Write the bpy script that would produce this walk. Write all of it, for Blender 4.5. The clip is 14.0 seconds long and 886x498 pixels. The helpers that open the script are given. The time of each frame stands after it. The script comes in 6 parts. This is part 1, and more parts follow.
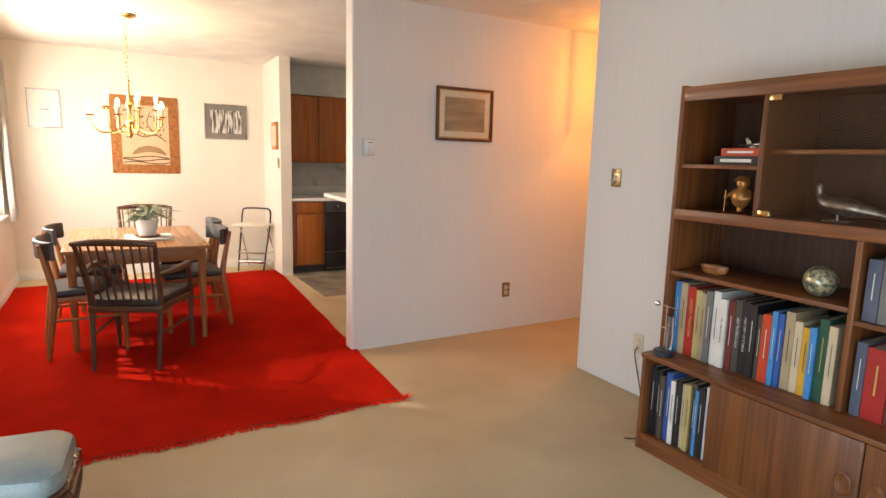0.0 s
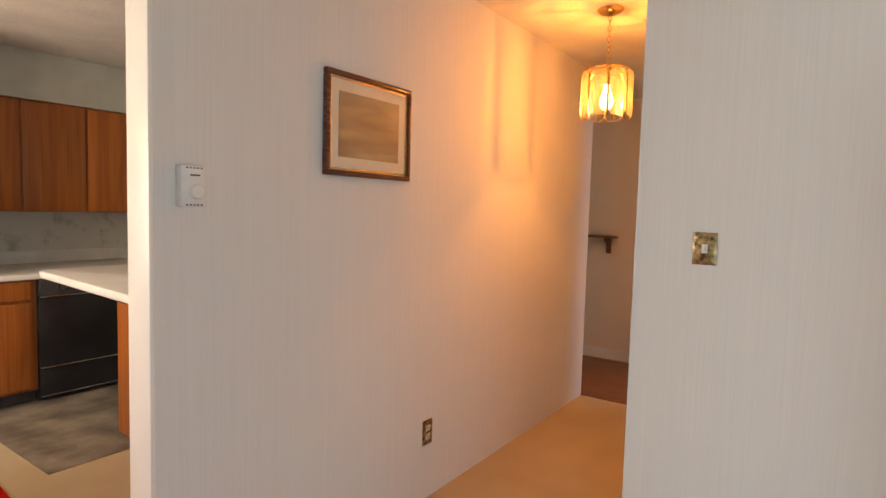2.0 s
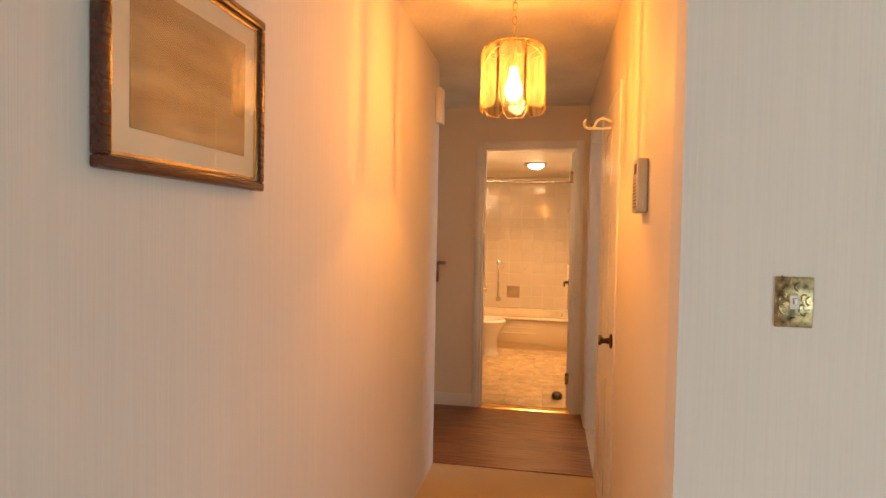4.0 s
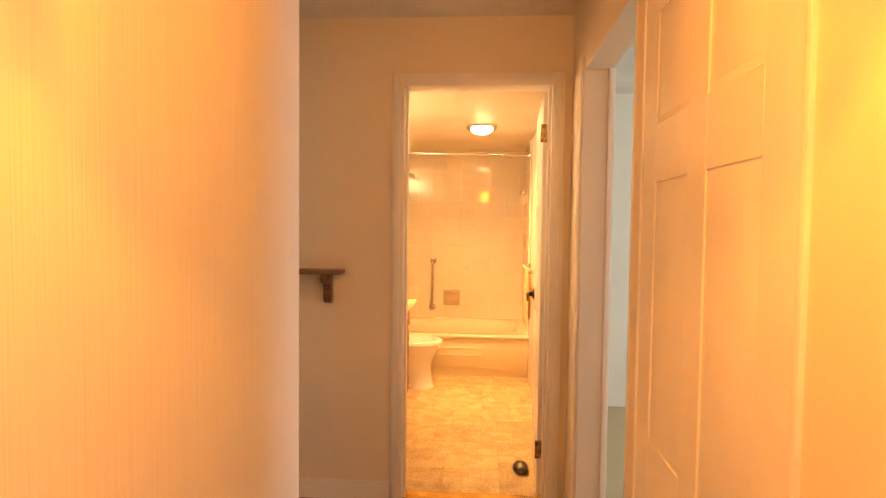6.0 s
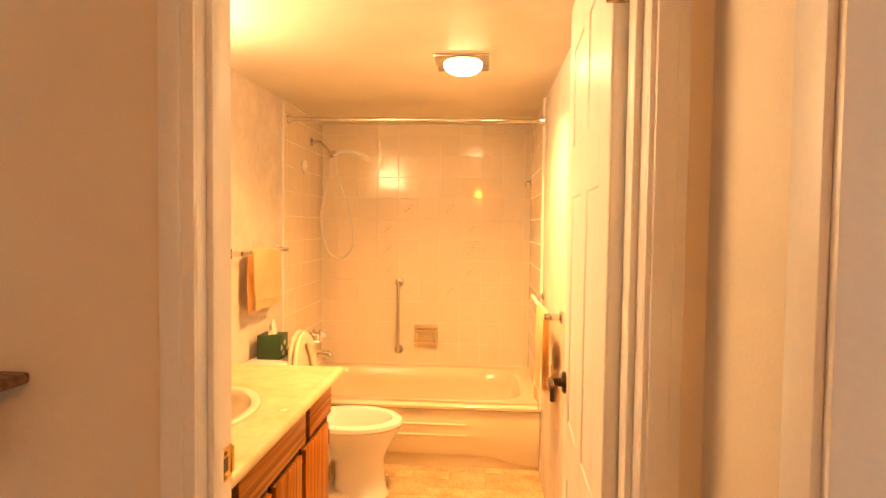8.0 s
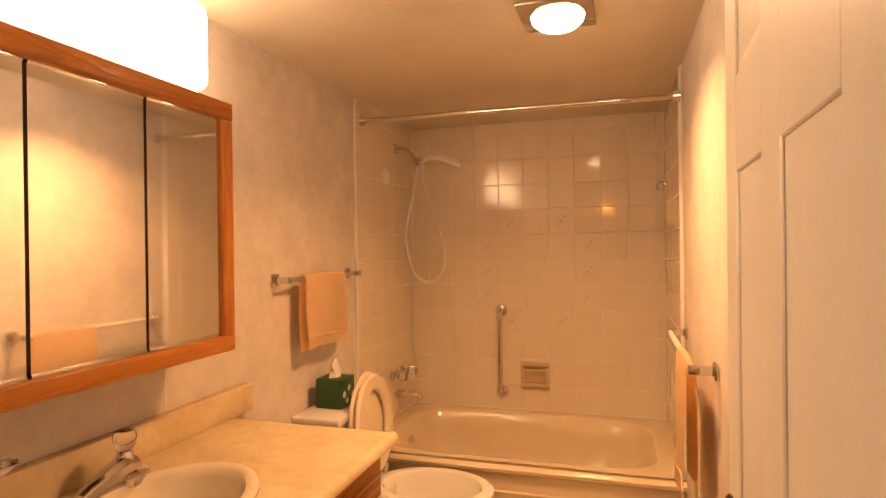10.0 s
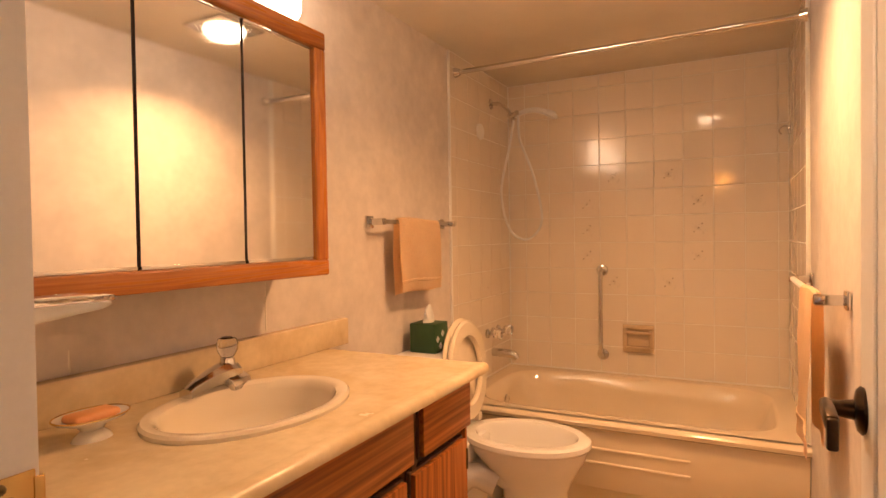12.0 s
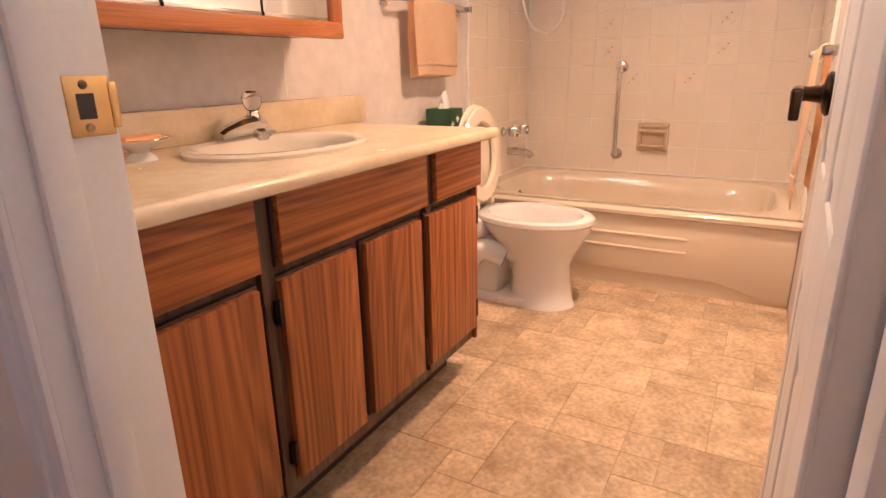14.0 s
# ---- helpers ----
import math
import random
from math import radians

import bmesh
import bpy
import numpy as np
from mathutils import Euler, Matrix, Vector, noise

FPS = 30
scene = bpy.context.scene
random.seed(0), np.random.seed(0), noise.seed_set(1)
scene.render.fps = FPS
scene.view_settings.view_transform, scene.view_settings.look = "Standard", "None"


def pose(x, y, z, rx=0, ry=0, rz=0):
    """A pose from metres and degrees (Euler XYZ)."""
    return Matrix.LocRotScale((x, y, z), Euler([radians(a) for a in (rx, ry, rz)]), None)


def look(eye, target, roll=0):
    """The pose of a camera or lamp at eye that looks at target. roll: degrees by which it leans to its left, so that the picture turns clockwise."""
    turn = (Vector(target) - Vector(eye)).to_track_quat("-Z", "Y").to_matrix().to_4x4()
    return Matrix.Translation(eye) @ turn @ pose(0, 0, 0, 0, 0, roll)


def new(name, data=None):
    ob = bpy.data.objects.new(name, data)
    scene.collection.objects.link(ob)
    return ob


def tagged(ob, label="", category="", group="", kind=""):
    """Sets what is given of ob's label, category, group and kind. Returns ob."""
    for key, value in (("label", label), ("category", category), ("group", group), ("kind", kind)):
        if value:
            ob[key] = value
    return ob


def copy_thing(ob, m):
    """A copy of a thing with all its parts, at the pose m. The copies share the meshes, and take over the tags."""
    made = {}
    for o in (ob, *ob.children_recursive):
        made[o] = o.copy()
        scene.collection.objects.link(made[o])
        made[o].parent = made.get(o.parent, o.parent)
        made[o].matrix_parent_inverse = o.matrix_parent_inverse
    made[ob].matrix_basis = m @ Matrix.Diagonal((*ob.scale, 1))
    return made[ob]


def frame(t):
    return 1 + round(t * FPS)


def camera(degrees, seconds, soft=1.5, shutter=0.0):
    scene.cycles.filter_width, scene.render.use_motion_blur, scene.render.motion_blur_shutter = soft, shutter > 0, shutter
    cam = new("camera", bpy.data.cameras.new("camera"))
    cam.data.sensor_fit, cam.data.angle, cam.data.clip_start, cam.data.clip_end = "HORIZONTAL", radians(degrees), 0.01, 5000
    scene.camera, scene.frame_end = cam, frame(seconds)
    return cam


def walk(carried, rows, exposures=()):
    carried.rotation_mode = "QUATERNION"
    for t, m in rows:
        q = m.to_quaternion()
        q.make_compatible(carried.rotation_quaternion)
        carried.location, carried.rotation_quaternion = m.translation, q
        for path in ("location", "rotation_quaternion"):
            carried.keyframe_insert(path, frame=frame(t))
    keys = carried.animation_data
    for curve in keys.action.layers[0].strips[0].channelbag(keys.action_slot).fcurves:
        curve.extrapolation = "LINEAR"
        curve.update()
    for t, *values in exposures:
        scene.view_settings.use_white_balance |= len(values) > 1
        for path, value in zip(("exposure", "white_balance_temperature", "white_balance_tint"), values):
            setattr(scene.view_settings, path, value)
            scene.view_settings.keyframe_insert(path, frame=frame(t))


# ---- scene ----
cam = camera(75.3, 14.0)
PATH = [
    (0, (-0.128, 0.658, 1.339), (0.863, 2.368, 1.031), 1.5),
    (0.5, (0.02, 1.203, 1.367), (1.119, 2.85, 1.083), 1.5),
    (1, (0.197, 1.754, 1.354), (1.478, 3.271, 1.111), 1.6),
    (1.5, (0.345, 2.268, 1.383), (1.779, 3.648, 1.184), 1.5),
    (2, (0.452, 2.761, 1.364), (2.09, 3.901, 1.224), 1.6),
    (2.5, (0.627, 3.13, 1.371), (2.389, 4.072, 1.267), 1.6),
    (3, (0.749, 3.43, 1.385), (2.617, 4.141, 1.31), 1.6),
    (3.5, (0.905, 3.582, 1.381), (2.844, 4.071, 1.321), 1.5),
    (4, (1.164, 3.638, 1.389), (3.13, 4.003, 1.332), 1.1),
    (4.2, (1.269, 3.652, 1.388), (3.24, 3.984, 1.327), 1.0),
    (6.3, (3.197, 3.769, 1.388), (5.191, 3.907, 1.302), 0.7),
    (6.5, (3.387, 3.736, 1.377), (5.379, 3.889, 1.299), 1.0),
    (7, (3.916, 3.71, 1.389), (5.91, 3.85, 1.306), 0.7),
    (7.5, (4.399, 3.707, 1.408), (6.392, 3.846, 1.324), 0.8),
    (7.7, (4.568, 3.706, 1.411), (6.562, 3.839, 1.329), 0.8),
    (9.8, (5.454, 3.624, 1.403), (7.388, 4.131, 1.395), -0.8),
    (10, (5.474, 3.624, 1.389), (7.387, 4.206, 1.383), -0.7),
    (10.5, (5.505, 3.62, 1.362), (7.369, 4.345, 1.351), -0.7),
    (11, (5.514, 3.614, 1.32), (7.341, 4.428, 1.306), -0.8),
    (11.5, (5.518, 3.612, 1.27), (7.317, 4.484, 1.248), -0.8),
    (12, (5.524, 3.609, 1.204), (7.305, 4.518, 1.165), -0.9),
    (12.5, (5.511, 3.586, 1.134), (7.271, 4.524, 0.995), -1.0),
    (13, (5.479, 3.57, 1.098), (7.213, 4.521, 0.8), -0.8),
    (13.5, (5.447, 3.551, 1.053), (7.151, 4.501, 0.61), -0.9),
    (14, (5.419, 3.531, 1.007), (7.083, 4.467, 0.41), -1.1),
]
EXPOSURES = [(0.0, 0.05, 7000, 14), (2.5, -0.10, 7100, 11), (4.0, 0.0, 7500, 9), (6.5, 0.60, 10200, 12), (7.7, 0.60, 9800, 12), (9.8, -0.55, 7700, 18),
             (11.5, -0.50, 7100, 17), (12.5, -0.30, 5800, 15), (14.0, 0.10, 4600, 13)]
walk(cam, [(t, look(eye, target, roll)) for t, eye, target, roll in PATH], EXPOSURES)


# ---- world and lights ----
world = bpy.data.worlds.new("world")
scene.world = world
world.use_nodes = True
wn = world.node_tree.nodes
sky = wn.new("ShaderNodeTexSky")
sky.sky_type, sky.sun_disc = "NISHITA", False
SUN_FROM = Vector((-1.1, 0.9, 0.95)).normalized()
sky.sun_elevation = math.asin(SUN_FROM.z)
sky.sun_rotation = math.atan2(SUN_FROM.x, SUN_FROM.y)
wn["Background"].inputs[1].default_value = 0.12
world.node_tree.links.new(sky.outputs[0], wn["Background"].inputs[0])


def lamp(name, kind, m, power, colour, **sizes):
    data = bpy.data.lights.new(name, kind)
    data.energy, data.color = power, colour
    for key, value in sizes.items():
        if key == "size":
            data.size = value
        if key == "size_y":
            data.shape, data.size_y = "RECTANGLE", value
        if key == "radius":
            data.shadow_soft_size = value
        if key == "spread":
            data.spread = value
        if key == "angle":
            data.angle = value
    ob = new(name, data)
    ob.matrix_world = m
    return ob


lamp("sun", "SUN", look(SUN_FROM * 20, (0, 0, 0)), 5.0, (1, 0.93, 0.82), angle=radians(0.5))
# daylight in the window openings
lamp("daylight_dining", "AREA", look((-0.955, 6.2, 1.45), (3, 6.2, 1.0)), 86, (1, 0.93, 0.84), size=2.2, size_y=1.3)
lamp("daylight_balcony", "AREA", look((-0.97, 0.5, 0.72), (2, 0.9, -0.6)), 66, (0.60, 0.81, 1.0), size=3.2, size_y=1.2)
lamp("daylight_living", "AREA", look((0.4, -2.55, 1.2), (0.4, 4, 1.0)), 34, (0.66, 0.84, 1.0), size=3.0, size_y=2.0)
lamp("daylight_bedroom", "AREA", look((5.0, -0.98, 1.4), (5.2, 3, 1.2)), 95, (0.62, 0.77, 1.0), size=2.2, size_y=1.2)
WARM = (1.0, 0.33, 0.04)
lamp("hall_bulb", "POINT", pose(3.33, 3.785, 1.945), 27, WARM, radius=0.012)
lamp("bath_bulb", "AREA", look((7.345, 3.80, 2.074), (7.345, 3.80, 0)), 26, (1, 0.51, 0.20), size=0.13, spread=radians(140))
lamp("vanity_bulb", "AREA", look((6.43, 4.705, 1.96), (6.43, 4.3, 1.0)), 1.2, (1, 0.60, 0.30), size=0.8, size_y=0.06)
lamp("chandelier_bulb", "POINT", pose(0.02, 5.9, 1.78), 26, (1, 0.70, 0.34), radius=0.12)


# ---- materials ----
def mat(name, colour, rough=0.6, metal=0.0, second=None, scale=6.0, stretch=(1, 1, 1), fine=0.0, fine_scale=120.0, bump=0.0, bump_scale=None,
        spread=0.0, lo=0.35, hi=0.65, coat=0.0):
    """A surface with mottling between two colours, fine grain, relief and a shift from piece to piece."""
    m = bpy.data.materials.new(name)
    m.use_nodes = True
    n, l = m.node_tree.nodes, m.node_tree.links
    b = n["Principled BSDF"]
    b.inputs["Roughness"].default_value, b.inputs["Metallic"].default_value = rough, metal
    b.inputs["Coat Weight"].default_value = coat
    second = second or tuple(c * 0.86 for c in colour)
    tc, mp = n.new("ShaderNodeTexCoord"), n.new("ShaderNodeMapping")
    mp.inputs["Scale"].default_value = stretch
    l.new(tc.outputs["Object"], mp.inputs[0])
    place = mp.outputs[0]
    if spread:
        info, add = n.new("ShaderNodeObjectInfo"), n.new("ShaderNodeVectorMath")
        mul = n.new("ShaderNodeMath")
        mul.operation, mul.inputs[1].default_value = "MULTIPLY", 37.0
        l.new(info.outputs["Random"], mul.inputs[0])
        l.new(mp.outputs[0], add.inputs[0])
        l.new(mul.outputs[0], add.inputs[1])
        place = add.outputs[0]
    big = n.new("ShaderNodeTexNoise")
    big.inputs["Scale"].default_value, big.inputs["Detail"].default_value = scale, 5
    l.new(place, big.inputs["Vector"])
    ramp = n.new("ShaderNodeMapRange")
    ramp.inputs[1].default_value, ramp.inputs[2].default_value = lo, hi
    l.new(big.outputs[0], ramp.inputs[0])
    mix = n.new("ShaderNodeMix")
    mix.data_type = "RGBA"
    mix.inputs[6].default_value, mix.inputs[7].default_value = (*colour, 1), (*second, 1)
    l.new(ramp.outputs[0], mix.inputs[0])
    col = mix.outputs[2]
    small = n.new("ShaderNodeTexNoise")
    small.inputs["Scale"].default_value, small.inputs["Detail"].default_value = fine_scale, 3
    l.new(place, small.inputs["Vector"])
    if fine:
        hv = n.new("ShaderNodeHueSaturation")
        r2 = n.new("ShaderNodeMapRange")
        r2.inputs[1].default_value, r2.inputs[2].default_value, r2.inputs[3].default_value, r2.inputs[4].default_value = 0.3, 0.7, 1 - fine, 1 + fine
        l.new(small.outputs[0], r2.inputs[0])
        l.new(r2.outputs[0], hv.inputs["Value"])
        l.new(col, hv.inputs["Color"])
        col = hv.outputs[0]
    if spread:
        hv = n.new("ShaderNodeHueSaturation")
        r3 = n.new("ShaderNodeMapRange")
        r3.inputs[3].default_value, r3.inputs[4].default_value = 1 - spread, 1 + spread
        l.new(info.outputs["Random"], r3.inputs[0])
        l.new(r3.outputs[0], hv.inputs["Value"])
        l.new(col, hv.inputs["Color"])
        col = hv.outputs[0]
    l.new(col, b.inputs["Base Color"])
    rr = n.new("ShaderNodeMapRange")
    rr.inputs[3].default_value, rr.inputs[4].default_value = max(rough - 0.06, 0.02), min(rough + 0.06, 1)
    l.new(big.outputs[0], rr.inputs[0])
    l.new(rr.outputs[0], b.inputs["Roughness"])
    if bump:
        bp = n.new("ShaderNodeBump")
        bp.inputs["Strength"].default_value, bp.inputs["Distance"].default_value = bump, 0.004
        l.new(small.outputs[0], bp.inputs["Height"])
        l.new(bp.outputs[0], b.inputs["Normal"])
    return m


def wood(name, light, dark, rough=0.35, along="z", scale=1.0, coat=0.1, spread=0.12, cathedral=1.0, figure=0.0):
    """Straight and arched grain along one axis."""
    m = bpy.data.materials.new(name)
    m.use_nodes = True
    n, l = m.node_tree.nodes, m.node_tree.links
    b = n["Principled BSDF"]
    b.inputs["Coat Weight"].default_value = coat
    tc, mp, info = n.new("ShaderNodeTexCoord"), n.new("ShaderNodeMapping"), n.new("ShaderNodeObjectInfo")
    st = 0.11 if figure else 0.07
    k = {"x": (st, 1, 1), "y": (1, st, 1), "z": (1, 1, st)}[along]
    mp.inputs["Scale"].default_value = [v * scale for v in k]
    mul, add = n.new("ShaderNodeMath"), n.new("ShaderNodeVectorMath")
    mul.operation, mul.inputs[1].default_value = "MULTIPLY", 23.0
    l.new(info.outputs["Random"], mul.inputs[0])
    l.new(tc.outputs["Object"], add.inputs[0])
    l.new(mul.outputs[0], add.inputs[1])
    l.new(add.outputs[0], mp.inputs[0])
    n1 = n.new("ShaderNodeTexNoise")
    n1.inputs["Scale"].default_value, n1.inputs["Detail"].default_value, n1.inputs["Distortion"].default_value = (7, 0.6, 0.15) if figure else (7, 2, 0.4)
    l.new(mp.outputs[0], n1.inputs["Vector"])
    sw = n.new("ShaderNodeMath")
    sw.operation, sw.inputs[1].default_value = "MULTIPLY", 60 * cathedral
    l.new(n1.outputs[0], sw.inputs[0])
    sn = n.new("ShaderNodeMath")
    sn.operation = "SINE"
    l.new(sw.outputs[0], sn.inputs[0])
    n2 = n.new("ShaderNodeTexNoise")
    n2.inputs["Scale"].default_value, n2.inputs["Detail"].default_value = 90, 4
    pores = n.new("ShaderNodeMapping")
    pores.inputs["Scale"].default_value = [v * (0.12 if figure and v < 1 else 1.0) for v in k]
    l.new(mp.outputs[0], pores.inputs[0])
    l.new(pores.outputs[0], n2.inputs["Vector"])
    sm = n.new("ShaderNodeMath")
    sm.operation, sm.inputs[1].default_value = "MULTIPLY_ADD", figure or 0.15
    l.new(sn.outputs[0], sm.inputs[0])
    l.new(n2.outputs[0], sm.inputs[2])
    ramp = n.new("ShaderNodeMapRange")
    ramp.inputs[1].default_value, ramp.inputs[2].default_value = 0.28, 0.72
    l.new(sm.outputs[0], ramp.inputs[0])
    mix = n.new("ShaderNodeMix")
    mix.data_type = "RGBA"
    mix.inputs[6].default_value, mix.inputs[7].default_value = (*dark, 1), (*light, 1)
    l.new(ramp.outputs[0], mix.inputs[0])
    hv, r3 = n.new("ShaderNodeHueSaturation"), n.new("ShaderNodeMapRange")
    r3.inputs[3].default_value, r3.inputs[4].default_value = 1 - spread, 1 + spread
    l.new(info.outputs["Random"], r3.inputs[0])
    l.new(r3.outputs[0], hv.inputs["Value"])
    l.new(mix.outputs[2], hv.inputs["Color"])
    l.new(hv.outputs[0], b.inputs["Base Color"])
    rr = n.new("ShaderNodeMapRange")
    rr.inputs[3].default_value, rr.inputs[4].default_value = rough + 0.1, rough - 0.05
    l.new(ramp.outputs[0], rr.inputs[0])
    l.new(rr.outputs[0], b.inputs["Roughness"])
    bp = n.new("ShaderNodeBump")
    bp.inputs["Strength"].default_value, bp.inputs["Distance"].default_value = 0.25, 0.001
    l.new(ramp.outputs[0], bp.inputs["Height"])
    l.new(bp.outputs[0], b.inputs["Normal"])
    return m


def glow(name, colour, strength):
    m = bpy.data.materials.new(name)
    m.use_nodes = True
    b = m.node_tree.nodes["Principled BSDF"]
    b.inputs["Base Color"].default_value = (*colour, 1)
    b.inputs["Emission Color"].default_value = (*colour, 1)
    b.inputs["Emission Strength"].default_value = strength
    return m


def glass(name, colour=(1, 1, 1), rough=0.0):
    m = bpy.data.materials.new(name)
    m.use_nodes = True
    b = m.node_tree.nodes["Principled BSDF"]
    b.inputs["Base Color"].default_value = (*colour, 1)
    b.inputs["Transmission Weight"].default_value, b.inputs["Roughness"].default_value, b.inputs["IOR"].default_value = 1.0, rough, 1.45
    return m


WALLPAPER = mat("striped_wallpaper", (0.68, 0.67, 0.66), 0.75, second=(0.672, 0.662, 0.652), scale=2.0, fine=0.026, fine_scale=9.0, stretch=(22, 22, 0.25), bump=0.3)
PLASTER = mat("cream_wall_paint", (0.74, 0.70, 0.63), 0.7, second=(0.70, 0.66, 0.59), scale=2.0, fine=0.02, bump=0.15, fine_scale=200)
HALLPAINT = mat("hall_wall_paint", (0.78, 0.70, 0.58), 0.55, second=(0.75, 0.67, 0.55), scale=2.0, fine=0.02, bump=0.12, fine_scale=200)
BATHPAPER = mat("marbled_wallpaper", (0.72, 0.66, 0.62), 0.6, second=(0.63, 0.58, 0.55), scale=6.0, fine=0.05, fine_scale=30, bump=0.05)
CEILING = mat("stippled_ceiling_paint", (0.76, 0.74, 0.70), 0.85, scale=3.0, fine=0.04, bump=0.7, fine_scale=70)
BATHCEIL = mat("smooth_ceiling_paint", (0.74, 0.68, 0.58), 0.5, scale=2.0)
WHITE = mat("white_gloss_paint", (0.80, 0.79, 0.77), 0.35, second=(0.76, 0.75, 0.72), scale=4.0, fine=0.02)
CARPET = mat("beige_carpet", (0.60, 0.48, 0.32), 0.95, second=(0.50, 0.385, 0.25), scale=2.2, fine=0.28, fine_scale=260, bump=1.0, lo=0.3, hi=0.7)
RUGRED = mat("red_wool_rug", (0.76, 0.020, 0.004), 0.95, second=(0.62, 0.014, 0.003), scale=2.5, fine=0.3, fine_scale=220, bump=1.0)
for m_ in (RUGRED, CARPET):
    m_.node_tree.nodes["Principled BSDF"].inputs["Specular IOR Level"].default_value = 0.1
LAMINATE = wood("brown_laminate", (0.26, 0.085, 0.03), (0.12, 0.035, 0.012), 0.35, "y", 2.0)
KITFLOOR = mat("grey_stone_vinyl", (0.34, 0.29, 0.23), 0.4, second=(0.14, 0.12, 0.10), scale=5, fine=0.12)
VINYL = mat("mottled_vinyl_tile", (0.62, 0.48, 0.31), 0.38, second=(0.40, 0.285, 0.165), scale=9, fine=0.22, fine_scale=70, spread=0.13, lo=0.36, hi=0.70, bump=0.1)
GROUT = mat("brown_grout", (0.38, 0.28, 0.18), 0.7)
OAK = wood("honey_oak", (0.42, 0.132, 0.013), (0.155, 0.040, 0.0045), 0.42, "z", 1.0, cathedral=1.7, figure=0.085)
OAKX = wood("honey_oak_crosswise", (0.42, 0.132, 0.013), (0.155, 0.040, 0.0045), 0.42, "x", 1.0, cathedral=1.7, figure=0.085)
OAKFRAME = wood("orange_oak_frame", (0.52, 0.20, 0.045), (0.36, 0.11, 0.02), 0.3, "x", 2.0)
DARKOAK = wood("dark_stained_oak", (0.10, 0.045, 0.02), (0.05, 0.022, 0.01), 0.4)
TEAKY = wood("teak_lengthwise", (0.215, 0.072, 0.018), (0.12, 0.036, 0.010), 0.46, "y", 1.6, cathedral=0.4)
TEAK = wood("teak_upright", (0.215, 0.072, 0.018), (0.12, 0.036, 0.010), 0.46, "z", 1.6, cathedral=0.4)
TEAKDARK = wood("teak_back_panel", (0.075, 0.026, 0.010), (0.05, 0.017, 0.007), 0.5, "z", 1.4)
KITWOOD = wood("kitchen_oak", (0.40, 0.125, 0.025), (0.27, 0.075, 0.014), 0.35, "z", 1.5, cathedral=0.3)
TABLEWOOD = wood("table_teak", (0.34, 0.15, 0.05), (0.28, 0.115, 0.037), 0.3, "y", 1.5, cathedral=0.3)
WALNUT = wood("dark_walnut", (0.11, 0.05, 0.025), (0.06, 0.026, 0.014), 0.4, "z", 2.0)
CHAIRTEAK = wood("chair_teak", (0.40, 0.16, 0.05), (0.26, 0.09, 0.028), 0.38, "z", 2.0)
LAMINTOP = mat("cream_marbled_laminate", (0.70, 0.58, 0.39), 0.25, second=(0.58, 0.45, 0.27), scale=9, fine=0.05, fine_scale=40, lo=0.4, hi=0.75)
PORCELAIN = mat("bone_porcelain", (0.76, 0.68, 0.55), 0.08, second=(0.74, 0.66, 0.53), scale=3, coat=0.3)
WHITEPORC = mat("white_porcelain", (0.78, 0.77, 0.76), 0.08, second=(0.76, 0.75, 0.74), scale=3, coat=0.3)
TUBENAMEL = mat("bone_enamel", (0.74, 0.64, 0.49), 0.12, second=(0.72, 0.62, 0.47), scale=3, coat=0.3)
TILEWHITE = mat("glazed_wall_tile", (0.79, 0.71, 0.61), 0.10, second=(0.77, 0.69, 0.59), scale=5, spread=0.012, coat=0.2)
TILEGROUT = mat("pale_grout", (0.86, 0.83, 0.77), 0.5)
CHROME = mat("polished_chrome", (0.75, 0.74, 0.72), 0.12, 1.0, scale=10)
BRASS = mat("polished_brass", (0.80, 0.55, 0.22), 0.22, 1.0, second=(0.65, 0.42, 0.15), scale=15)
OLDBRASS = mat("antique_brass", (0.55, 0.43, 0.23), 0.35, 1.0, second=(0.12, 0.09, 0.05), scale=60)
BRONZE = mat("dark_bronze", (0.09, 0.06, 0.04), 0.3, 1.0, second=(0.05, 0.035, 0.025), scale=20)
BLACK = mat("black_enamel", (0.015, 0.015, 0.017), 0.2, second=(0.02, 0.02, 0.022))
BLACKMATT = mat("black_vinyl", (0.03, 0.028, 0.03), 0.45, second=(0.05, 0.045, 0.05), scale=12)
PEACH = mat("peach_terry_towel", (0.95, 0.74, 0.50), 0.95, second=(0.93, 0.70, 0.46), scale=20, fine=0.08, fine_scale=300)
MIRROR = mat("silvered_mirror", (0.88, 0.88, 0.87), 0.01, 1.0, second=(0.87, 0.87, 0.86))
IVORY = mat("ivory_plastic", (0.66, 0.60, 0.48), 0.4)
PLASTIC = mat("white_plastic", (0.78, 0.78, 0.77), 0.35)
CLEAR = glass("clear_glass")
SMOKED = glass("smoked_glass", (0.72, 0.64, 0.56))


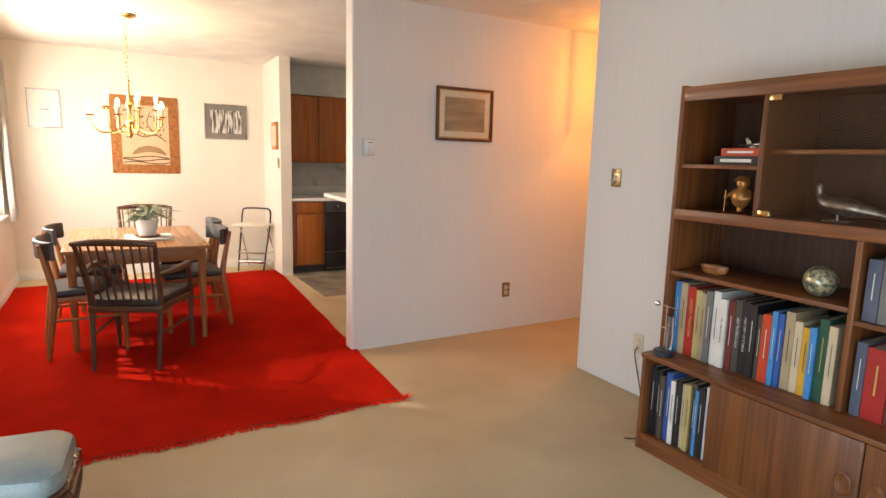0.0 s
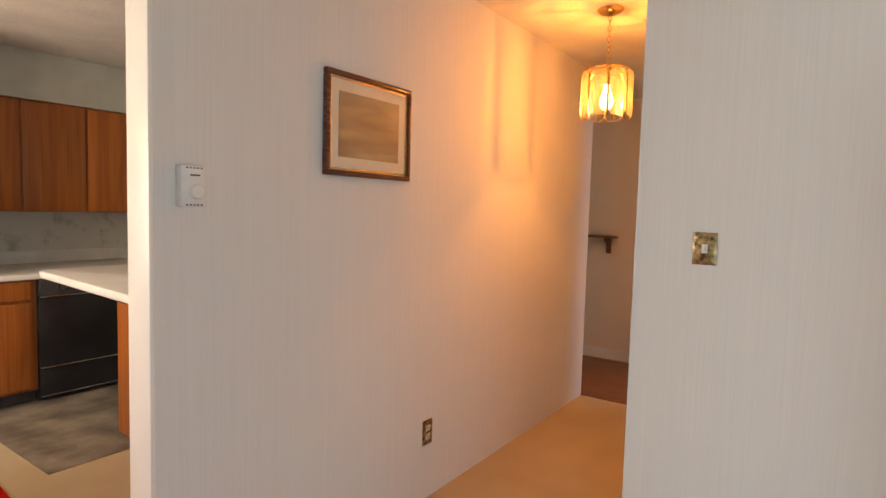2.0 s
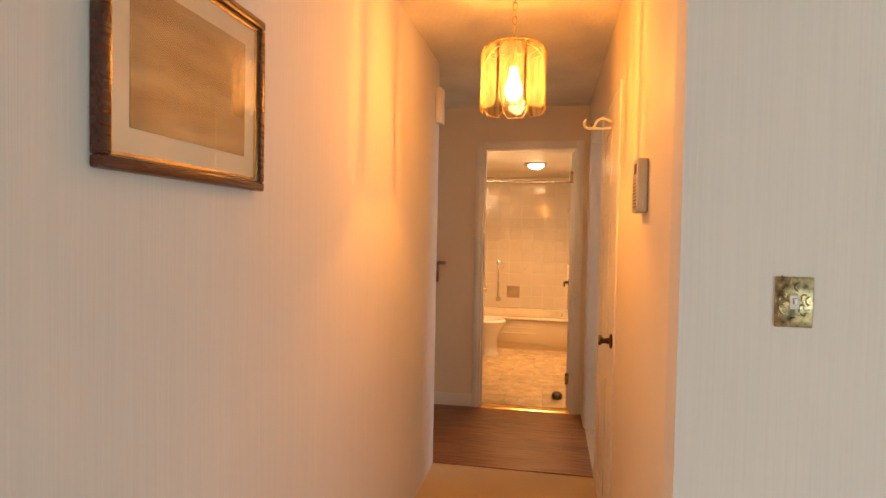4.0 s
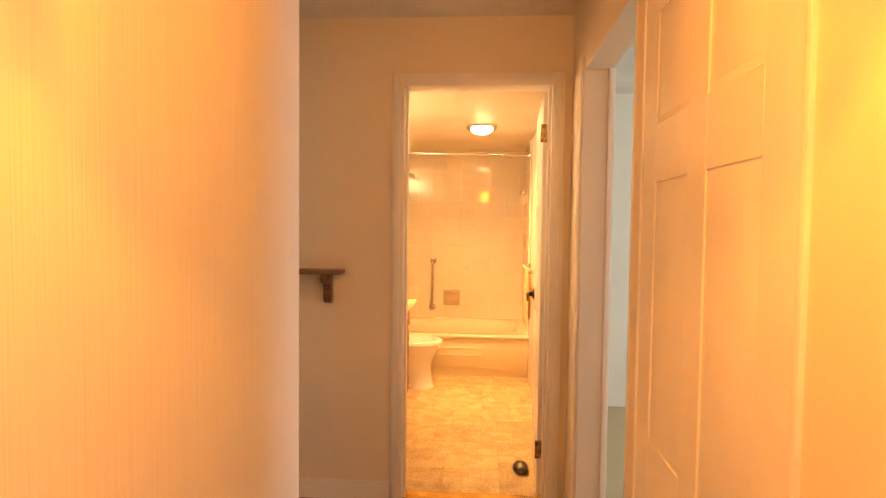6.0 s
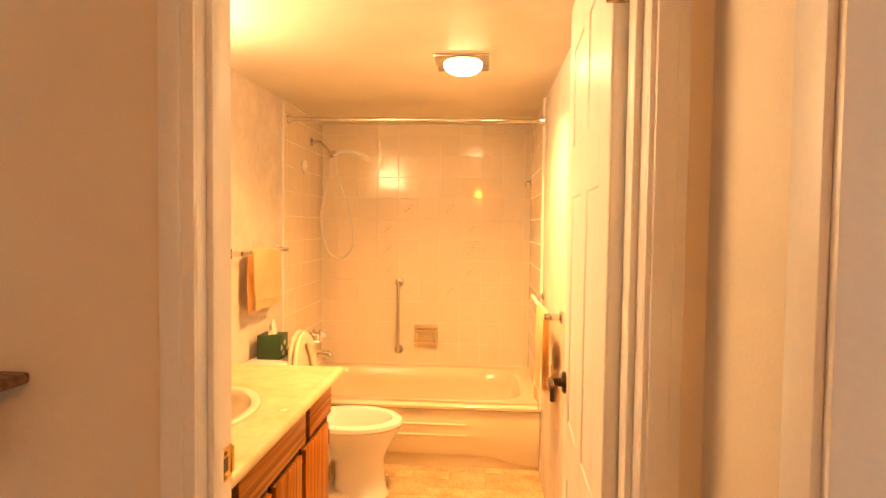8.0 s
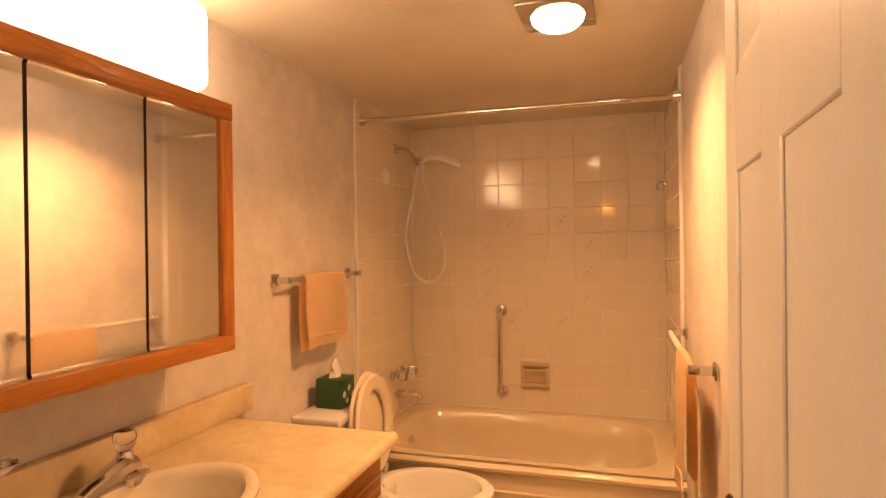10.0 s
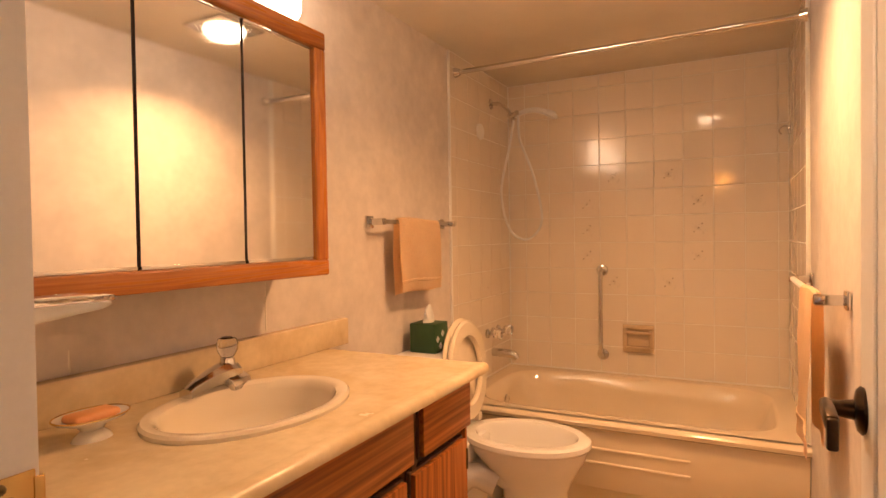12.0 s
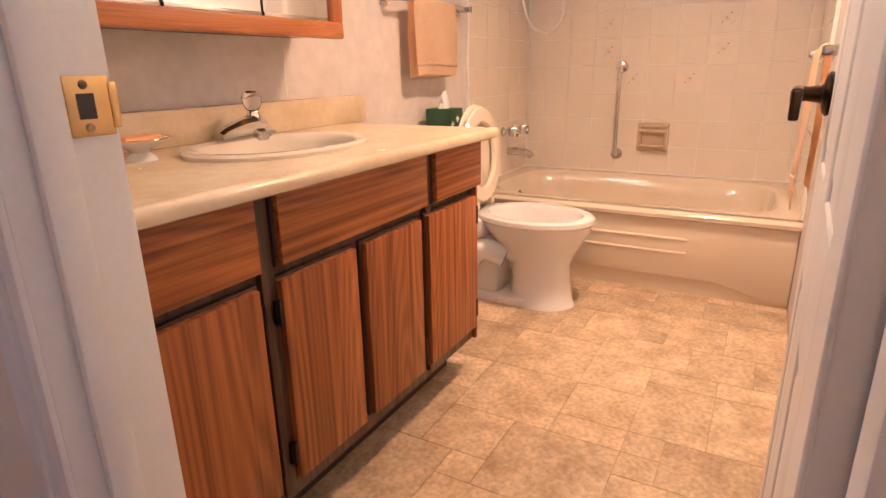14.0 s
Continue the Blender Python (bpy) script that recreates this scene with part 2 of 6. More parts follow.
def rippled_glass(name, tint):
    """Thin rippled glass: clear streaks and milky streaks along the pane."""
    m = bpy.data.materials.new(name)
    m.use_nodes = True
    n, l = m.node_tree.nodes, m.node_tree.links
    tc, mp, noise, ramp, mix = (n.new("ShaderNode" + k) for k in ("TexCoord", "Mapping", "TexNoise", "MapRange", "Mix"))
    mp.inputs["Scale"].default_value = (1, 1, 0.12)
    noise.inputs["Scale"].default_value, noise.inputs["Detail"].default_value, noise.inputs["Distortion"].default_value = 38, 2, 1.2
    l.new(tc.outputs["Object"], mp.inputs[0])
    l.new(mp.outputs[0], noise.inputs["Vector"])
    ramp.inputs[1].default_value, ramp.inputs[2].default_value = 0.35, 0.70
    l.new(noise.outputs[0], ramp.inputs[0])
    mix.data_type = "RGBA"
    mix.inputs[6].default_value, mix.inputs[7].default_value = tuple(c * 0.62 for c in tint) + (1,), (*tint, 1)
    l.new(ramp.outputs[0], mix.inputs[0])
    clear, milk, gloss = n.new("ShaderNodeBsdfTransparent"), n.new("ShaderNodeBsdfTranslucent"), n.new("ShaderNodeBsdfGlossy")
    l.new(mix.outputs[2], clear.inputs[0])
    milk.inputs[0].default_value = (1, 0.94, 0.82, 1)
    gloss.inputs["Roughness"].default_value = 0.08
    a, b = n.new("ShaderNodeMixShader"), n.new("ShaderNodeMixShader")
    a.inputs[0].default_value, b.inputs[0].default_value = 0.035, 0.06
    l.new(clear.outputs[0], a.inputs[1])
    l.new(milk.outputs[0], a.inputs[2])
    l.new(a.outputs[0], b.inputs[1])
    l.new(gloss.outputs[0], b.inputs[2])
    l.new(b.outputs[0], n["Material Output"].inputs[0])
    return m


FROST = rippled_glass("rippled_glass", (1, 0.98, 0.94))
BULB = glow("lit_bulb", (1, 0.62, 0.25), 40)
PANEL = glow("lit_diffuser", (1, 0.72, 0.44), 24)
TUBE = glow("lit_vanity_diffuser", (1, 0.72, 0.46), 17)


# ---- building helpers ----
def bm_new():
    return bmesh.new()


def box(bm, x0, x1, y0, y1, z0, z1, bevel=0.0, segments=2):
    """A box into bm, with its edges rounded."""
    t = bmesh.new()
    bmesh.ops.create_cube(t, size=1.0, matrix=Matrix.Translation(((x0 + x1) / 2, (y0 + y1) / 2, (z0 + z1) / 2)) @ Matrix.Diagonal((x1 - x0, y1 - y0, z1 - z0, 1)))
    if bevel:
        bmesh.ops.bevel(t, geom=t.edges[:], offset=bevel, segments=segments, profile=0.5, affect="EDGES")
    join(bm, t)
    return bm


def join(bm, t, m=None):
    """Adds the bmesh t to bm, moved by m."""
    if m is not None:
        t.transform(m)
    me = bpy.data.meshes.new("joined")
    t.to_mesh(me)
    t.free()
    bm.from_mesh(me)
    bpy.data.meshes.remove(me)
    return bm


def rod(bm, a, b, r, r2=None, sides=12):
    """A round bar from a to b."""
    a, b = Vector(a), Vector(b)
    t = bmesh.new()
    bmesh.ops.create_cone(t, cap_ends=True, segments=sides, radius1=r, radius2=r if r2 is None else r2, depth=(b - a).length)
    return join(bm, t, Matrix.Translation((a + b) / 2) @ (b - a).to_track_quat("Z", "Y").to_matrix().to_4x4())


def sweep(bm, points, r, sides=10, closed=False, sub=6):
    """A bent tube through a few points, smoothed; r may be a number or one radius a point."""
    pts = [Vector(p) for p in points]
    n = len(pts)
    rs = r if isinstance(r, (list, tuple)) else [r] * n
    fine, frad = [], []
    for i in range(n if closed else n - 1):
        p0, p1 = pts[(i - 1) % n] if closed or i else pts[0], pts[i]
        p2 = pts[(i + 1) % n]
        p3 = pts[(i + 2) % n] if closed or i + 2 < n else pts[-1]
        for k in range(sub):
            u = k / sub
            fine.append(0.5 * ((2 * p1) + (p2 - p0) * u + (2 * p0 - 5 * p1 + 4 * p2 - p3) * u * u + (3 * p1 - p0 - 3 * p2 + p3) * u ** 3))
            frad.append(rs[i] * (1 - u) + rs[(i + 1) % n] * u)
    if not closed:
        fine.append(pts[-1])
        frad.append(rs[-1])
    count = len(fine)
    rings, normal = [], None
    for i, p in enumerate(fine):
        d = (fine[(i + 1) % count] - fine[i - 1]) if closed else (fine[min(i + 1, count - 1)] - fine[max(i - 1, 0)])
        d.normalize()
        if normal is None:
            normal = d.orthogonal().normalized()
        normal = (normal - d * normal.dot(d)).normalized()
        side = d.cross(normal)
        rings.append([bm.verts.new(p + (normal * math.cos(a) + side * math.sin(a)) * frad[i]) for a in [2 * math.pi * k / sides for k in range(sides)]])
    for i in range(count if closed else count - 1):
        a, b = rings[i], rings[(i + 1) % count]
        for k in range(sides):
            bm.faces.new((a[k], a[(k + 1) % sides], b[(k + 1) % sides], b[k]))
    if not closed:
        bm.faces.new(rings[0][::-1])
        bm.faces.new(rings[-1])
    return bm


def lathe(bm, profile, centre=(0, 0, 0), sides=24, sx=1.0, sy=1.0, m=None):
    """Turns (radius, height) pairs round z."""
    t = bmesh.new()
    rings = []
    for r, z in profile:
        rings.append([t.verts.new((r * sx * math.cos(2 * math.pi * k / sides), r * sy * math.sin(2 * math.pi * k / sides), z)) for k in range(sides)])
    for a, b in zip(rings, rings[1:]):
        for k in range(sides):
            t.faces.new((a[k], a[(k + 1) % sides], b[(k + 1) % sides], b[k]))
    t.faces.new(rings[0][::-1])
    t.faces.new(rings[-1])
    bmesh.ops.remove_doubles(t, verts=t.verts[:], dist=1e-5)
    return join(bm, t, Matrix.Translation(centre) @ (m or Matrix()))


def prism(bm, outline, axis, a, b, bevel=0.0):
    """A plate of the given outline, pushed from a to b along an axis. The outline's pairs are the other two axes in order."""
    t = bmesh.new()
    def at(p, w):
        return {"x": (w, p[0], p[1]), "y": (p[0], w, p[1]), "z": (p[0], p[1], w)}[axis]
    lo, hi = [t.verts.new(at(p, a)) for p in outline], [t.verts.new(at(p, b)) for p in outline]
    n = len(outline)
    t.faces.new(lo[::-1])
    t.faces.new(hi)
    for k in range(n):
        t.faces.new((lo[k], lo[(k + 1) % n], hi[(k + 1) % n], hi[k]))
    bmesh.ops.recalc_face_normals(t, faces=t.faces[:])
    if bevel:
        bmesh.ops.bevel(t, geom=t.edges[:], offset=bevel, segments=2, profile=0.5, affect="EDGES")
    return join(bm, t)


def mesh_of(name, bm, material, smooth=True):
    me = bpy.data.meshes.new(name)
    bmesh.ops.recalc_face_normals(bm, faces=bm.faces[:])
    bm.to_mesh(me)
    bm.free()
    me.materials.append(material)
    if smooth:
        me.shade_smooth()
        me.set_sharp_from_angle(angle=radians(38))
    return me


def thing(name, at, label, category, group="", kind=""):
    ob = new(name)
    ob.empty_display_size = 0.05
    ob.location = at
    return tagged(ob, label, category, group, kind)


def root_place(ob):
    p = Vector((0, 0, 0))
    while ob is not None:
        p += ob.location
        ob = ob.parent
    return p


def part(name, bm, material, parent, label="", smooth=True):
    """One mesh, made in world places, as a part under a thing or a part."""
    bm.transform(Matrix.Translation(-root_place(parent)))
    ob = new(name, mesh_of(name, bm, material, smooth))
    ob.parent = parent
    if label:
        ob["label"] = label
    return ob


def single(name, bm, material, at, label, category, group="", kind="", smooth=True):
    """A thing that is one mesh, with its origin at its base."""
    bm.transform(Matrix.Translation(-Vector(at)))
    ob = new(name, mesh_of(name, bm, material, smooth))
    ob.location = at
    return tagged(ob, label, category, group, kind)


def structure(name, bm, material, label, category="wall"):
    return tagged(new(name, mesh_of(name, bm, material)), label, category, kind="structure")


def wall(name, axis, c0, c1, a0, a1, z0, z1, material, label, openings=()):
    """A wall from c0 to c1 thick, running along the other axis from a0 to a1, with openings (from, to, sill, head)."""
    bm = bm_new()
    def piece(p, q, lo, hi):
        if q - p > 1e-4 and hi - lo > 1e-4:
            box(bm, *((c0, c1, p, q) if axis == "y" else (p, q, c0, c1)), lo, hi)
    at = a0
    for p, q, sill, head in sorted(openings):
        piece(at, p, z0, z1)
        piece(p, q, z0, sill)
        piece(p, q, head, z1)
        at = q
    piece(at, a1, z0, z1)
    return structure(name, bm, material, label)


H = 2.38
HB = 2.14
# ---- the large structure ----
structure("floor", box(bm_new(), -1.2, 9.2, -2.8, 8.0, -0.12, 0.0), CARPET, "beige cut-pile carpet with worn walking paths", "floor")
structure("ceiling", box(bm_new(), -1.2, 9.3, -2.8, 8.0, H, H + 0.1), CEILING, "off-white stippled ceiling", "ceiling")
wall("wall_partition", "x", 4.30, 4.41, 1.282, 4.525, 0, H, WALLPAPER, "pale grey finely striped wallpaper partition")
wall("wall_bookcase", "y", 2.487, 2.60, -2.6, 3.358, 0, H, WALLPAPER, "pale grey finely striped wallpaper wall")
wall("wall_hall_south", "x", 3.248, 3.358, 2.60, 4.53, 0, H, HALLPAINT, "cream painted hall wall", [(3.66, 4.43, 0, 2.04)])
wall("wall_hall_stub", "x", 3.248, 3.358, 4.53, 5.69, 0, H, HALLPAINT, "cream painted wall beside the bedroom doorway", [(4.53, 5.38, 0, 2.04)])
wall("wall_hall_end", "y", 5.69, 5.80, 3.248, 5.28, 0, H, HALLPAINT, "cream painted wall round the bathroom doorway", [(3.44, 4.175, 0, 2.07)])
wall("wall_niche_north", "x", 5.17, 5.28, 4.415, 5.69, 0, H, HALLPAINT, "cream painted wall of the side passage")
wall("wall_niche_west", "y", 4.415, 4.525, 4.41, 5.17, 0, H, HALLPAINT, "cream painted wall of the side passage")
wall("wall_dining_north", "x", 7.80, 7.91, -1.11, 4.525, 0, H, PLASTER, "warm white painted dining room wall")
wall("wall_dining_west", "y", -1.11, -1.0, -2.6, 7.80, 0, H, PLASTER, "warm white painted wall with a wide window", [(-1.2, 2.2, 0.1, 2.1), (5.1, 7.3, 0.72, 2.1)])
wall("wall_living_south", "x", -2.71, -2.6, -1.11, 2.60, 0, H, PLASTER, "painted living room wall with a balcony window", [(-0.9, 2.0, 0.2, 2.2)])
wall("wall_kitchen_stub", "y", 1.49, 1.61, 7.03, 7.80, 0, H, PLASTER, "warm white painted wall end beside the kitchen")
wall("wall_kitchen_east", "y", 4.415, 4.525, 5.28, 7.80, 0, H, PLASTER, "painted kitchen wall")
wall("wall_bath_north", "x", 4.885, 4.995, 5.80, 9.04, 0, HB, BATHPAPER, "pink grey marbled wallpaper with peeling seams")
wall("wall_bath_east", "y", 8.94, 9.04, 3.248, 4.885, 0, HB, BATHPAPER, "tiled bathroom end wall")
wall("wall_bath_south", "x", 3.25, 3.36, 5.80, 8.94, 0, HB, BATHPAPER, "marbled wallpaper bathroom wall")
structure("ceiling_bath", box(bm_new(), 5.80, 9.04, 3.25, 4.995, HB, HB + 0.06), BATHCEIL, "low cream painted bathroom ceiling", "ceiling")
wall("wall_bedroom_east", "y", 9.12, 9.23, -1.1, 3.25, 0, H, PLASTER, "pale bedroom wall in daylight")
wall("wall_bedroom_south", "x", -1.1, -0.99, 2.60, 9.23, 0, H, PLASTER, "bedroom wall with a window", [(3.9, 6.1, 0.8, 2.0)])
wall("wall_bedroom_north", "x", 3.20, 3.248, 5.69, 9.12, 0, H, PLASTER, "pale bedroom wall")
wall("wall_closet", "y", 7.35, 7.45, 2.21, 3.20, 0, H, PLASTER, "pale bedroom wall end")
structure("floor_kitchen", box(bm_new(), 1.61, 4.415, 5.9, 7.80, 0, 0.004), KITFLOOR, "grey brown stone pattern vinyl floor", "floor")
floor_passage = structure("floor_passage", box(bm_new(), 4.525, 5.70, 3.358, 5.17, 0, 0.0015), GROUT, "dark brown wood laminate passage floor", "floor")
floor_bath = structure("floor_bath", box(bm_new(), 5.78, 8.94, 3.36, 4.885, 0, 0.0035), GROUT, "mottled tan vinyl tile bathroom floor", "floor")
structure("wall_end_trim", box(bm_new(), 1.268, 1.282, 4.297, 4.413, 0, H, 0.003), WHITE, "white painted wall end", "trim")

# ---- trims, casings and doors ----
def casing_y(x, facing, y0, y1, head, w=0.06):
    """Moulded casing round an opening in a wall that runs along y."""
    bm = bm_new()
    for a, b in ((y0 - w, y0), (y1, y1 + w)):
        box(bm, min(x, x + facing * 0.014), max(x, x + facing * 0.014), a, b, 0, head + w, 0.003)
        c = (a + b) / 2
        box(bm, min(x, x + facing * 0.022), max(x, x + facing * 0.022), c - 0.010, b - 0.008 if b <= y0 + 0.001 else c + 0.022, 0, head + w, 0.003)
    box(bm, min(x, x + facing * 0.014), max(x, x + facing * 0.014), y0, y1, head, head + w, 0.003)
    return bm


def casing_x(y, facing, x0, x1, head, w=0.06):
    bm = bm_new()
    for a, b in ((x0 - w, x0), (x1, x1 + w)):
        box(bm, a, b, min(y, y + facing * 0.014), max(y, y + facing * 0.014), 0, head + w, 0.003)
        box(bm, a + 0.02, b - 0.012, min(y, y + facing * 0.021), max(y, y + facing * 0.021), 0, head + w, 0.003)
    box(bm, x0, x1, min(y, y + facing * 0.014), max(y, y + facing * 0.014), head, head + w, 0.003)
    return bm


structure("trim_bath_door", casing_y(5.69, -1, 3.455, 4.16, 2.05), WHITE, "white moulded door casing", "trim")
jamb = bm_new()
box(jamb, 5.683, 5.81, 3.44, 3.456, 0, 2.06, 0.002)
box(jamb, 5.683, 5.81, 4.159, 4.175, 0, 2.06, 0.002)
box(jamb, 5.683, 5.81, 3.456, 4.159, 2.05, 2.068, 0.002)
box(jamb, 5.715, 5.752, 4.147, 4.159, 0, 2.05, 0.002)
box(jamb, 5.715, 5.752, 3.456, 3.468, 0, 2.05, 0.002)
structure("trim_bath_jamb", jamb, WHITE, "white painted door jamb with a stop", "trim")
structure("trim_bath_sill", prism(bm_new(), [(5.67, 0.004), (5.685, 0.012), (5.79, 0.012), (5.81, 0.004)], "y", 3.456, 4.159), BRASS, "narrow brass floor strip", "trim")
structure("trim_bedroom_door", box(box(bm_new(), 5.345, 5.366, 3.235, 3.262, 0, 2.04, 0.003), 5.38, 5.44, 3.358, 3.370, 0, 2.10, 0.003), WHITE, "white moulded door casing", "trim")
jamb = bm_new()
box(jamb, 5.366, 5.38, 3.24, 3.36, 0, 2.04, 0.002)
box(jamb, 4.528, 4.542, 3.24, 3.36, 0, 2.04, 0.002)
structure("trim_bedroom_jamb", jamb, WHITE, "white painted door jamb", "trim")


def baseboard(name, bm, material=WHITE):
    return structure(name, bm, material, "white ridged baseboard", "baseboard")


def skirt_x(bm, x0, x1, y, facing):
    for z0, z1, d in ((0, 0.055, 0.014), (0.055, 0.075, 0.011), (0.075, 0.092, 0.008), (0.092, 0.104, 0.005)):
        box(bm, x0, x1, min(y, y + d * facing), max(y, y + d * facing), z0, z1, 0.0015, 1)
    return bm


def skirt_y(bm, y0, y1, x, facing):
    for z0, z1, d in ((0, 0.055, 0.014), (0.055, 0.075, 0.011), (0.075, 0.092, 0.008), (0.092, 0.104, 0.005)):
        box(bm, min(x, x + d * facing), max(x, x + d * facing), y0, y1, z0, z1, 0.0015, 1)
    return bm


baseboard("baseboard_hall_end", skirt_y(bm_new(), 4.222, 5.15, 5.69, -1))
baseboard("baseboard_hall_stub", skirt_x(bm_new(), 5.442, 5.67, 3.358, 1))
baseboard("baseboard_dining_north", skirt_x(bm_new(), -0.985, 1.49, 7.80, -1))
baseboard("baseboard_dining_west", skirt_y(bm_new(), -2.5, 7.785, -1.0, 1))
baseboard("baseboard_bedroom", skirt_y(bm_new(), -0.9, 3.1, 9.12, -1))
structure("trim_north_door", casing_x(5.17, -1, 4.60, 5.55, 2.04, 0.07), WHITE, "white moulded door casing", "trim")


def panel_door(name, x0, x1, y0, y1, z0, z1, label, m=None, hinges=(), sides=(1, -1)):
    """A moulded six-panel door leaf in the plane of x, with raised fields."""
    door = thing(name, (x0, (y0 + y1) / 2, z0), label, "door", kind="structure")
    w, t = x1 - x0, y1 - y0
    leaf = bm_new()
    box(leaf, x0, x1, y0 + 0.004, y1 - 0.004, z0, z1, 0.003)
    part("leaf", leaf, WHITE, door)
    rows = [(0.12, 0.70), (0.86, 1.48), (1.62, 1.88)]
    for side in sides:
        y = y1 if side > 0 else y0
        cuts = [(x0 + 0.11, x0 + w / 2 - 0.05), (x0 + w / 2 + 0.05, x1 - 0.11)]
        # stiles and rails stand proud of the fields
        yy = (y - 0.006, y) if side > 0 else (y, y + 0.006)
        for a, b in ((x0, cuts[0][0]), (cuts[0][1], cuts[1][0]), (cuts[1][1], x1)):
            part("stile", box(bm_new(), a, b, *yy, z0, z1, 0.0025, 1), WHITE, door)
        for a, b in cuts:
            zz = z0
            for r0, r1 in rows:
                part("rail", box(bm_new(), a - 0.002, b + 0.002, *yy, zz, z0 + r0, 0.0025, 1), WHITE, door)
                zz = z0 + r1
            part("rail", box(bm_new(), a - 0.002, b + 0.002, *yy, zz, z1, 0.0025, 1), WHITE, door)
        for a, b in cuts:
            for r0, r1 in rows:
                t2 = bmesh.new()
                yb, yt = (y - 0.006, y - 0.001) if side > 0 else (y + 0.006, y + 0.001)
                lo = [t2.verts.new((p, yb, q)) for p, q in ((a + 0.006, z0 + r0 + 0.006), (b - 0.006, z0 + r0 + 0.006), (b - 0.006, z0 + r1 - 0.006), (a + 0.006, z0 + r1 - 0.006))]
                hi = [t2.verts.new((p, yt, q)) for p, q in ((a + 0.03, z0 + r0 + 0.03), (b - 0.03, z0 + r0 + 0.03), (b - 0.03, z0 + r1 - 0.03), (a + 0.03, z0 + r1 - 0.03))]
                t2.faces.new(hi)
                t2.faces.new(lo)
                for k in range(4):
                    t2.faces.new((lo[k], lo[(k + 1) % 4], hi[(k + 1) % 4], hi[k]))
                part("panel", t2, WHITE, door)
    for z in hinges:
        hb = bm_new()
        rod(hb, (x0 - 0.006, y1 + 0.006, z), (x0 - 0.006, y1 + 0.006, z + 0.09), 0.006)
        box(hb, x0 - 0.004, x0 + 0.001, y0 + 0.002, y1 + 0.006, z, z + 0.09, 0.001)
        part("hinge", hb, OLDBRASS, door, "worn brass hinge")
    return door


def lever(door, x, y, z, side, way):
    bm = bm_new()
    lathe(bm, [(0.0, 0), (0.031, 0), (0.033, 0.004), (0.028, 0.009), (0.014, 0.012), (0.011, 0.03), (0.012, 0.045), (0.0, 0.047)], (x, y, z), 20, m=Matrix.Rotation(-side * math.pi / 2, 4, "X"))
    box(bm, min(x - way * 0.012, x + way * 0.085), max(x - way * 0.012, x + way * 0.085), y + side * 0.043 - 0.008, y + side * 0.043 + 0.008, z - 0.012, z + 0.012, 0.006)
    box(bm, x + way * 0.073, x + way * 0.089, y + side * 0.043 - 0.007, y + side * 0.043 + 0.007, z - 0.034, z + 0.008, 0.004) if way > 0 else box(bm, x - 0.089, x - 0.073, y + side * 0.043 - 0.007, y + side * 0.043 + 0.007, z - 0.034, z + 0.008, 0.004)
    return part("lever_handle", bm, BRONZE, door, "dark bronze lever handle")


bath_door = panel_door("door_bathroom", 5.815, 6.50, 3.448, 3.483, 0.012, 2.04, "white moulded six-panel door standing open into the bathroom", hinges=(0.20, 1.80))
lever(bath_door, 6.465, 3.483, 0.962, 1, -1)
latch = bm_new()
box(latch, 6.499, 6.503, 3.455, 3.476, 0.89, 0.99, 0.001)
part("latch_plate", latch, BRASS, bath_door, "brass latch plate")
bath_door.rotation_euler.z = radians(-2.4)
hall_door = panel_door("door_hall_closet", 3.67, 4.42, 3.325, 3.362, 0.012, 2.03, "white moulded six-panel door, closed", sides=(1,))
lever(hall_door, 3.75, 3.362, 0.93, 1, 1)
frame_bm = bm_new()
box(frame_bm, 4.42, 4.436, 3.27, 3.366, 0, 2.04, 0.002)
box(frame_bm, 3.654, 3.67, 3.27, 3.366, 0, 2.04, 0.002)
structure("trim_hall_closet_jamb", frame_bm, WHITE, "white painted door jamb", "trim")
strike = thing("strike_plate", (5.775, 4.159, 0.94), "worn brass strike plate on the white door jamb", "strike plate")
part("plate", box(box(bm_new(), 5.757, 5.805, 4.1555, 4.1585, 0.946, 1.008, 0.0015), 5.803, 5.812, 4.1545, 4.158, 0.953, 1.001, 0.001), BRASS, strike)
part("latch_hole", box(bm_new(), 5.768, 5.786, 4.1545, 4.157, 0.964, 0.990), BLACKMATT, strike, "dark latch hole")
for z in (0.955, 0.999):
    part("screw", lathe(bm_new(), [(0, 0), (0.005, 0), (0.004, 0.002), (0, 0.0022)], (5.777, 4.1555, z), 10, m=Matrix.Rotation(math.pi / 2, 4, "X")), OLDBRASS, strike)
# door hinge on the side passage casing, kept as trim
structure("trim_hinge", box(bm_new(), 5.60, 5.67, 5.13, 5.148, 1.955, 1.985, 0.003), OLDBRASS, "old brass hinge on the white casing", "trim")

# ---- bathroom ----
def oval(cx, cy, a, b, n=40, power=2.0):
    out = []
    for k in range(n):
        t = 2 * math.pi * k / n
        c, s = math.cos(t), math.sin(t)
        out.append((cx + a * math.copysign(abs(c) ** (2 / power), c), cy + b * math.copysign(abs(s) ** (2 / power), s)))
    return out


def loft(bm, rings, cap_first=True, cap_last=True):
    """Skins rings of points of one length."""
    vs = [[bm.verts.new(p) for p in ring] for ring in rings]
    n = len(vs[0])
    for a, b in zip(vs, vs[1:]):
        for k in range(n):
            bm.faces.new((a[k], a[(k + 1) % n], b[(k + 1) % n], b[k]))
    if cap_first:
        bm.faces.new(vs[0][::-1])
    if cap_last:
        bm.faces.new(vs[-1])
    return bm


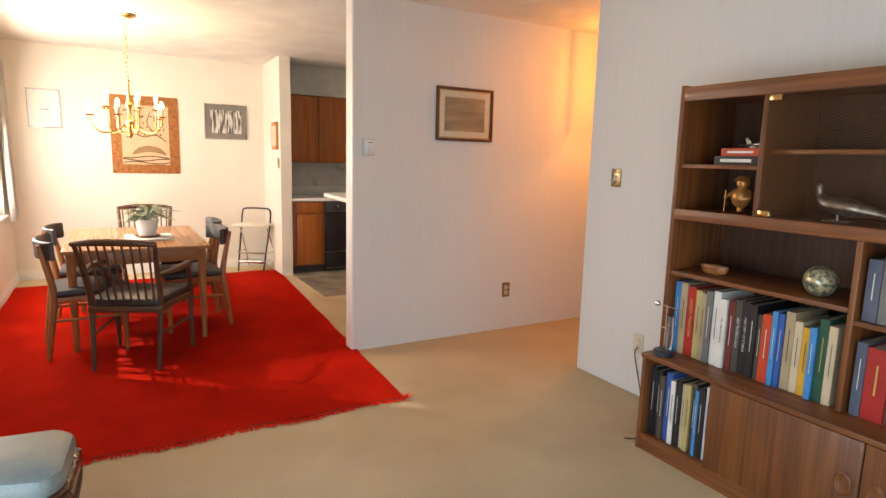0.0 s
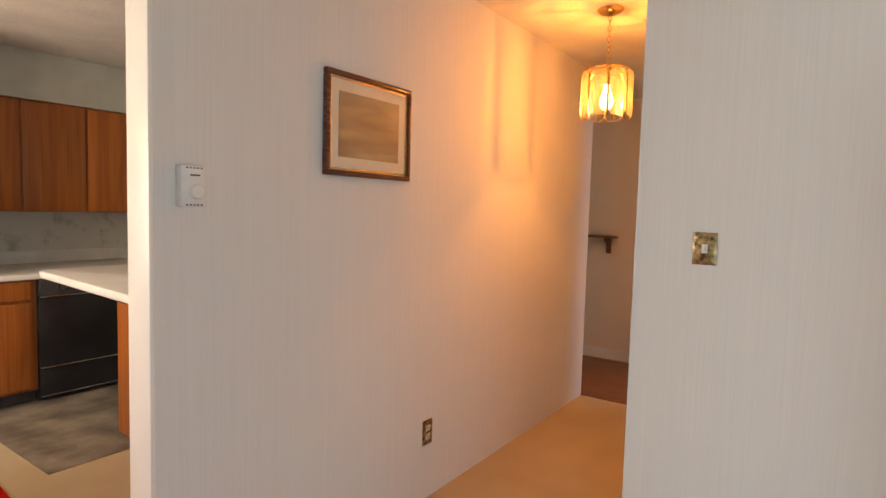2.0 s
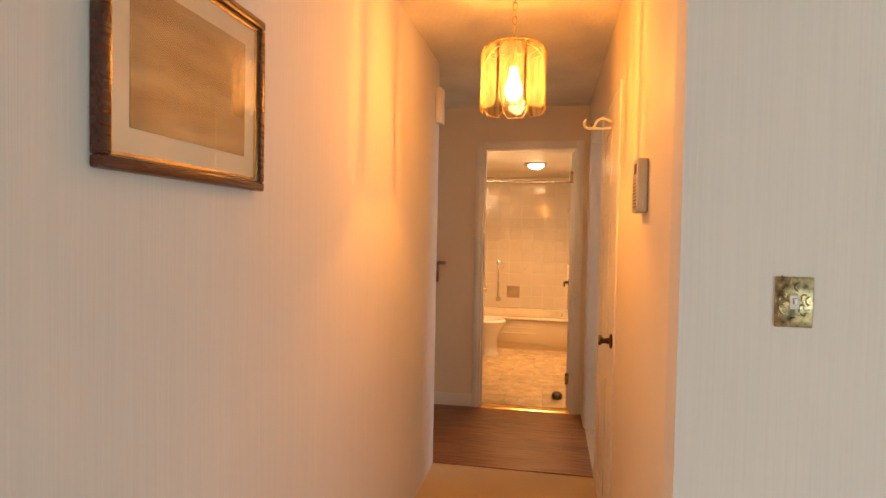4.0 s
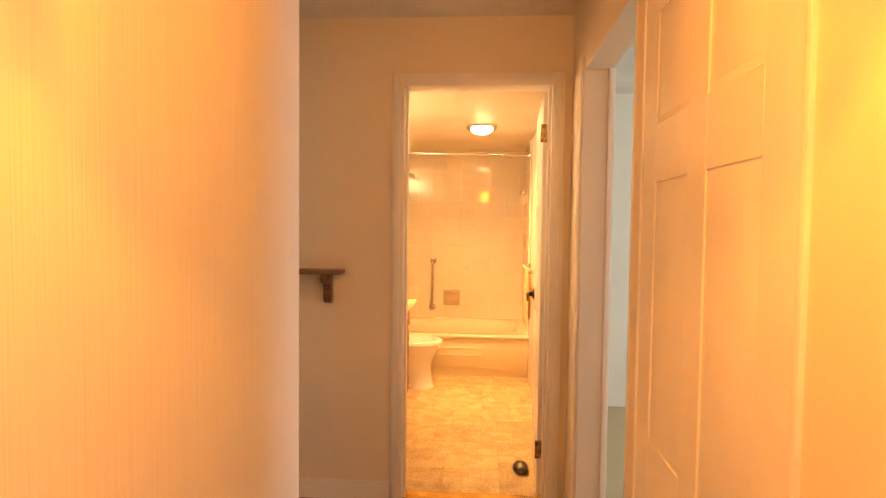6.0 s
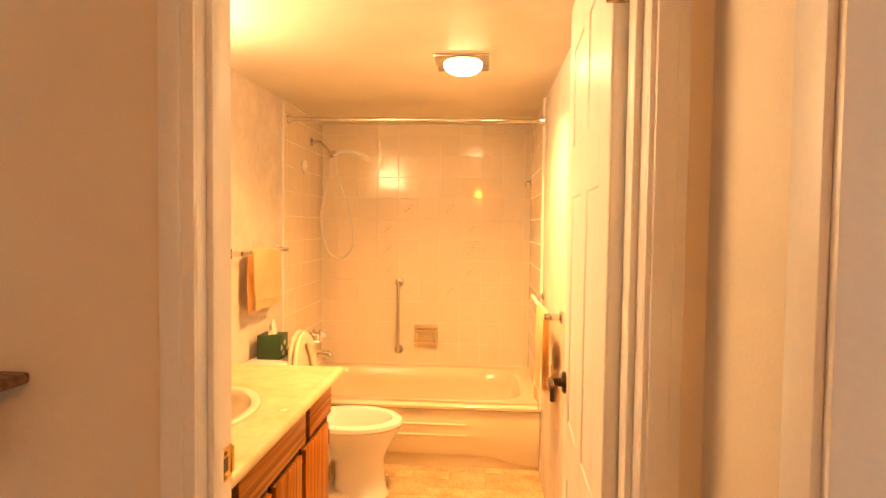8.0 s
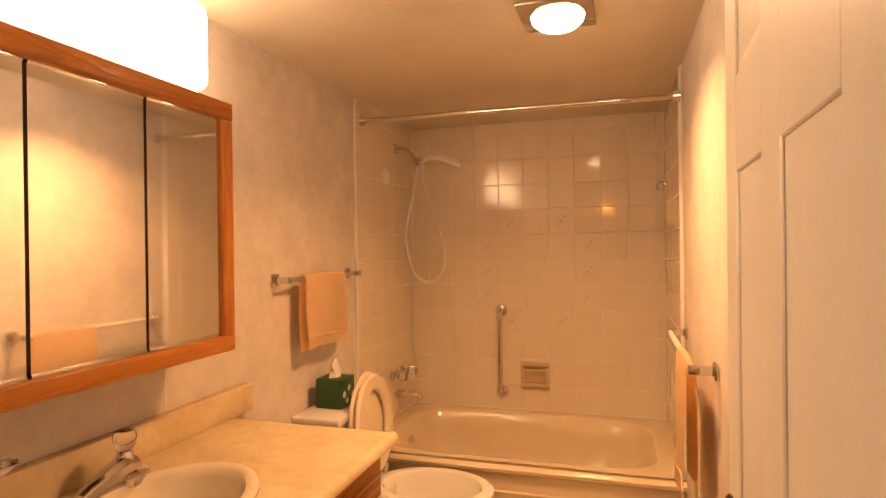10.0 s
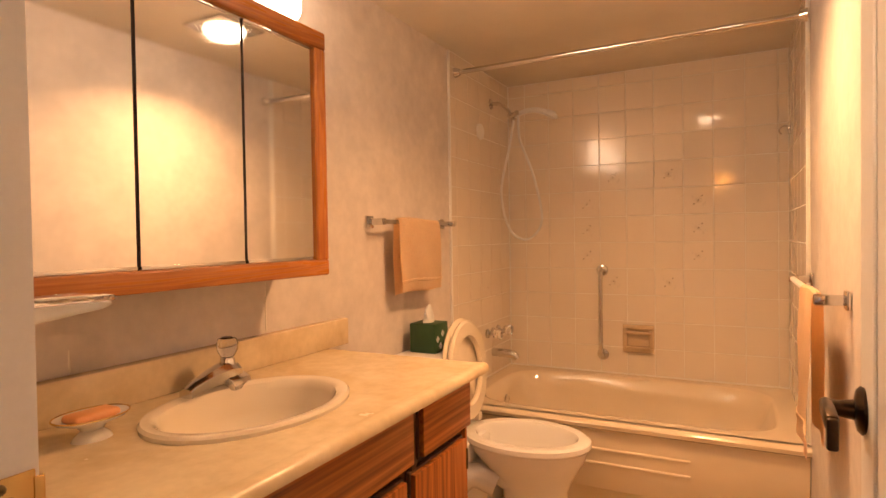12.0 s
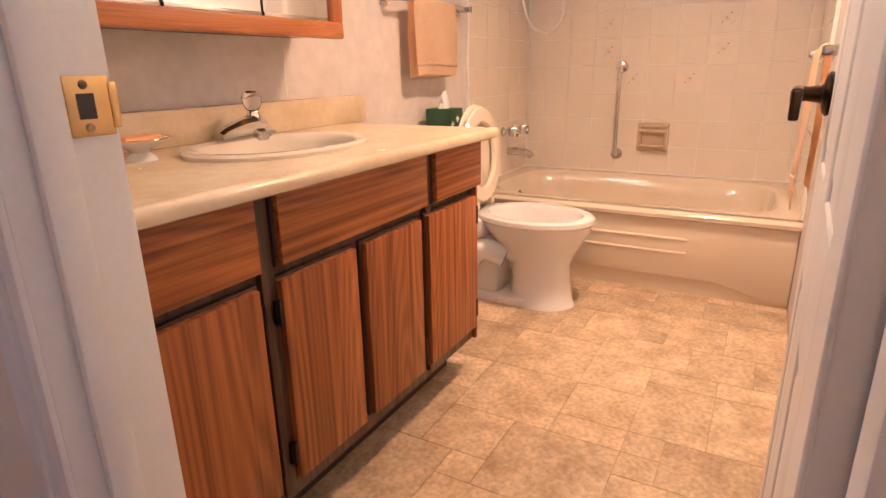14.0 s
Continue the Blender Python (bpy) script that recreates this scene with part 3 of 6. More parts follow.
# vanity
vanity = thing("bathroom_vanity", (6.42, 4.6, 0), "honey oak bathroom vanity with dark-edged drawers and doors", "vanity")
VY = 4.315
part("body", box(bm_new(), 5.806, 7.04, VY + 0.018, 4.88, 0.12, 0.66, 0.002), DARKOAK, vanity, "dark stained carcass")
part("front_rail", box(bm_new(), 5.806, 7.04, VY + 0.018, VY + 0.036, 0.66, 0.802, 0.002), DARKOAK, vanity)
part("toe_kick", box(bm_new(), 5.806, 7.01, 4.42, 4.88, 0.0, 0.12), BLACKMATT, vanity, "black recessed toe kick")
part("side_panel", box(bm_new(), 7.04, 7.054, VY + 0.005, 4.88, 0.12, 0.802, 0.002), OAK, vanity)
for x0, x1 in ((6.128, 6.160), (6.728, 6.752)):
    part("stile", box(bm_new(), x0, x1, VY + 0.003, VY + 0.018, 0.15, 0.802, 0.001), DARKOAK, vanity)


def front(x0, x1, z0, z1, name, material):
    """A slab front with a dark bevelled finger edge."""
    bm = bm_new()
    box(bm, x0, x1, VY - 0.012, VY + 0.008, z0, z1, 0.003)
    p = part(name, bm, material, vanity)
    e = bm_new()
    box(e, x0 - 0.006, x1 + 0.006, VY + 0.002, VY + 0.014, z0 - 0.006, z1 + 0.006, 0.003)
    part("dark_edge", e, DARKOAK, p, "dark bevelled edge")
    return p


for x0, x1 in ((5.81, 6.118), (6.172, 6.716), (6.764, 7.046)):
    front(x0, x1, 0.657, 0.796, "drawer_front", OAKX)
for x0, x1 in ((5.81, 6.108), (6.162, 6.396), (6.432, 6.680), (6.720, 7.012)):
    d = front(x0, x1, 0.178, 0.628, "door", OAK)
    hx = x0 - 0.008 if x0 in (6.162,) else x1 + 0.008
    for z in (0.22, 0.54):
        hb = bm_new()
        box(hb, hx - 0.007, hx + 0.007, VY - 0.006, VY + 0.004, z, z + 0.05, 0.002)
        rod(hb, (hx, VY - 0.009, z - 0.004), (hx, VY - 0.009, z + 0.054), 0.004)
        part("hinge", hb, BRONZE, d, "dark bronze hinge")

counter = thing("vanity_countertop", (6.42, 4.6, 0.788), "cream marbled laminate countertop with a rolled front edge", "countertop")
ring = oval(6.475, 4.58, 0.225, 0.165)
t = bmesh.new()
outer = [(5.804, 4.29), (7.090, 4.29), (7.090, 4.884), (5.804, 4.884)]
ov = [t.verts.new((*p, 0.83)) for p in outer]
iv = [t.verts.new((*p, 0.83)) for p in ring]
edges = [t.edges.new((ov[k], ov[(k + 1) % 4])) for k in range(4)] + [t.edges.new((iv[k], iv[(k + 1) % 40])) for k in range(40)]
bmesh.ops.triangle_fill(t, use_beauty=True, edges=edges)
top = bm_new()
join(top, t)
prism(top, [(4.30, 0.802), (4.270, 0.802), (4.263, 0.806), (4.261, 0.812), (4.262, 0.822), (4.267, 0.829), (4.276, 0.8325), (4.30, 0.8304)], "x", 5.804, 7.090)
box(top, 7.056, 7.090, 4.30, 4.884, 0.803, 0.8295, 0.002)
part("top", top, LAMINTOP, counter)
part("backsplash", box(bm_new(), 5.804, 7.20, 4.850, 4.884, 0.83, 0.923, 0.004), LAMINTOP, counter)

sink = thing("wash_basin", (6.47, 4.585, 0.68), "oval bone coloured drop-in basin", "basin")
prof = [(1.12, 0.828), (1.125, 0.838), (1.10, 0.844), (1.03, 0.845), (0.97, 0.838), (0.93, 0.82), (0.86, 0.775), (0.72, 0.725), (0.5, 0.700), (0.2, 0.692), (0.06, 0.690)]
part("bowl", loft(bm_new(), [[(6.47 + (x - 6.47) * k, 4.585 + (y - 4.585) * (k + 0.02 * (k > 1)), z) for x, y in ring] for k, z in prof], False, True), PORCELAIN, sink)
part("drain", lathe(bm_new(), [(0, 0), (0.022, 0), (0.022, 0.003), (0.012, 0.002), (0, 0.0015)], (6.47, 4.585, 0.6905)), CHROME, sink)
faucet = thing("basin_faucet", (6.49, 4.79, 0.83), "chrome basin faucet with a round clear acrylic knob", "faucet")
bm = bm_new()
prism(bm, [(6.445, 0.832), (6.535, 0.832), (6.53, 0.855), (6.51, 0.868), (6.47, 0.868), (6.45, 0.855)], "y", 4.755, 4.825, 0.004)
part("base", bm, CHROME, faucet)
bm = bm_new()
loft(bm, [[(6.49 + sx * w, y, z + sz * h) for sx, sz in ((-1, -1), (1, -1), (1, 0.4), (0.5, 1), (-0.5, 1), (-1, 0.4))] for y, z, w, h in
          ((4.81, 0.868, 0.026, 0.022), (4.77, 0.874, 0.027, 0.024), (4.72, 0.872, 0.022, 0.018), (4.66, 0.862, 0.018, 0.013), (4.635, 0.854, 0.017, 0.011))])
part("spout", bm, CHROME, faucet)
part("neck", lathe(bm_new(), [(0.02, 0.885), (0.018, 0.905), (0.012, 0.912), (0.0, 0.913)], (6.49, 4.785, 0)), CHROME, faucet)
part("knob", lathe(bm_new(), [(0, 0.912), (0.017, 0.912), (0.024, 0.925), (0.027, 0.945), (0.022, 0.957), (0, 0.957)], (6.49, 4.785, 0), 10), CLEAR, faucet, "faceted clear acrylic knob")
part("cap", lathe(bm_new(), [(0, 0.957), (0.015, 0.957), (0.013, 0.961), (0, 0.962)], (6.49, 4.785, 0)), BRONZE, faucet, "dark knob cap")
faucet.location, faucet.rotation_euler.z = (6.575, 4.765, 0.83), radians(-80)
dish = thing("soap_dish", (6.19, 4.71, 0.83), "white footed porcelain soap dish with a gold rim", "soap dish")
part("bowl", lathe(bm_new(), [(0, 0.830), (0.034, 0.830), (0.030, 0.838), (0.018, 0.848), (0.026, 0.858), (0.058, 0.870), (0.064, 0.876), (0.060, 0.876), (0.03, 0.866), (0, 0.862)], (6.19, 4.71, 0), 28, 1.1, 0.85), WHITEPORC, dish)
bm = bm_new()
sweep(bm, [(6.19 + 0.0693 * math.cos(a), 4.71 + 0.0535 * math.sin(a), 0.8765) for a in [k * math.pi / 6 for k in range(12)]], 0.0015, 6, True, 3)
part("gold_rim", bm, BRASS, dish)
single("soap_bar", box(bm_new(), 6.145, 6.235, 4.685, 4.735, 0.866, 0.884, 0.008, 3), mat("peach_soap", (0.82, 0.38, 0.16), 0.45), (6.19, 4.71, 0.866), "worn peach bar of soap in the dish", "soap")

# mirror cabinet
cab = thing("mirror_cabinet", (6.43, 4.78, 1.10), "three-door mirrored wall cabinet in an orange oak frame", "mirror cabinet")
MX0, MX1, MZ0, MZ1, MY = 5.945, 6.888, 1.10, 1.81, 4.683
part("body", box(bm_new(), MX0 + 0.01, MX1 - 0.01, MY + 0.03, 4.884, MZ0 + 0.01, MZ1 - 0.01), DARKOAK, cab)
for n_, b_ in (("top_rail", (MX0, MX1, MZ1 - 0.052, MZ1)), ("bottom_rail", (MX0, MX1, MZ0, MZ0 + 0.046))):
    part(n_, box(bm_new(), b_[0], b_[1], MY, MY + 0.035, b_[2], b_[3], 0.006, 3), OAKFRAME, cab)
for x0, x1 in ((MX0, MX0 + 0.05), (MX1 - 0.05, MX1)):
    part("stile", box(bm_new(), x0, x1, MY + 0.001, MY + 0.034, MZ0 + 0.044, MZ1 - 0.05, 0.006, 3), wood("oak_stile", (0.52, 0.20, 0.045), (0.36, 0.11, 0.02), 0.3, "z", 2.0), cab)
for x0, x1 in ((5.998, 6.281), (6.290, 6.570), (6.579, 6.835)):
    d = part("mirror_door", box(bm_new(), x0, x1, MY + 0.012, MY + 0.018, 1.150, 1.755), MIRROR, cab, "plain mirror door", smooth=False)
    for z in (1.146, 1.750):
        part("metal_strip", box(bm_new(), x0, x1, MY + 0.009, MY + 0.02, z, z + 0.009, 0.001), CHROME, d)
for x in (6.2855, 6.5745):
    part("gap", box(bm_new(), x - 0.004, x + 0.004, MY + 0.019, MY + 0.03, 1.146, 1.758), BLACKMATT, cab)
vl = thing("vanity_light", (6.43, 4.83, 1.88), "lit white diffuser light bar above the mirror", "wall light")
part("base", box(bm_new(), 5.96, 6.86, 4.86, 4.884, 1.87, 2.06, 0.004), CHROME, vl)
part("diffuser", box(bm_new(), 5.95, 6.85, 4.72, 4.86, 1.835, 2.085, 0.035, 4), TUBE, vl, "glowing white diffuser")
cl = thing("bath_ceiling_light", (7.345, 3.80, 2.14), "square metal ceiling light with a glowing lens", "ceiling light")
part("frame", box(bm_new(), 7.225, 7.465, 3.685, 3.92, 2.124, 2.139, 0.006), CHROME, cl, "brushed metal plate")
part("lens", lathe(bm_new(), [(0, 2.078), (0.035, 2.081), (0.062, 2.090), (0.080, 2.106), (0.086, 2.126), (0, 2.126)], (7.345, 3.80, 0), 28), PANEL, cl, "glowing glass lens")
# glass shelf at the west wall
gs = thing("glass_shelf", (5.81, 4.38, 1.09), "small glass shelf on a white bracket", "shelf")
part("glass", box(bm_new(), 5.802, 5.995, 4.33, 4.42, 1.130, 1.137, 0.001), CLEAR, gs)
part("bracket", prism(bm_new(), [(5.802, 1.102), (5.90, 1.110), (5.985, 1.120), (5.997, 1.125), (5.99, 1.1295), (5.802, 1.1295)], "y", 4.335, 4.415, 0.003), PLASTIC, gs, "white bracket")

# toilet
TX = 7.725
toilet = thing("toilet", (TX, 4.5, 0), "white toilet with the bone seat and lid raised", "toilet")
def egg(cy, a, b, z, n=36, front_long=1.0):
    return [(TX + a * math.cos(k * 2 * math.pi / n), cy + b * math.sin(k * 2 * math.pi / n) * (front_long if math.sin(k * 2 * math.pi / n) < 0 else 1.0), z) for k in range(n)]
part("pedestal", loft(bm_new(), [egg(4.325, 0.122, 0.150, 0.0), egg(4.325, 0.121, 0.149, 0.015), egg(4.328, 0.112, 0.140, 0.03), egg(4.33, 0.104, 0.130, 0.12), egg(4.335, 0.106, 0.134, 0.20), egg(4.345, 0.125, 0.165, 0.25), egg(4.355, 0.155, 0.205, 0.30), egg(4.365, 0.178, 0.24, 0.35), egg(4.37, 0.185, 0.25, 0.375)], True, False), WHITEPORC, toilet)
part("foot", prism(bm_new(), [(TX - 0.122, 4.36), (TX + 0.122, 4.36), (TX + 0.105, 4.70), (TX - 0.105, 4.70)], "z", 0.0, 0.045, 0.014), WHITEPORC, toilet)
part("rim", loft(bm_new(), [egg(4.37, 0.183, 0.25, 0.372), egg(4.37, 0.192, 0.262, 0.385), egg(4.37, 0.190, 0.26, 0.402), egg(4.37, 0.180, 0.248, 0.410), egg(4.37, 0.150, 0.212, 0.408), egg(4.37, 0.143, 0.204, 0.396), egg(4.37, 0.138, 0.196, 0.33), egg(4.39, 0.10, 0.14, 0.22), egg(4.40, 0.04, 0.05, 0.16)], False, True), WHITEPORC, toilet)
bm = bm_new()
sweep(bm, [(TX - 0.10, 4.46, 0.22), (TX - 0.115, 4.56, 0.25), (TX - 0.11, 4.64, 0.17), (TX - 0.10, 4.66, 0.06)], [0.045, 0.05, 0.05, 0.05], 14)
box(bm, TX - 0.15, TX + 0.15, 4.55, 4.80, 0.30, 0.385, 0.02)
box(bm, TX - 0.09, TX + 0.09, 4.50, 4.76, 0.0, 0.31, 0.03)
part("trapway", bm, WHITEPORC, toilet)
part("bolt_cap", lathe(bm_new(), [(0, 0.02), (0.014, 0.02), (0.012, 0.03), (0, 0.034)], (TX - 0.115, 4.48, 0.0), 12), WHITEPORC, toilet)
tank = part("tank", prism(bm_new(), [(TX - 0.20, 0.385), (TX + 0.20, 0.385), (TX + 0.225, 0.69), (TX - 0.225, 0.69)], "y", 4.68, 4.875, 0.015), WHITEPORC, toilet)
part("tank_lid", box(bm_new(), TX - 0.24, TX + 0.24, 4.665, 4.88, 0.69, 0.722, 0.010, 3), WHITEPORC, toilet)
bm = bm_new()
rod(bm, (TX - 0.17, 4.675, 0.64), (TX - 0.17, 4.655, 0.64), 0.012)
box(bm, TX - 0.18, TX - 0.10, 4.648, 4.658, 0.633, 0.647, 0.003)
part("flush_lever", bm, CHROME, tank, "chrome flush lever")


def upright(a, b, hole, y, thick, tilt, z0, zc):
    """A seat or lid standing up against the tank."""
    m = Matrix.Translation((TX, y, z0)) @ Matrix.Rotation(radians(tilt), 4, "X")
    bm = bm_new()
    n = 36
    def pts(k, yy):
        return [(a * k * math.cos(i * 2 * math.pi / n), yy, zc + b * k * math.sin(i * 2 * math.pi / n)) for i in range(n)]
    if hole:
        loft(bm, [pts(hole, -thick / 2), pts(hole + 0.04, -thick), pts(0.96, -thick), pts(1, -thick / 2), pts(0.98, 0), pts(hole, 0), pts(hole, -thick / 2)], False, False)
    else:
        loft(bm, [pts(0.0001, -thick), pts(0.95, -thick), pts(1, -thick / 2), pts(0.97, 0), pts(0.0001, 0)], False, False)
    bm.transform(m)
    return bm


part("lid", upright(0.185, 0.215, 0, 4.640, 0.016, -4, 0.42, 0.225), PORCELAIN, toilet, "bone plastic lid, raised")
part("seat", upright(0.182, 0.21, 0.66, 4.615, 0.02, -4, 0.42, 0.222), PORCELAIN, toilet, "bone plastic seat ring, raised")
for x in (TX - 0.08, TX + 0.08):
    part("seat_hinge", box(bm_new(), x - 0.02, x + 0.02, 4.60, 4.66, 0.408, 0.445, 0.008), PORCELAIN, toilet, "bone plastic hinge block")
tissue = thing("tissue_box", (TX - 0.05, 4.78, 0.722), "dark green tissue box with white flowers on the tank", "tissue box")
GREEN = mat("dark_green_card", (0.02, 0.07, 0.03), 0.5, second=(0.03, 0.10, 0.04))
part("box", box(bm_new(), TX - 0.11, TX + 0.01, 4.72, 4.84, 0.723, 0.845, 0.003), GREEN, tissue)
for x, z in ((-0.035, 0.78), (0.01, 0.80), (0.04, 0.765), (-0.01, 0.75)):
    bm = bm_new()
    for dx, dz in ((0.008, 0), (-0.008, 0), (0, 0.008), (0, -0.008)):
        lathe(bm, [(0, 0), (0.007, 0), (0.006, 0.0015), (0, 0.0015)], (TX - 0.05 + x + dx, 4.7205, z + dz), 10, m=Matrix.Rotation(math.pi / 2, 4, "X"))
    part("printed_flower", bm, WHITEPORC, tissue)
bm = bm_new()
loft(bm, [[(TX - 0.05 + r * math.cos(a) * (1 + 0.3 * math.sin(3 * a + z * 60)) + off, 4.78 + r * 0.6 * math.sin(a), z) for a in [k * math.pi / 8 for k in range(16)]] for r, z, off in ((0.035, 0.842, 0), (0.03, 0.868, 0.003), (0.022, 0.895, -0.004), (0.008, 0.918, 0.006))])
part("tissue", bm, mat("white_tissue", (0.8, 0.8, 0.8), 0.9), tissue, "crumpled white tissue")
roll = thing("toilet_roll", (7.15, 4.56, 0.60), "white toilet roll on the vanity side", "toilet roll")
bm = bm_new()
rod(bm, (7.115, 4.505, 0.60), (7.115, 4.615, 0.60), 0.052, sides=24)
part("roll", bm, mat("toilet_paper", (0.8, 0.79, 0.77), 0.95, bump=0.3), roll)
bm = bm_new()
rod(bm, (7.115, 4.49, 0.60), (7.115, 4.63, 0.60), 0.012)
box(bm, 7.050, 7.125, 4.622, 4.632, 0.585, 0.615, 0.003)
part("holder", bm, CHROME, roll, "chrome holder")

# bathtub
X0, X1, Y0, Y1, R = 8.025, 8.94, 3.36, 4.885, 0.40
tub = thing("bathtub", ((X0 + X1) / 2, 4.12, 0), "bone enamel alcove bathtub with a ribbed apron", "bathtub")
t = bmesh.new()
n = 48
def rr(a, b, z, cx=(X0 + X1) / 2 + 0.01, cy=(Y0 + Y1) / 2, p=5.0):
    return [(x, y, z) for x, y in oval(cx, cy, a, b, n, p)]
hw, hl = (X1 - X0) / 2, (Y1 - Y0) / 2
loft(t, [rr(hw - 0.085, hl - 0.09, R - 0.002), rr(hw - 0.095, hl - 0.10, R - 0.012), rr(hw - 0.115, hl - 0.13, R - 0.10), rr(hw - 0.14, hl - 0.20, R - 0.24), rr(hw - 0.19, hl - 0.27, R - 0.31, p=4)], False, True)
ov = [t.verts.new((x, y, R)) for x, y in ((X0 + 0.02, Y0), (X1, Y0), (X1, Y1), (X0 + 0.02, Y1))]
iv = [t.verts.new(p) for p in rr(hw - 0.075, hl - 0.08, R)]
ed = [t.edges.new((ov[k], ov[(k + 1) % 4])) for k in range(4)] + [t.edges.new((iv[k], iv[(k + 1) % n])) for k in range(n)]
bmesh.ops.triangle_fill(t, use_beauty=True, edges=ed)
lip = [t.verts.new(p) for p in rr(hw - 0.085, hl - 0.09, R - 0.002)]
for k in range(n):
    t.faces.new((iv[k], iv[(k + 1) % n], lip[(k + 1) % n], lip[k]))
bmesh.ops.remove_doubles(t, verts=t.verts[:], dist=1e-5)
part("basin", t, TUBENAMEL, tub)
part("front_rim", prism(bm_new(), [(X0 + 0.025, R), (X0 + 0.008, R - 0.006), (X0, R - 0.018), (X0 + 0.004, R - 0.034), (X0 + 0.018, R - 0.042), (X0 + 0.04, R - 0.042), (X0 + 0.04, R)], "y", Y0, Y1), TUBENAMEL, tub)
apron = part("apron", prism(bm_new(), [(X0 + 0.034, R - 0.03), (X0 + 0.062, 0.06), (X0 + 0.07, 0.0), (X0 + 0.09, 0.0), (X0 + 0.09, R - 0.03)], "y", Y0 + 0.001, Y1 - 0.001), TUBENAMEL, tub)
panel = prism(bm_new(), [(Y0 + 0.003, R - 0.035), (Y1 - 0.003, R - 0.035), (Y1 - 0.003, 0.09), (Y0 + 0.30, 0.085), (Y0 + 0.12, 0.035), (Y0 + 0.003, 0.03)], "x", 0.0, 0.03, 0.005)
panel.transform(Matrix(((1, 0, -0.085, X0 + 0.052), (0, 1, 0, 0), (0, 0, 1, 0), (0, 0, 0, 1))))
part("front_panel", panel, TUBENAMEL, apron)
for z in (0.205, 0.27):
    rib_x = X0 + 0.052 - 0.085 * z
    part("rib", prism(bm_new(), [(rib_x + 0.004, z - 0.008), (rib_x - 0.006, z - 0.005), (rib_x - 0.005, z + 0.003), (rib_x + 0.004, z + 0.009)], "y", Y0 + 0.42, Y1 - 0.10, 0.002), TUBENAMEL, apron)
part("overflow_plate", lathe(bm_new(), [(0, 0), (0.036, 0), (0.034, 0.006), (0.012, 0.010), (0, 0.011)], (8.52, 4.755, 0.29), 20, m=Matrix.Rotation(math.pi / 2, 4, "X")), CHROME, tub, "round chrome overflow plate")
part("drain", lathe(bm_new(), [(0, 0), (0.03, 0), (0.028, 0.004), (0, 0.003)], (8.50, 4.50, R - 0.309)), CHROME, tub)

def fixture_disc(bm, x, y, z, r, d):
    return lathe(bm, [(0, 0), (r, 0), (r * 0.95, d * 0.5), (r * 0.5, d), (0, d)], (x, y, z), 20, m=Matrix.Rotation(math.pi / 2, 4, "X"))
valve = thing("tub_faucet", (8.62, 4.87, 0.55), "chrome tub spout with two clear handles", "faucet")
for x in (8.54, 8.70):
    bm = fixture_disc(bm_new(), x, 4.874, 0.655, 0.028, 0.02)
    rod(bm, (x, 4.87, 0.655), (x, 4.82, 0.655), 0.009)
    hd = part("valve_stem", bm, CHROME, valve)
    bm = bm_new()
    rod(bm, (x, 4.83, 0.655), (x, 4.785, 0.655), 0.024, 0.028, 8)
    part("knob", bm, CLEAR, hd, "clear acrylic knob")
bm = fixture_disc(bm_new(), 8.62, 4.874, 0.655, 0.024, 0.02)
rod(bm, (8.62, 4.86, 0.655), (8.62, 4.83, 0.655), 0.016, sides=8)
part("diverter", bm, CHROME, valve)
bm = bm_new()
sweep(bm, [(8.62, 4.872, 0.535), (8.62, 4.80, 0.535), (8.62, 4.745, 0.528), (8.62, 4.725, 0.505)], [0.024, 0.024, 0.022, 0.017], 14)
part("spout", bm, CHROME, valve)
shower = thing("hand_shower", (8.64, 4.86, 1.98), "chrome shower arm with a white hand shower and hose", "shower")
bm = fixture_disc(bm_new(), 8.64, 4.874, 1.975, 0.03, 0.012)
sweep(bm, [(8.64, 4.87, 1.975), (8.64, 4.82, 1.97), (8.64, 4.775, 1.935), (8.64, 4.75, 1.90)], 0.0105, 12)
part("shower_arm", bm, CHROME, shower)
bm = bm_new()
rod(bm, (8.64, 4.76, 1.905), (8.64, 4.735, 1.865), 0.018)
rod(bm, (8.64, 4.75, 1.885), (8.60, 4.70, 1.90), 0.014)
part("bracket", bm, CHROME, shower)
bm = bm_new()
sweep(bm, [(8.64, 4.74, 1.885), (8.62, 4.66, 1.905), (8.60, 4.58, 1.90), (8.585, 4.51, 1.87)], [0.011, 0.013, 0.015, 0.018], 12)
lathe(bm, [(0, 0.02), (0.02, 0.018), (0.04, 0.0), (0.042, -0.012), (0.036, -0.018), (0, -0.019)], (8.58, 4.50, 1.868), 20, m=Matrix.Rotation(radians(25), 4, "X"))
part("handset", bm, PLASTIC, shower, "white plastic handset")
bm = bm_new()
sweep(bm, [(8.64, 4.735, 1.865), (8.60, 4.75, 1.70), (8.55, 4.78, 1.45), (8.58, 4.74, 1.24), (8.66, 4.66, 1.19), (8.72, 4.60, 1.30), (8.70, 4.64, 1.55), (8.65, 4.70, 1.75), (8.62, 4.70, 1.88)], 0.0075, 8)
part("hose", bm, PLASTIC, shower, "white flexible hose")
single("shower_wall_cap", fixture_disc(bm_new(), 8.47, 4.874, 1.79, 0.045, 0.02), PLASTIC, (8.47, 4.874, 1.745), "round white plastic cover on the tiled wall", "wall cover")
rodo = thing("shower_curtain_rod", (8.13, 4.12, 2.03), "chrome shower curtain rod across the alcove", "curtain rod")
bm = bm_new()
rod(bm, (8.17, 4.87, 2.04), (8.02, 3.375, 2.0), 0.0125, sides=16)
part("tube", bm, CHROME, rodo)
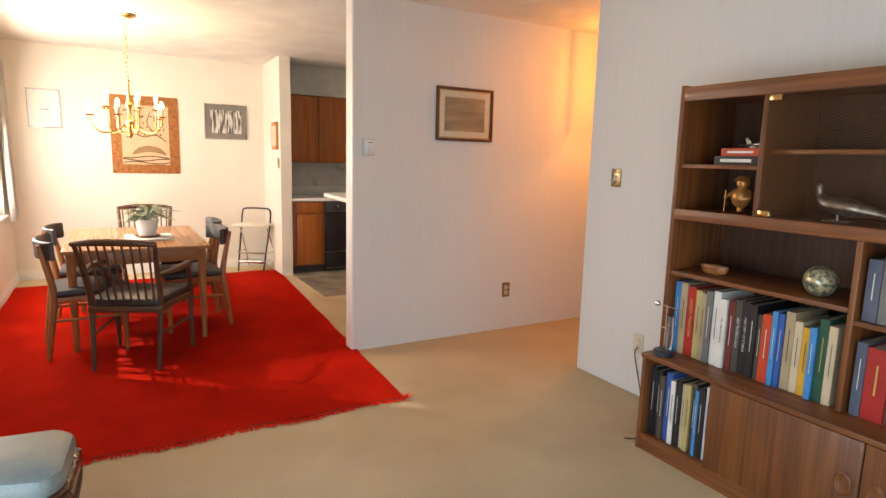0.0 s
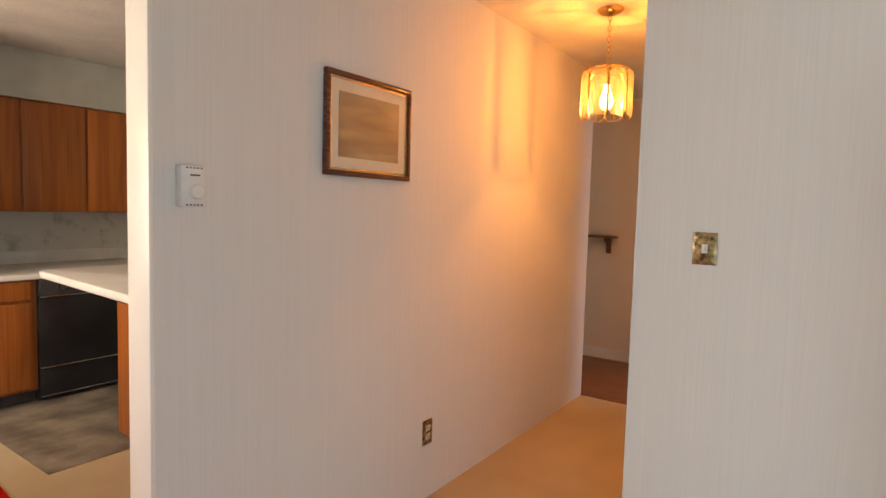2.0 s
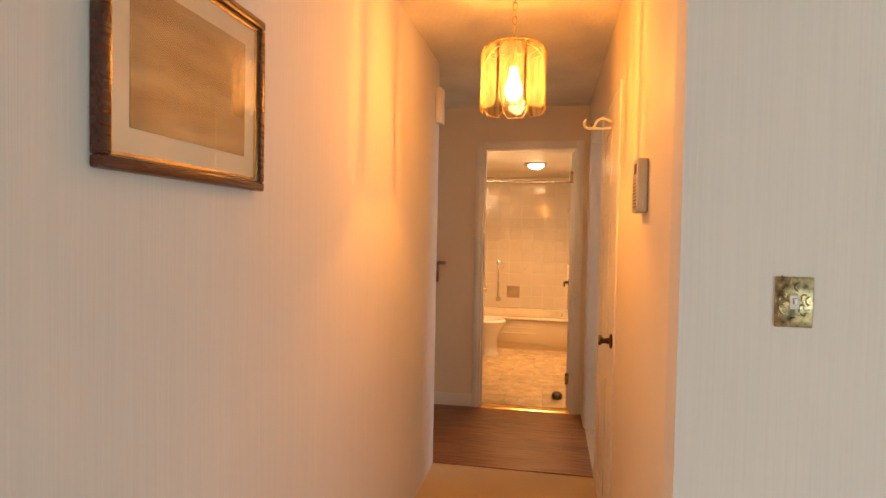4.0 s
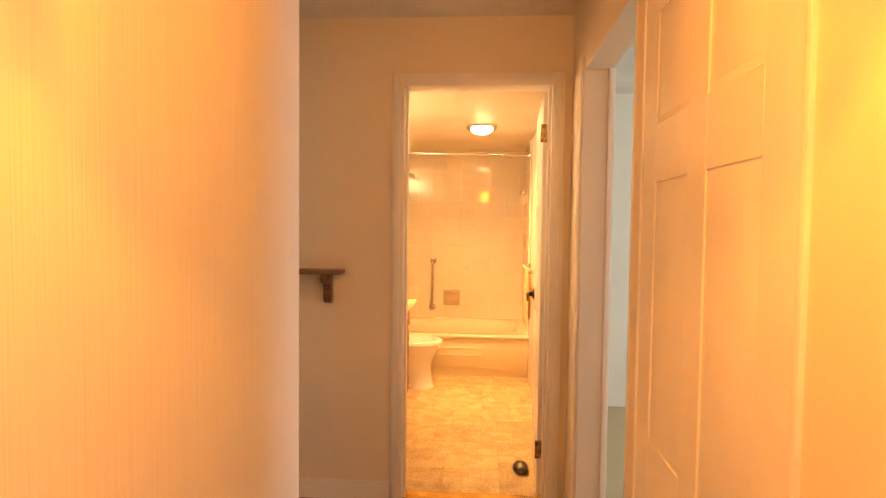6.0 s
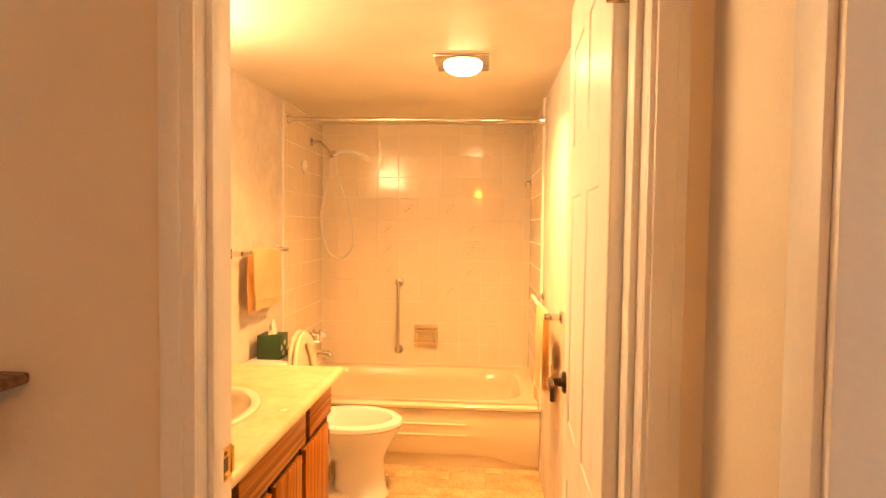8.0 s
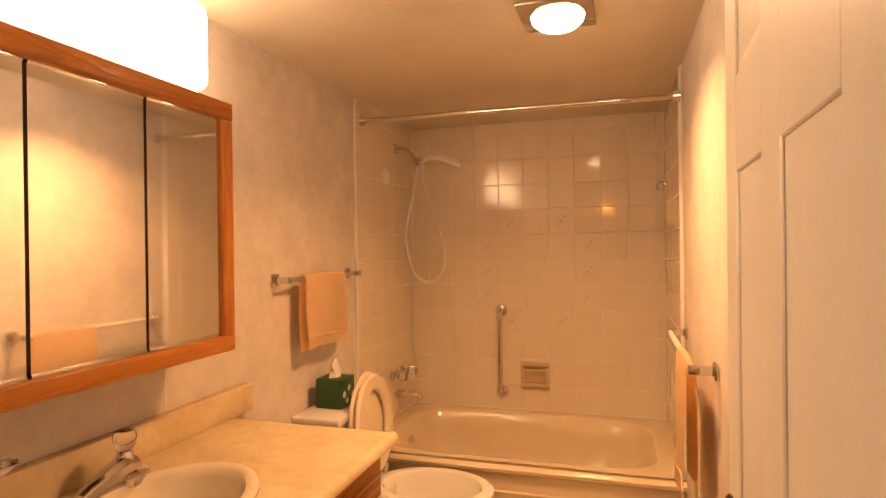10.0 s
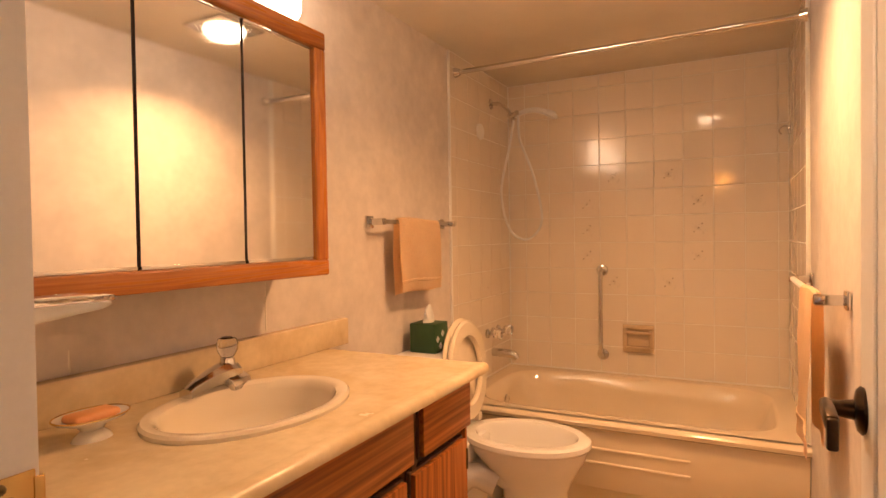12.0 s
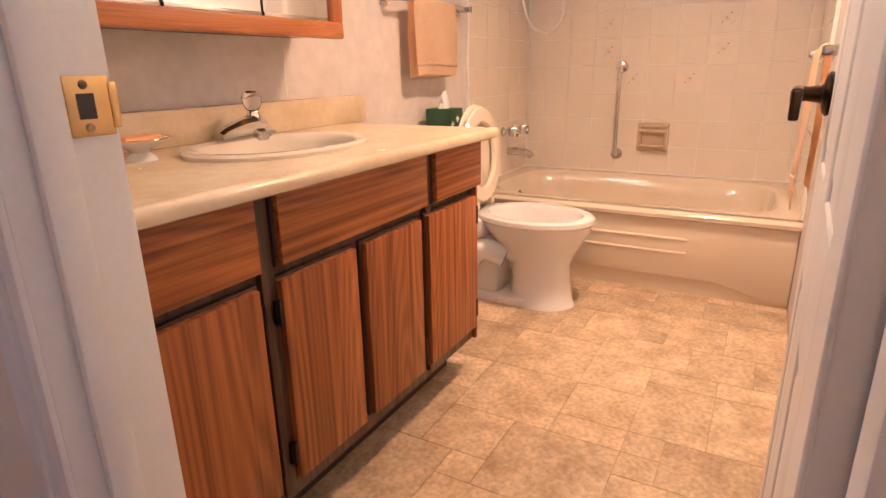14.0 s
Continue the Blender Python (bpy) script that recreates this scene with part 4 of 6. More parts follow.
for (x, y, z), s_ in (((8.17, 4.8745, 2.04), 1), ((8.02, 3.372, 2.0), -1)):
    part("flange", lathe(bm_new(), [(0, 0), (0.026, 0), (0.022, 0.012), (0.016, 0.028), (0, 0.028)], (x, y, z), 18, m=Matrix.Rotation(s_ * math.pi / 2, 4, "X")), CHROME, rodo)
grab = thing("grab_bar", (8.93, 4.305, 0.5), "upright chrome grab bar on the tiled wall", "grab bar")
bm = bm_new()
sweep(bm, [(8.928, 4.305, 1.0), (8.895, 4.305, 1.0), (8.875, 4.305, 0.98), (8.87, 4.305, 0.94), (8.87, 4.305, 0.57), (8.875, 4.305, 0.53), (8.895, 4.305, 0.51), (8.928, 4.305, 0.51)], 0.0125, 14)
part("bar", bm, CHROME, grab)
for z in (1.0, 0.51):
    part("flange", lathe(bm_new(), [(0, 0), (0.034, 0), (0.03, 0.008), (0.014, 0.012), (0, 0.012)], (8.927, 4.305, z), 20, m=Matrix.Rotation(-math.pi / 2, 4, "Y")), CHROME, grab)
hook = thing("wall_hook", (8.86, 3.372, 1.72), "small chrome hook on the tiled wall", "hook")
bm = lathe(bm_new(), [(0, 0), (0.02, 0), (0.018, 0.006), (0.008, 0.01), (0, 0.01)], (8.84, 3.371, 1.72), 16, 1, 1.6, Matrix.Rotation(-math.pi / 2, 4, "X"))
sweep(bm, [(8.84, 3.375, 1.73), (8.84, 3.40, 1.73), (8.84, 3.415, 1.71), (8.84, 3.405, 1.69)], 0.004, 8)
part("hook_body", bm, CHROME, hook)
soap = thing("soap_holder", (8.925, 4.105, 0.54), "bone ceramic recessed soap holder set in the tiles", "soap holder")
bm = bm_new()
for a in ((4.02, 4.19, 0.668, 0.692), (4.02, 4.19, 0.536, 0.56), (4.02, 4.045, 0.56, 0.668), (4.165, 4.19, 0.56, 0.668)):
    box(bm, 8.905, 8.935, a[0], a[1], a[2], a[3], 0.005)
DARKBONE = mat("bone_ceramic", (0.62, 0.48, 0.32), 0.12, coat=0.3)
part("frame", bm, DARKBONE, soap)
part("tray", box(bm_new(), 8.885, 8.93, 4.04, 4.17, 0.556, 0.572, 0.005), DARKBONE, soap)
part("rail", box(bm_new(), 8.888, 8.902, 4.03, 4.18, 0.645, 0.66, 0.005), DARKBONE, soap)
part("recess", box(bm_new(), 8.928, 8.934, 4.045, 4.165, 0.56, 0.668), DARKBONE, soap)

def towel_mesh(x0, x1, y_bar, z_top, front_len, back_len, side):
    """A folded towel over a bar along x: front and back falls with soft waves."""
    bm = bm_new()
    nx = 14
    prof = [(-0.016, -back_len), (-0.015, -back_len * 0.5), (-0.013, -0.02), (-0.009, -0.004), (0.0, 0.002), (0.009, -0.004), (0.014, -0.02), (0.018, -front_len * 0.35), (0.021, -front_len * 0.7), (0.022, -front_len * 0.84), (0.025, -front_len * 0.845), (0.025, -front_len * 0.875), (0.021, -front_len * 0.88), (0.022, -front_len)]
    rings = []
    for i in range(nx + 1):
        u = i / nx
        x = x0 + (x1 - x0) * u
        row = []
        for d, z in prof:
            w = 0.004 * math.sin(u * 9 + z * 14) * min(1, -z * 6 + 0.05)
            row.append(bm.verts.new((x + 0.010 * z * math.sin(3 * u), y_bar + side * (d + w), z_top + z + 0.004 * math.sin(5 * u))))
        rings.append(row)
    for a, b in zip(rings, rings[1:]):
        for k in range(len(prof) - 1):
            bm.faces.new((a[k], a[k + 1], b[k + 1], b[k]))
    bmesh.ops.solidify(bm, geom=bm.faces[:], thickness=0.008)
    return bm


def towel_bar(name, x0, x1, wall_y, side, z, bar_mat, label):
    ob = thing(name, ((x0 + x1) / 2, wall_y, z), label, "towel bar")
    for x in (x0, x1):
        bm = bm_new()
        box(bm, x - 0.024, x + 0.024, min(wall_y + side * 0.001, wall_y + side * 0.012), max(wall_y + side * 0.001, wall_y + side * 0.012), z - 0.024, z + 0.024, 0.004)
        box(bm, x - 0.011, x + 0.011, min(wall_y + side * 0.01, wall_y + side * 0.078), max(wall_y + side * 0.01, wall_y + side * 0.078), z - 0.013, z + 0.013, 0.004)
        part("bracket", bm, CHROME, ob, "chrome square bracket")
    bm = bm_new()
    if bar_mat is CHROME:
        box(bm, x0, x1, wall_y + side * 0.065 - 0.004, wall_y + side * 0.065 + 0.004, z - 0.009, z + 0.009, 0.002)
    else:
        rod(bm, (x0, wall_y + side * 0.065, z), (x1, wall_y + side * 0.065, z), 0.010, sides=16)
    part("bar", bm, bar_mat, ob)
    return ob


towel_bar("towel_bar_chrome", 7.385, 8.0, 4.885, -1, 1.27, CHROME, "chrome square towel bar on the wallpapered wall")
single("hand_towel", towel_mesh(7.49, 7.84, 4.82, 1.285, 0.30, 0.31, -1), PEACH, (7.66, 4.82, 0.95), "peach terry hand towel folded over the chrome bar", "towel")
towel_bar("towel_bar_white", 7.22, 7.96, 3.36, 1, 1.035, PLASTIC, "white round towel bar with chrome brackets")
single("bath_towel", towel_mesh(7.26, 7.56, 3.425, 1.05, 0.44, 0.40, 1), PEACH, (7.41, 3.425, 0.6), "peach terry towel hanging over the white bar", "towel")
stop = single("door_stop", lathe(bm_new(), [(0, 0), (0.04, 0), (0.05, 0.015), (0.045, 0.035), (0.025, 0.05), (0, 0.052)], (6.10, 3.545, 0.006), 18, 1.3, 0.9), mat("black_figured_stone", (0.02, 0.018, 0.016), 0.3, second=(0.16, 0.12, 0.08), scale=45, lo=0.5, hi=0.6), (6.10, 3.545, 0.006), "small dark mottled door stop on the bathroom floor", "door stop")
# wallpaper seams lifting from the wall
for x, z0, z1 in ((6.25, 0.925, 0.975), (6.83, 0.925, 1.095)):
    single("wallpaper_seam", prism(bm_new(), [(x, z0), (x + 0.003, z0 + 0.004), (x + 0.001, z1), (x - 0.0005, z1), (x - 0.002, z0 + 0.02)], "y", 4.8835, 4.8855), TILEGROUT, (x, 4.883, z0), "dark lifted seam in the marbled wallpaper", "wallpaper seam")

# ---- hall ----
shelf = thing("wall_shelf", (5.66, 4.69, 1.0), "small brown wooden wall shelf on two scrolled brackets", "shelf")
top = bm_new()
prism(top, [(5.69, 4.45), (5.60, 4.45), (5.565, 4.485), (5.565, 4.865), (5.60, 4.90), (5.69, 4.90)], "z", 1.141, 1.161, 0.006)
SHELFWOOD = wood("shelf_wood", (0.20, 0.095, 0.04), (0.12, 0.05, 0.02), 0.4, "y", 2.0)
part("board", top, SHELFWOOD, shelf)
for y in (4.53, 4.82):
    part("bracket", prism(bm_new(), [(5.688, 1.140), (5.59, 1.140), (5.582, 1.128), (5.588, 1.110), (5.605, 1.098), (5.628, 1.094), (5.642, 1.082), (5.648, 1.062), (5.644, 1.035), (5.646, 1.012), (5.658, 0.998), (5.675, 0.992), (5.688, 0.998)], "y", y - 0.021, y + 0.021, 0.006), SHELFWOOD, shelf, "scrolled wooden bracket")

PX, PY = 3.33, 3.785
pend = thing("pendant_lamp", (PX, PY, 2.38), "lit brass pendant lamp with frosted glass panels", "pendant lamp")
part("canopy", lathe(bm_new(), [(0, 2.379), (0.065, 2.379), (0.062, 2.372), (0.05, 2.36), (0.02, 2.352), (0, 2.35)], (PX, PY, 0)), BRASS, pend)
z = 2.352
i = 0
while z > 2.115:
    bm = bm_new()
    a = i % 2
    sweep(bm, [(PX + (0.008 * math.cos(t) if a else 0), PY + (0 if a else 0.008 * math.cos(t)), z - 0.014 + 0.016 * math.sin(t)) for t in [k * math.pi / 4 for k in range(8)]], 0.0018, 6, True, 2)
    part("chain_link", bm, BRASS, pend)
    z -= 0.026
    i += 1
bm = bm_new()
rod(bm, (PX, PY, 2.06), (PX, PY, 2.115), 0.008)
sweep(bm, [(PX + 0.10 * math.cos(k * math.pi / 4), PY + 0.10 * math.sin(k * math.pi / 4), 2.085) for k in range(8)], 0.003, 6, True, 3)
for k in range(8):
    a = (k + 0.5) * math.pi / 4
    c, s_ = math.cos(a), math.sin(a)
    sweep(bm, [(PX, PY, 2.10), (PX + 0.06 * c, PY + 0.06 * s_, 2.10), (PX + 0.105 * c, PY + 0.105 * s_, 2.07), (PX + 0.122 * c, PY + 0.122 * s_, 2.02), (PX + 0.122 * c, PY + 0.122 * s_, 1.90), (PX + 0.105 * c, PY + 0.105 * s_, 1.865)], 0.0028, 6, sub=3)
part("brass_cage", bm, BRASS, pend)
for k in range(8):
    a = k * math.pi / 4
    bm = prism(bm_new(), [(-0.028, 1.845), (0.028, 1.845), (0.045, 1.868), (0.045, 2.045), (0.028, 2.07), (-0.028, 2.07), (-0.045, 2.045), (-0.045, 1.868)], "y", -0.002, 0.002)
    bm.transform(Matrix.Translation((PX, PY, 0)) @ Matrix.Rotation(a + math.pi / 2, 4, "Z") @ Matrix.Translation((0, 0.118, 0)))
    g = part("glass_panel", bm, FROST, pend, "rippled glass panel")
    bm = bm_new()
    sweep(bm, [(-0.028, 0.118, 1.845), (0.028, 0.118, 1.845), (0.045, 0.118, 1.868), (0.045, 0.118, 2.045), (0.028, 0.118, 2.07), (-0.028, 0.118, 2.07), (-0.045, 0.118, 2.045), (-0.045, 0.118, 1.868)], 0.0020, 6, True, 1)
    bm.transform(Matrix.Translation((PX, PY, 0)) @ Matrix.Rotation(a + math.pi / 2, 4, "Z"))
    part("brass_edge", bm, BRASS, g, "thin brass edge")
part("bulb", lathe(bm_new(), [(0, 1.885), (0.02, 1.89), (0.032, 1.91), (0.034, 1.93), (0.026, 1.955), (0.016, 1.985), (0.014, 2.01), (0, 2.012)], (PX, PY, 0)), BULB, pend, "glowing bulb").visible_shadow = False
part("socket", lathe(bm_new(), [(0, 2.008), (0.017, 2.008), (0.017, 2.06), (0, 2.062)], (PX, PY, 0)), BRASS, pend)

chime = thing("door_chime", (3.0, 3.36, 1.45), "cream plastic wall chime with a slotted grille", "wall chime")
part("case", box(bm_new(), 2.93, 3.05, 3.359, 3.39, 1.46, 1.62, 0.006), IVORY, chime)
for k in range(9):
    part("slot", box(bm_new(), 2.945, 3.005, 3.3885, 3.3915, 1.475 + k * 0.010, 1.479 + k * 0.010), OLDBRASS, chime)
part("dark_window", box(bm_new(), 2.95, 2.985, 3.3885, 3.3915, 1.575, 1.605), BLACKMATT, chime)
hk = thing("over_door_hook", (4.0, 3.39, 1.9), "white plastic over-door coat hook", "hook")
bm = bm_new()
sweep(bm, [(4.0, 3.365, 1.93), (4.0, 3.40, 1.945), (4.0, 3.43, 1.935), (4.0, 3.445, 1.905), (4.0, 3.475, 1.90), (4.0, 3.49, 1.92), (4.0, 3.482, 1.94)], 0.006, 8)
sweep(bm, [(4.0, 3.366, 1.90), (4.0, 3.40, 1.897), (4.0, 3.445, 1.90)], 0.006, 8)
part("hook_body", bm, PLASTIC, hk)
smoke = thing("wall_box", (4.52, 4.29, 2.0), "narrow white wall box near the ceiling", "wall box")
part("case", box(bm_new(), 4.40, 4.50, 4.262, 4.299, 2.02, 2.22, 0.006), PLASTIC, smoke)

def outlet(name, x, y, z, axis, face, label, plate=IVORY):
    ob = thing(name, (x, y, z), label, "socket")
    def bx(w0, w1, d0, d1, z0, z1, bev=0.0015):
        bm = bm_new()
        if axis == "x":
            return box(bm, x + w0, x + w1, min(y + face * d0, y + face * d1), max(y + face * d0, y + face * d1), z + z0, z + z1, bev)
        return box(bm, min(x + face * d0, x + face * d1), max(x + face * d0, x + face * d1), y + w0, y + w1, z + z0, z + z1, bev)
    part("plate", bx(-0.035, 0.035, 0.0005, 0.006, -0.058, 0.058), plate, ob)
    for dz in (-0.02, 0.02):
        p = part("receptacle", bx(-0.016, 0.016, 0.005, 0.009, dz - 0.014, dz + 0.014, 0.003), IVORY, ob)
        for w in (-0.007, 0.005):
            part("slot", bx(w, w + 0.002, 0.0088, 0.0094, dz - 0.004, dz + 0.006, 0.0), BLACKMATT, p)
    return ob


outlet("wall_outlet", 2.572, 4.30, 0.322, "x", -1, "ivory double socket on the striped wallpaper", OLDBRASS)
outlet("wall_outlet", 2.487, 2.87, 0.31, "y", -1, "ivory double socket with a plugged cord")
outlet("wall_outlet", 1.20, 7.80, 0.34, "x", -1, "ivory double socket on the dining room wall")
thermo = thing("wall_thermostat", (1.382, 4.30, 1.35), "white wall thermostat with a round dial", "thermostat")
part("case", box(bm_new(), 1.345, 1.42, 4.268, 4.2995, 1.35, 1.465, 0.004), PLASTIC, thermo)
dial = part("dial", lathe(bm_new(), [(0, 0), (0.022, 0), (0.021, 0.008), (0.018, 0.012), (0, 0.012)], (1.388, 4.268, 1.393), 28, m=Matrix.Rotation(math.pi / 2, 4, "X")), PLASTIC, thermo)
part("printed_bar", box(bm_new(), 1.37, 1.40, 4.2672, 4.2682, 1.437, 1.441), BLACKMATT, thermo)
for z in (1.355, 1.459):
    for k in range(5):
        part("vent_slot", box(bm_new(), 1.358 + k * 0.011, 1.364 + k * 0.011, 4.2672, 4.2682, z - 0.002, z + 0.002), BLACKMATT, thermo)
sw = thing("light_switch", (2.487, 3.13, 1.257), "ornate antique brass switch plate with a white toggle", "light switch")
part("plate", box(bm_new(), 2.481, 2.4865, 3.093, 3.168, 1.204, 1.31, 0.0025), OLDBRASS, sw)
for k in range(26):
    a = random.random() * 6.28
    y_, z_ = 3.1305 + random.uniform(-0.028, 0.028), 1.257 + random.uniform(-0.045, 0.045)
    if abs(y_ - 3.1305) < 0.011 and abs(z_ - 1.257) < 0.018:
        continue
    bm = bm_new()
    sweep(bm, [(2.4805, y_ + 0.006 * math.cos(a + t), z_ + 0.006 * math.sin(a + t) + 0.002 * t) for t in (0, 1.3, 2.6, 3.9)], 0.0014, 5, sub=2)
    part("scroll_relief", bm, OLDBRASS, sw)
tg = bm_new()
box(tg, 2.479, 2.482, 3.1215, 3.1395, 1.242, 1.272, 0.001)
box(tg, 2.470, 2.481, 3.127, 3.134, 1.252, 1.266, 0.002)
part("toggle", tg, PLASTIC, sw, "white toggle")

def picture(name, x0, x1, z0, z1, y, border, label, frame_mat, mount_mat, art_mat, mount=0.05, depth=0.02):
    """A framed picture on a wall that faces -y."""
    ob = thing(name, ((x0 + x1) / 2, y, z0), label, "picture")
    for n_, b_ in (("frame_rail", (x0, x1, z1 - border, z1)), ("frame_rail", (x0, x1, z0, z0 + border)), ("frame_stile", (x0, x0 + border, z0 + border, z1 - border)), ("frame_stile", (x1 - border, x1, z0 + border, z1 - border))):
        part(n_, box(bm_new(), b_[0], b_[1], y - depth, y - 0.0005, b_[2], b_[3], border * 0.22, 2), frame_mat, ob)
    part("mount", box(bm_new(), x0 + border, x1 - border, y - 0.010, y - 0.001, z0 + border, z1 - border), mount_mat, ob)
    m_ = border + mount
    part("print", box(bm_new(), x0 + m_, x1 - m_, y - 0.0125, y - 0.0095, z0 + m_, z1 - m_), art_mat, ob)
    return ob


FRAMEBROWN = wood("dark_red_frame_wood", (0.13, 0.04, 0.02), (0.07, 0.02, 0.01), 0.25, "x", 2.0)
CREAMCARD = mat("cream_mount_card", (0.66, 0.57, 0.42), 0.8)
SEASCAPE = mat("sepia_seascape_print", (0.36, 0.25, 0.14), 0.5, second=(0.16, 0.095, 0.05), scale=3.5, stretch=(1.2, 1, 5), fine=0.25, fine_scale=14, lo=0.35, hi=0.65)
pic = picture("seascape_picture", 1.892, 2.372, 1.474, 1.852, 4.30, 0.020, "sepia seascape print in a dark reddish wooden frame", FRAMEBROWN, CREAMCARD, SEASCAPE, 0.05, depth=0.024)
inner = bm_new()
for b_ in ((1.915, 2.349, 1.823, 1.829), (1.915, 2.349, 1.497, 1.503), (1.915, 1.921, 1.503, 1.823), (2.343, 2.349, 1.503, 1.823)):
    box(inner, b_[0], b_[1], 4.285, 4.291, b_[2], b_[3], 0.001)
part("gilt_fillet", inner, BRASS, pic, "thin gilt inner edge")
part("glazing", box(bm_new(), 1.914, 2.350, 4.283, 4.2845, 1.496, 1.83), CLEAR, pic, "clear picture glass").visible_shadow = False

# ---- living room: bookcase ----
BW, BF, LF, BY1, BY0 = 2.486, 2.10, 1.99, 2.42, 0.92
case = thing("bookcase", (2.25, 1.67, 0), "teak wall bookcase with a lower cupboard and smoked glass doors", "bookcase")
part("side_panel", box(bm_new(), BF, BW, BY1 - 0.022, BY1, 0.47, 1.69, 0.002), TEAK, case)
part("side_panel", box(bm_new(), BF, BW, BY0, BY0 + 0.022, 0.47, 1.69, 0.002), TEAK, case)
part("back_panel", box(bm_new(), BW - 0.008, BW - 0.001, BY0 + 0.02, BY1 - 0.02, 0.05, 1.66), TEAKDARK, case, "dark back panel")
part("cornice", box(bm_new(), BF - 0.006, BF + 0.016, BY0, BY1 - 0.022, 1.620, 1.682, 0.003), TEAKY, case)
part("top_panel", box(bm_new(), BF + 0.015, BW - 0.01, BY0 + 0.02, BY1 - 0.022, 1.635, 1.655), TEAKY, case)
part("middle_rail", box(bm_new(), BF - 0.006, BF + 0.018, BY0 + 0.022, BY1 - 0.022, 1.098, 1.146, 0.003), TEAKY, case)
part("middle_shelf", box(bm_new(), BF + 0.016, BW - 0.01, BY0 + 0.022, BY1 - 0.022, 1.122, 1.142), TEAKY, case)
part("upper_divider", box(bm_new(), BF + 0.004, BW - 0.01, 2.016, 2.036, 1.144, 1.634, 0.001), TEAK, case)
part("small_shelf", box(bm_new(), BF + 0.012, BW - 0.01, 2.037, BY1 - 0.023, 1.330, 1.347, 0.001), TEAKY, case)
part("glazed_shelf", box(bm_new(), BF + 0.06, BW - 0.01, BY0 + 0.023, 2.015, 1.395, 1.412, 0.001), TEAKY, case)
part("lower_divider", box(bm_new(), BF + 0.004, BW - 0.01, 1.628, 1.648, 0.475, 1.098, 0.001), TEAK, case)
part("book_shelf", box(bm_new(), BF + 0.004, BW - 0.01, 1.649, BY1 - 0.023, 0.840, 0.858, 0.001), TEAKY, case)
part("book_shelf", box(bm_new(), BF + 0.004, BW - 0.01, BY0 + 0.023, 1.627, 0.800, 0.818, 0.001), TEAKY, case)
part("lower_top", box(bm_new(), LF - 0.006, BW - 0.002, BY0, BY1 + 0.004, 0.450, 0.472, 0.003), TEAKY, case)
part("lower_side", box(bm_new(), LF, BW - 0.01, BY1 - 0.020, BY1, 0.0, 0.450, 0.002), TEAK, case)
part("lower_side", box(bm_new(), LF, BW - 0.01, BY0, BY0 + 0.020, 0.0, 0.450, 0.002), TEAK, case)
part("lower_partition", box(bm_new(), LF + 0.004, BW - 0.01, 2.050, 2.068, 0.07, 0.450, 0.001), TEAK, case)
part("plinth", box(bm_new(), LF + 0.004, LF + 0.02, BY0 + 0.02, BY1 - 0.02, 0.0, 0.062, 0.001), TEAKY, case)
part("lower_bottom", box(bm_new(), LF + 0.004, BW - 0.01, BY0 + 0.02, BY1 - 0.02, 0.062, 0.078, 0.001), TEAKY, case)
for y0, y1, hy in ((1.492, 2.058, 1.54), (0.935, 1.488, 1.44)):
    d = part("cupboard_door", box(bm_new(), LF - 0.004, LF + 0.013, y0, y1, 0.080, 0.447, 0.002), TEAK, case)
    part("finger_pull", lathe(bm_new(), [(0, 0), (0.026, 0), (0.028, 0.004), (0.022, 0.010), (0.012, 0.006), (0, 0.005)], (LF - 0.004, hy, 0.28), 18, 1.6, 1.0, Matrix.Rotation(-math.pi / 2, 4, "Y")), TEAK, d)
for y0, y1 in ((1.478, 2.012), (0.945, 1.472)):
    d = part("glass_door", box(bm_new(), BF - 0.001, BF + 0.004, y0, y1, 1.150, 1.616), SMOKED, case, "smoked glass door", smooth=False)
    d.visible_shadow = False
    for z in (1.150, 1.596):
        for yy in ((y1 - 0.05, y1 - 0.004) if y0 > 1.4 else (y0 + 0.004, y0 + 0.05),):
            part("glass_hinge", box(bm_new(), BF - 0.007, BF + 0.008, yy[0], yy[1], z, z + 0.022, 0.002), BRASS, d, "brass glass hinge")
    part("glass_hinge", box(bm_new(), BF - 0.007, BF + 0.008, (y0 + 0.004 if y0 > 1.4 else y1 - 0.06), (y0 + 0.06 if y0 > 1.4 else y1 - 0.004), 1.598, 1.620, 0.002), BRASS, d, "brass catch")

# books: (thickness, height, cover colour)
def cover(rgb):
    key = "book_cover_%d_%d_%d" % tuple(int(c * 99) for c in rgb)
    return bpy.data.materials.get(key) or mat(key, rgb, 0.42, second=tuple(c * 0.8 for c in rgb), scale=9, fine=0.06)


PAPER = mat("page_paper", (0.72, 0.66, 0.52), 0.9, stretch=(1, 40, 1), fine=0.1, fine_scale=30)
WHITEINK, GOLDINK, DARKINK = cover((0.75, 0.75, 0.72)), cover((0.6, 0.42, 0.12)), cover((0.05, 0.05, 0.05))
COLOURS = {"w": (0.72, 0.70, 0.66), "t": (0.42, 0.33, 0.20), "r": (0.40, 0.02, 0.015), "g": (0.50, 0.40, 0.16), "s": (0.16, 0.16, 0.15), "b": (0.03, 0.10, 0.36), "k": (0.02, 0.018, 0.02), "m": (0.16, 0.03, 0.03), "d": (0.07, 0.06, 0.05), "o": (0.55, 0.06, 0.02), "y": (0.66, 0.36, 0.04), "c": (0.05, 0.25, 0.55), "e": (0.02, 0.09, 0.05), "n": (0.10, 0.11, 0.16), "p": (0.62, 0.50, 0.34)}


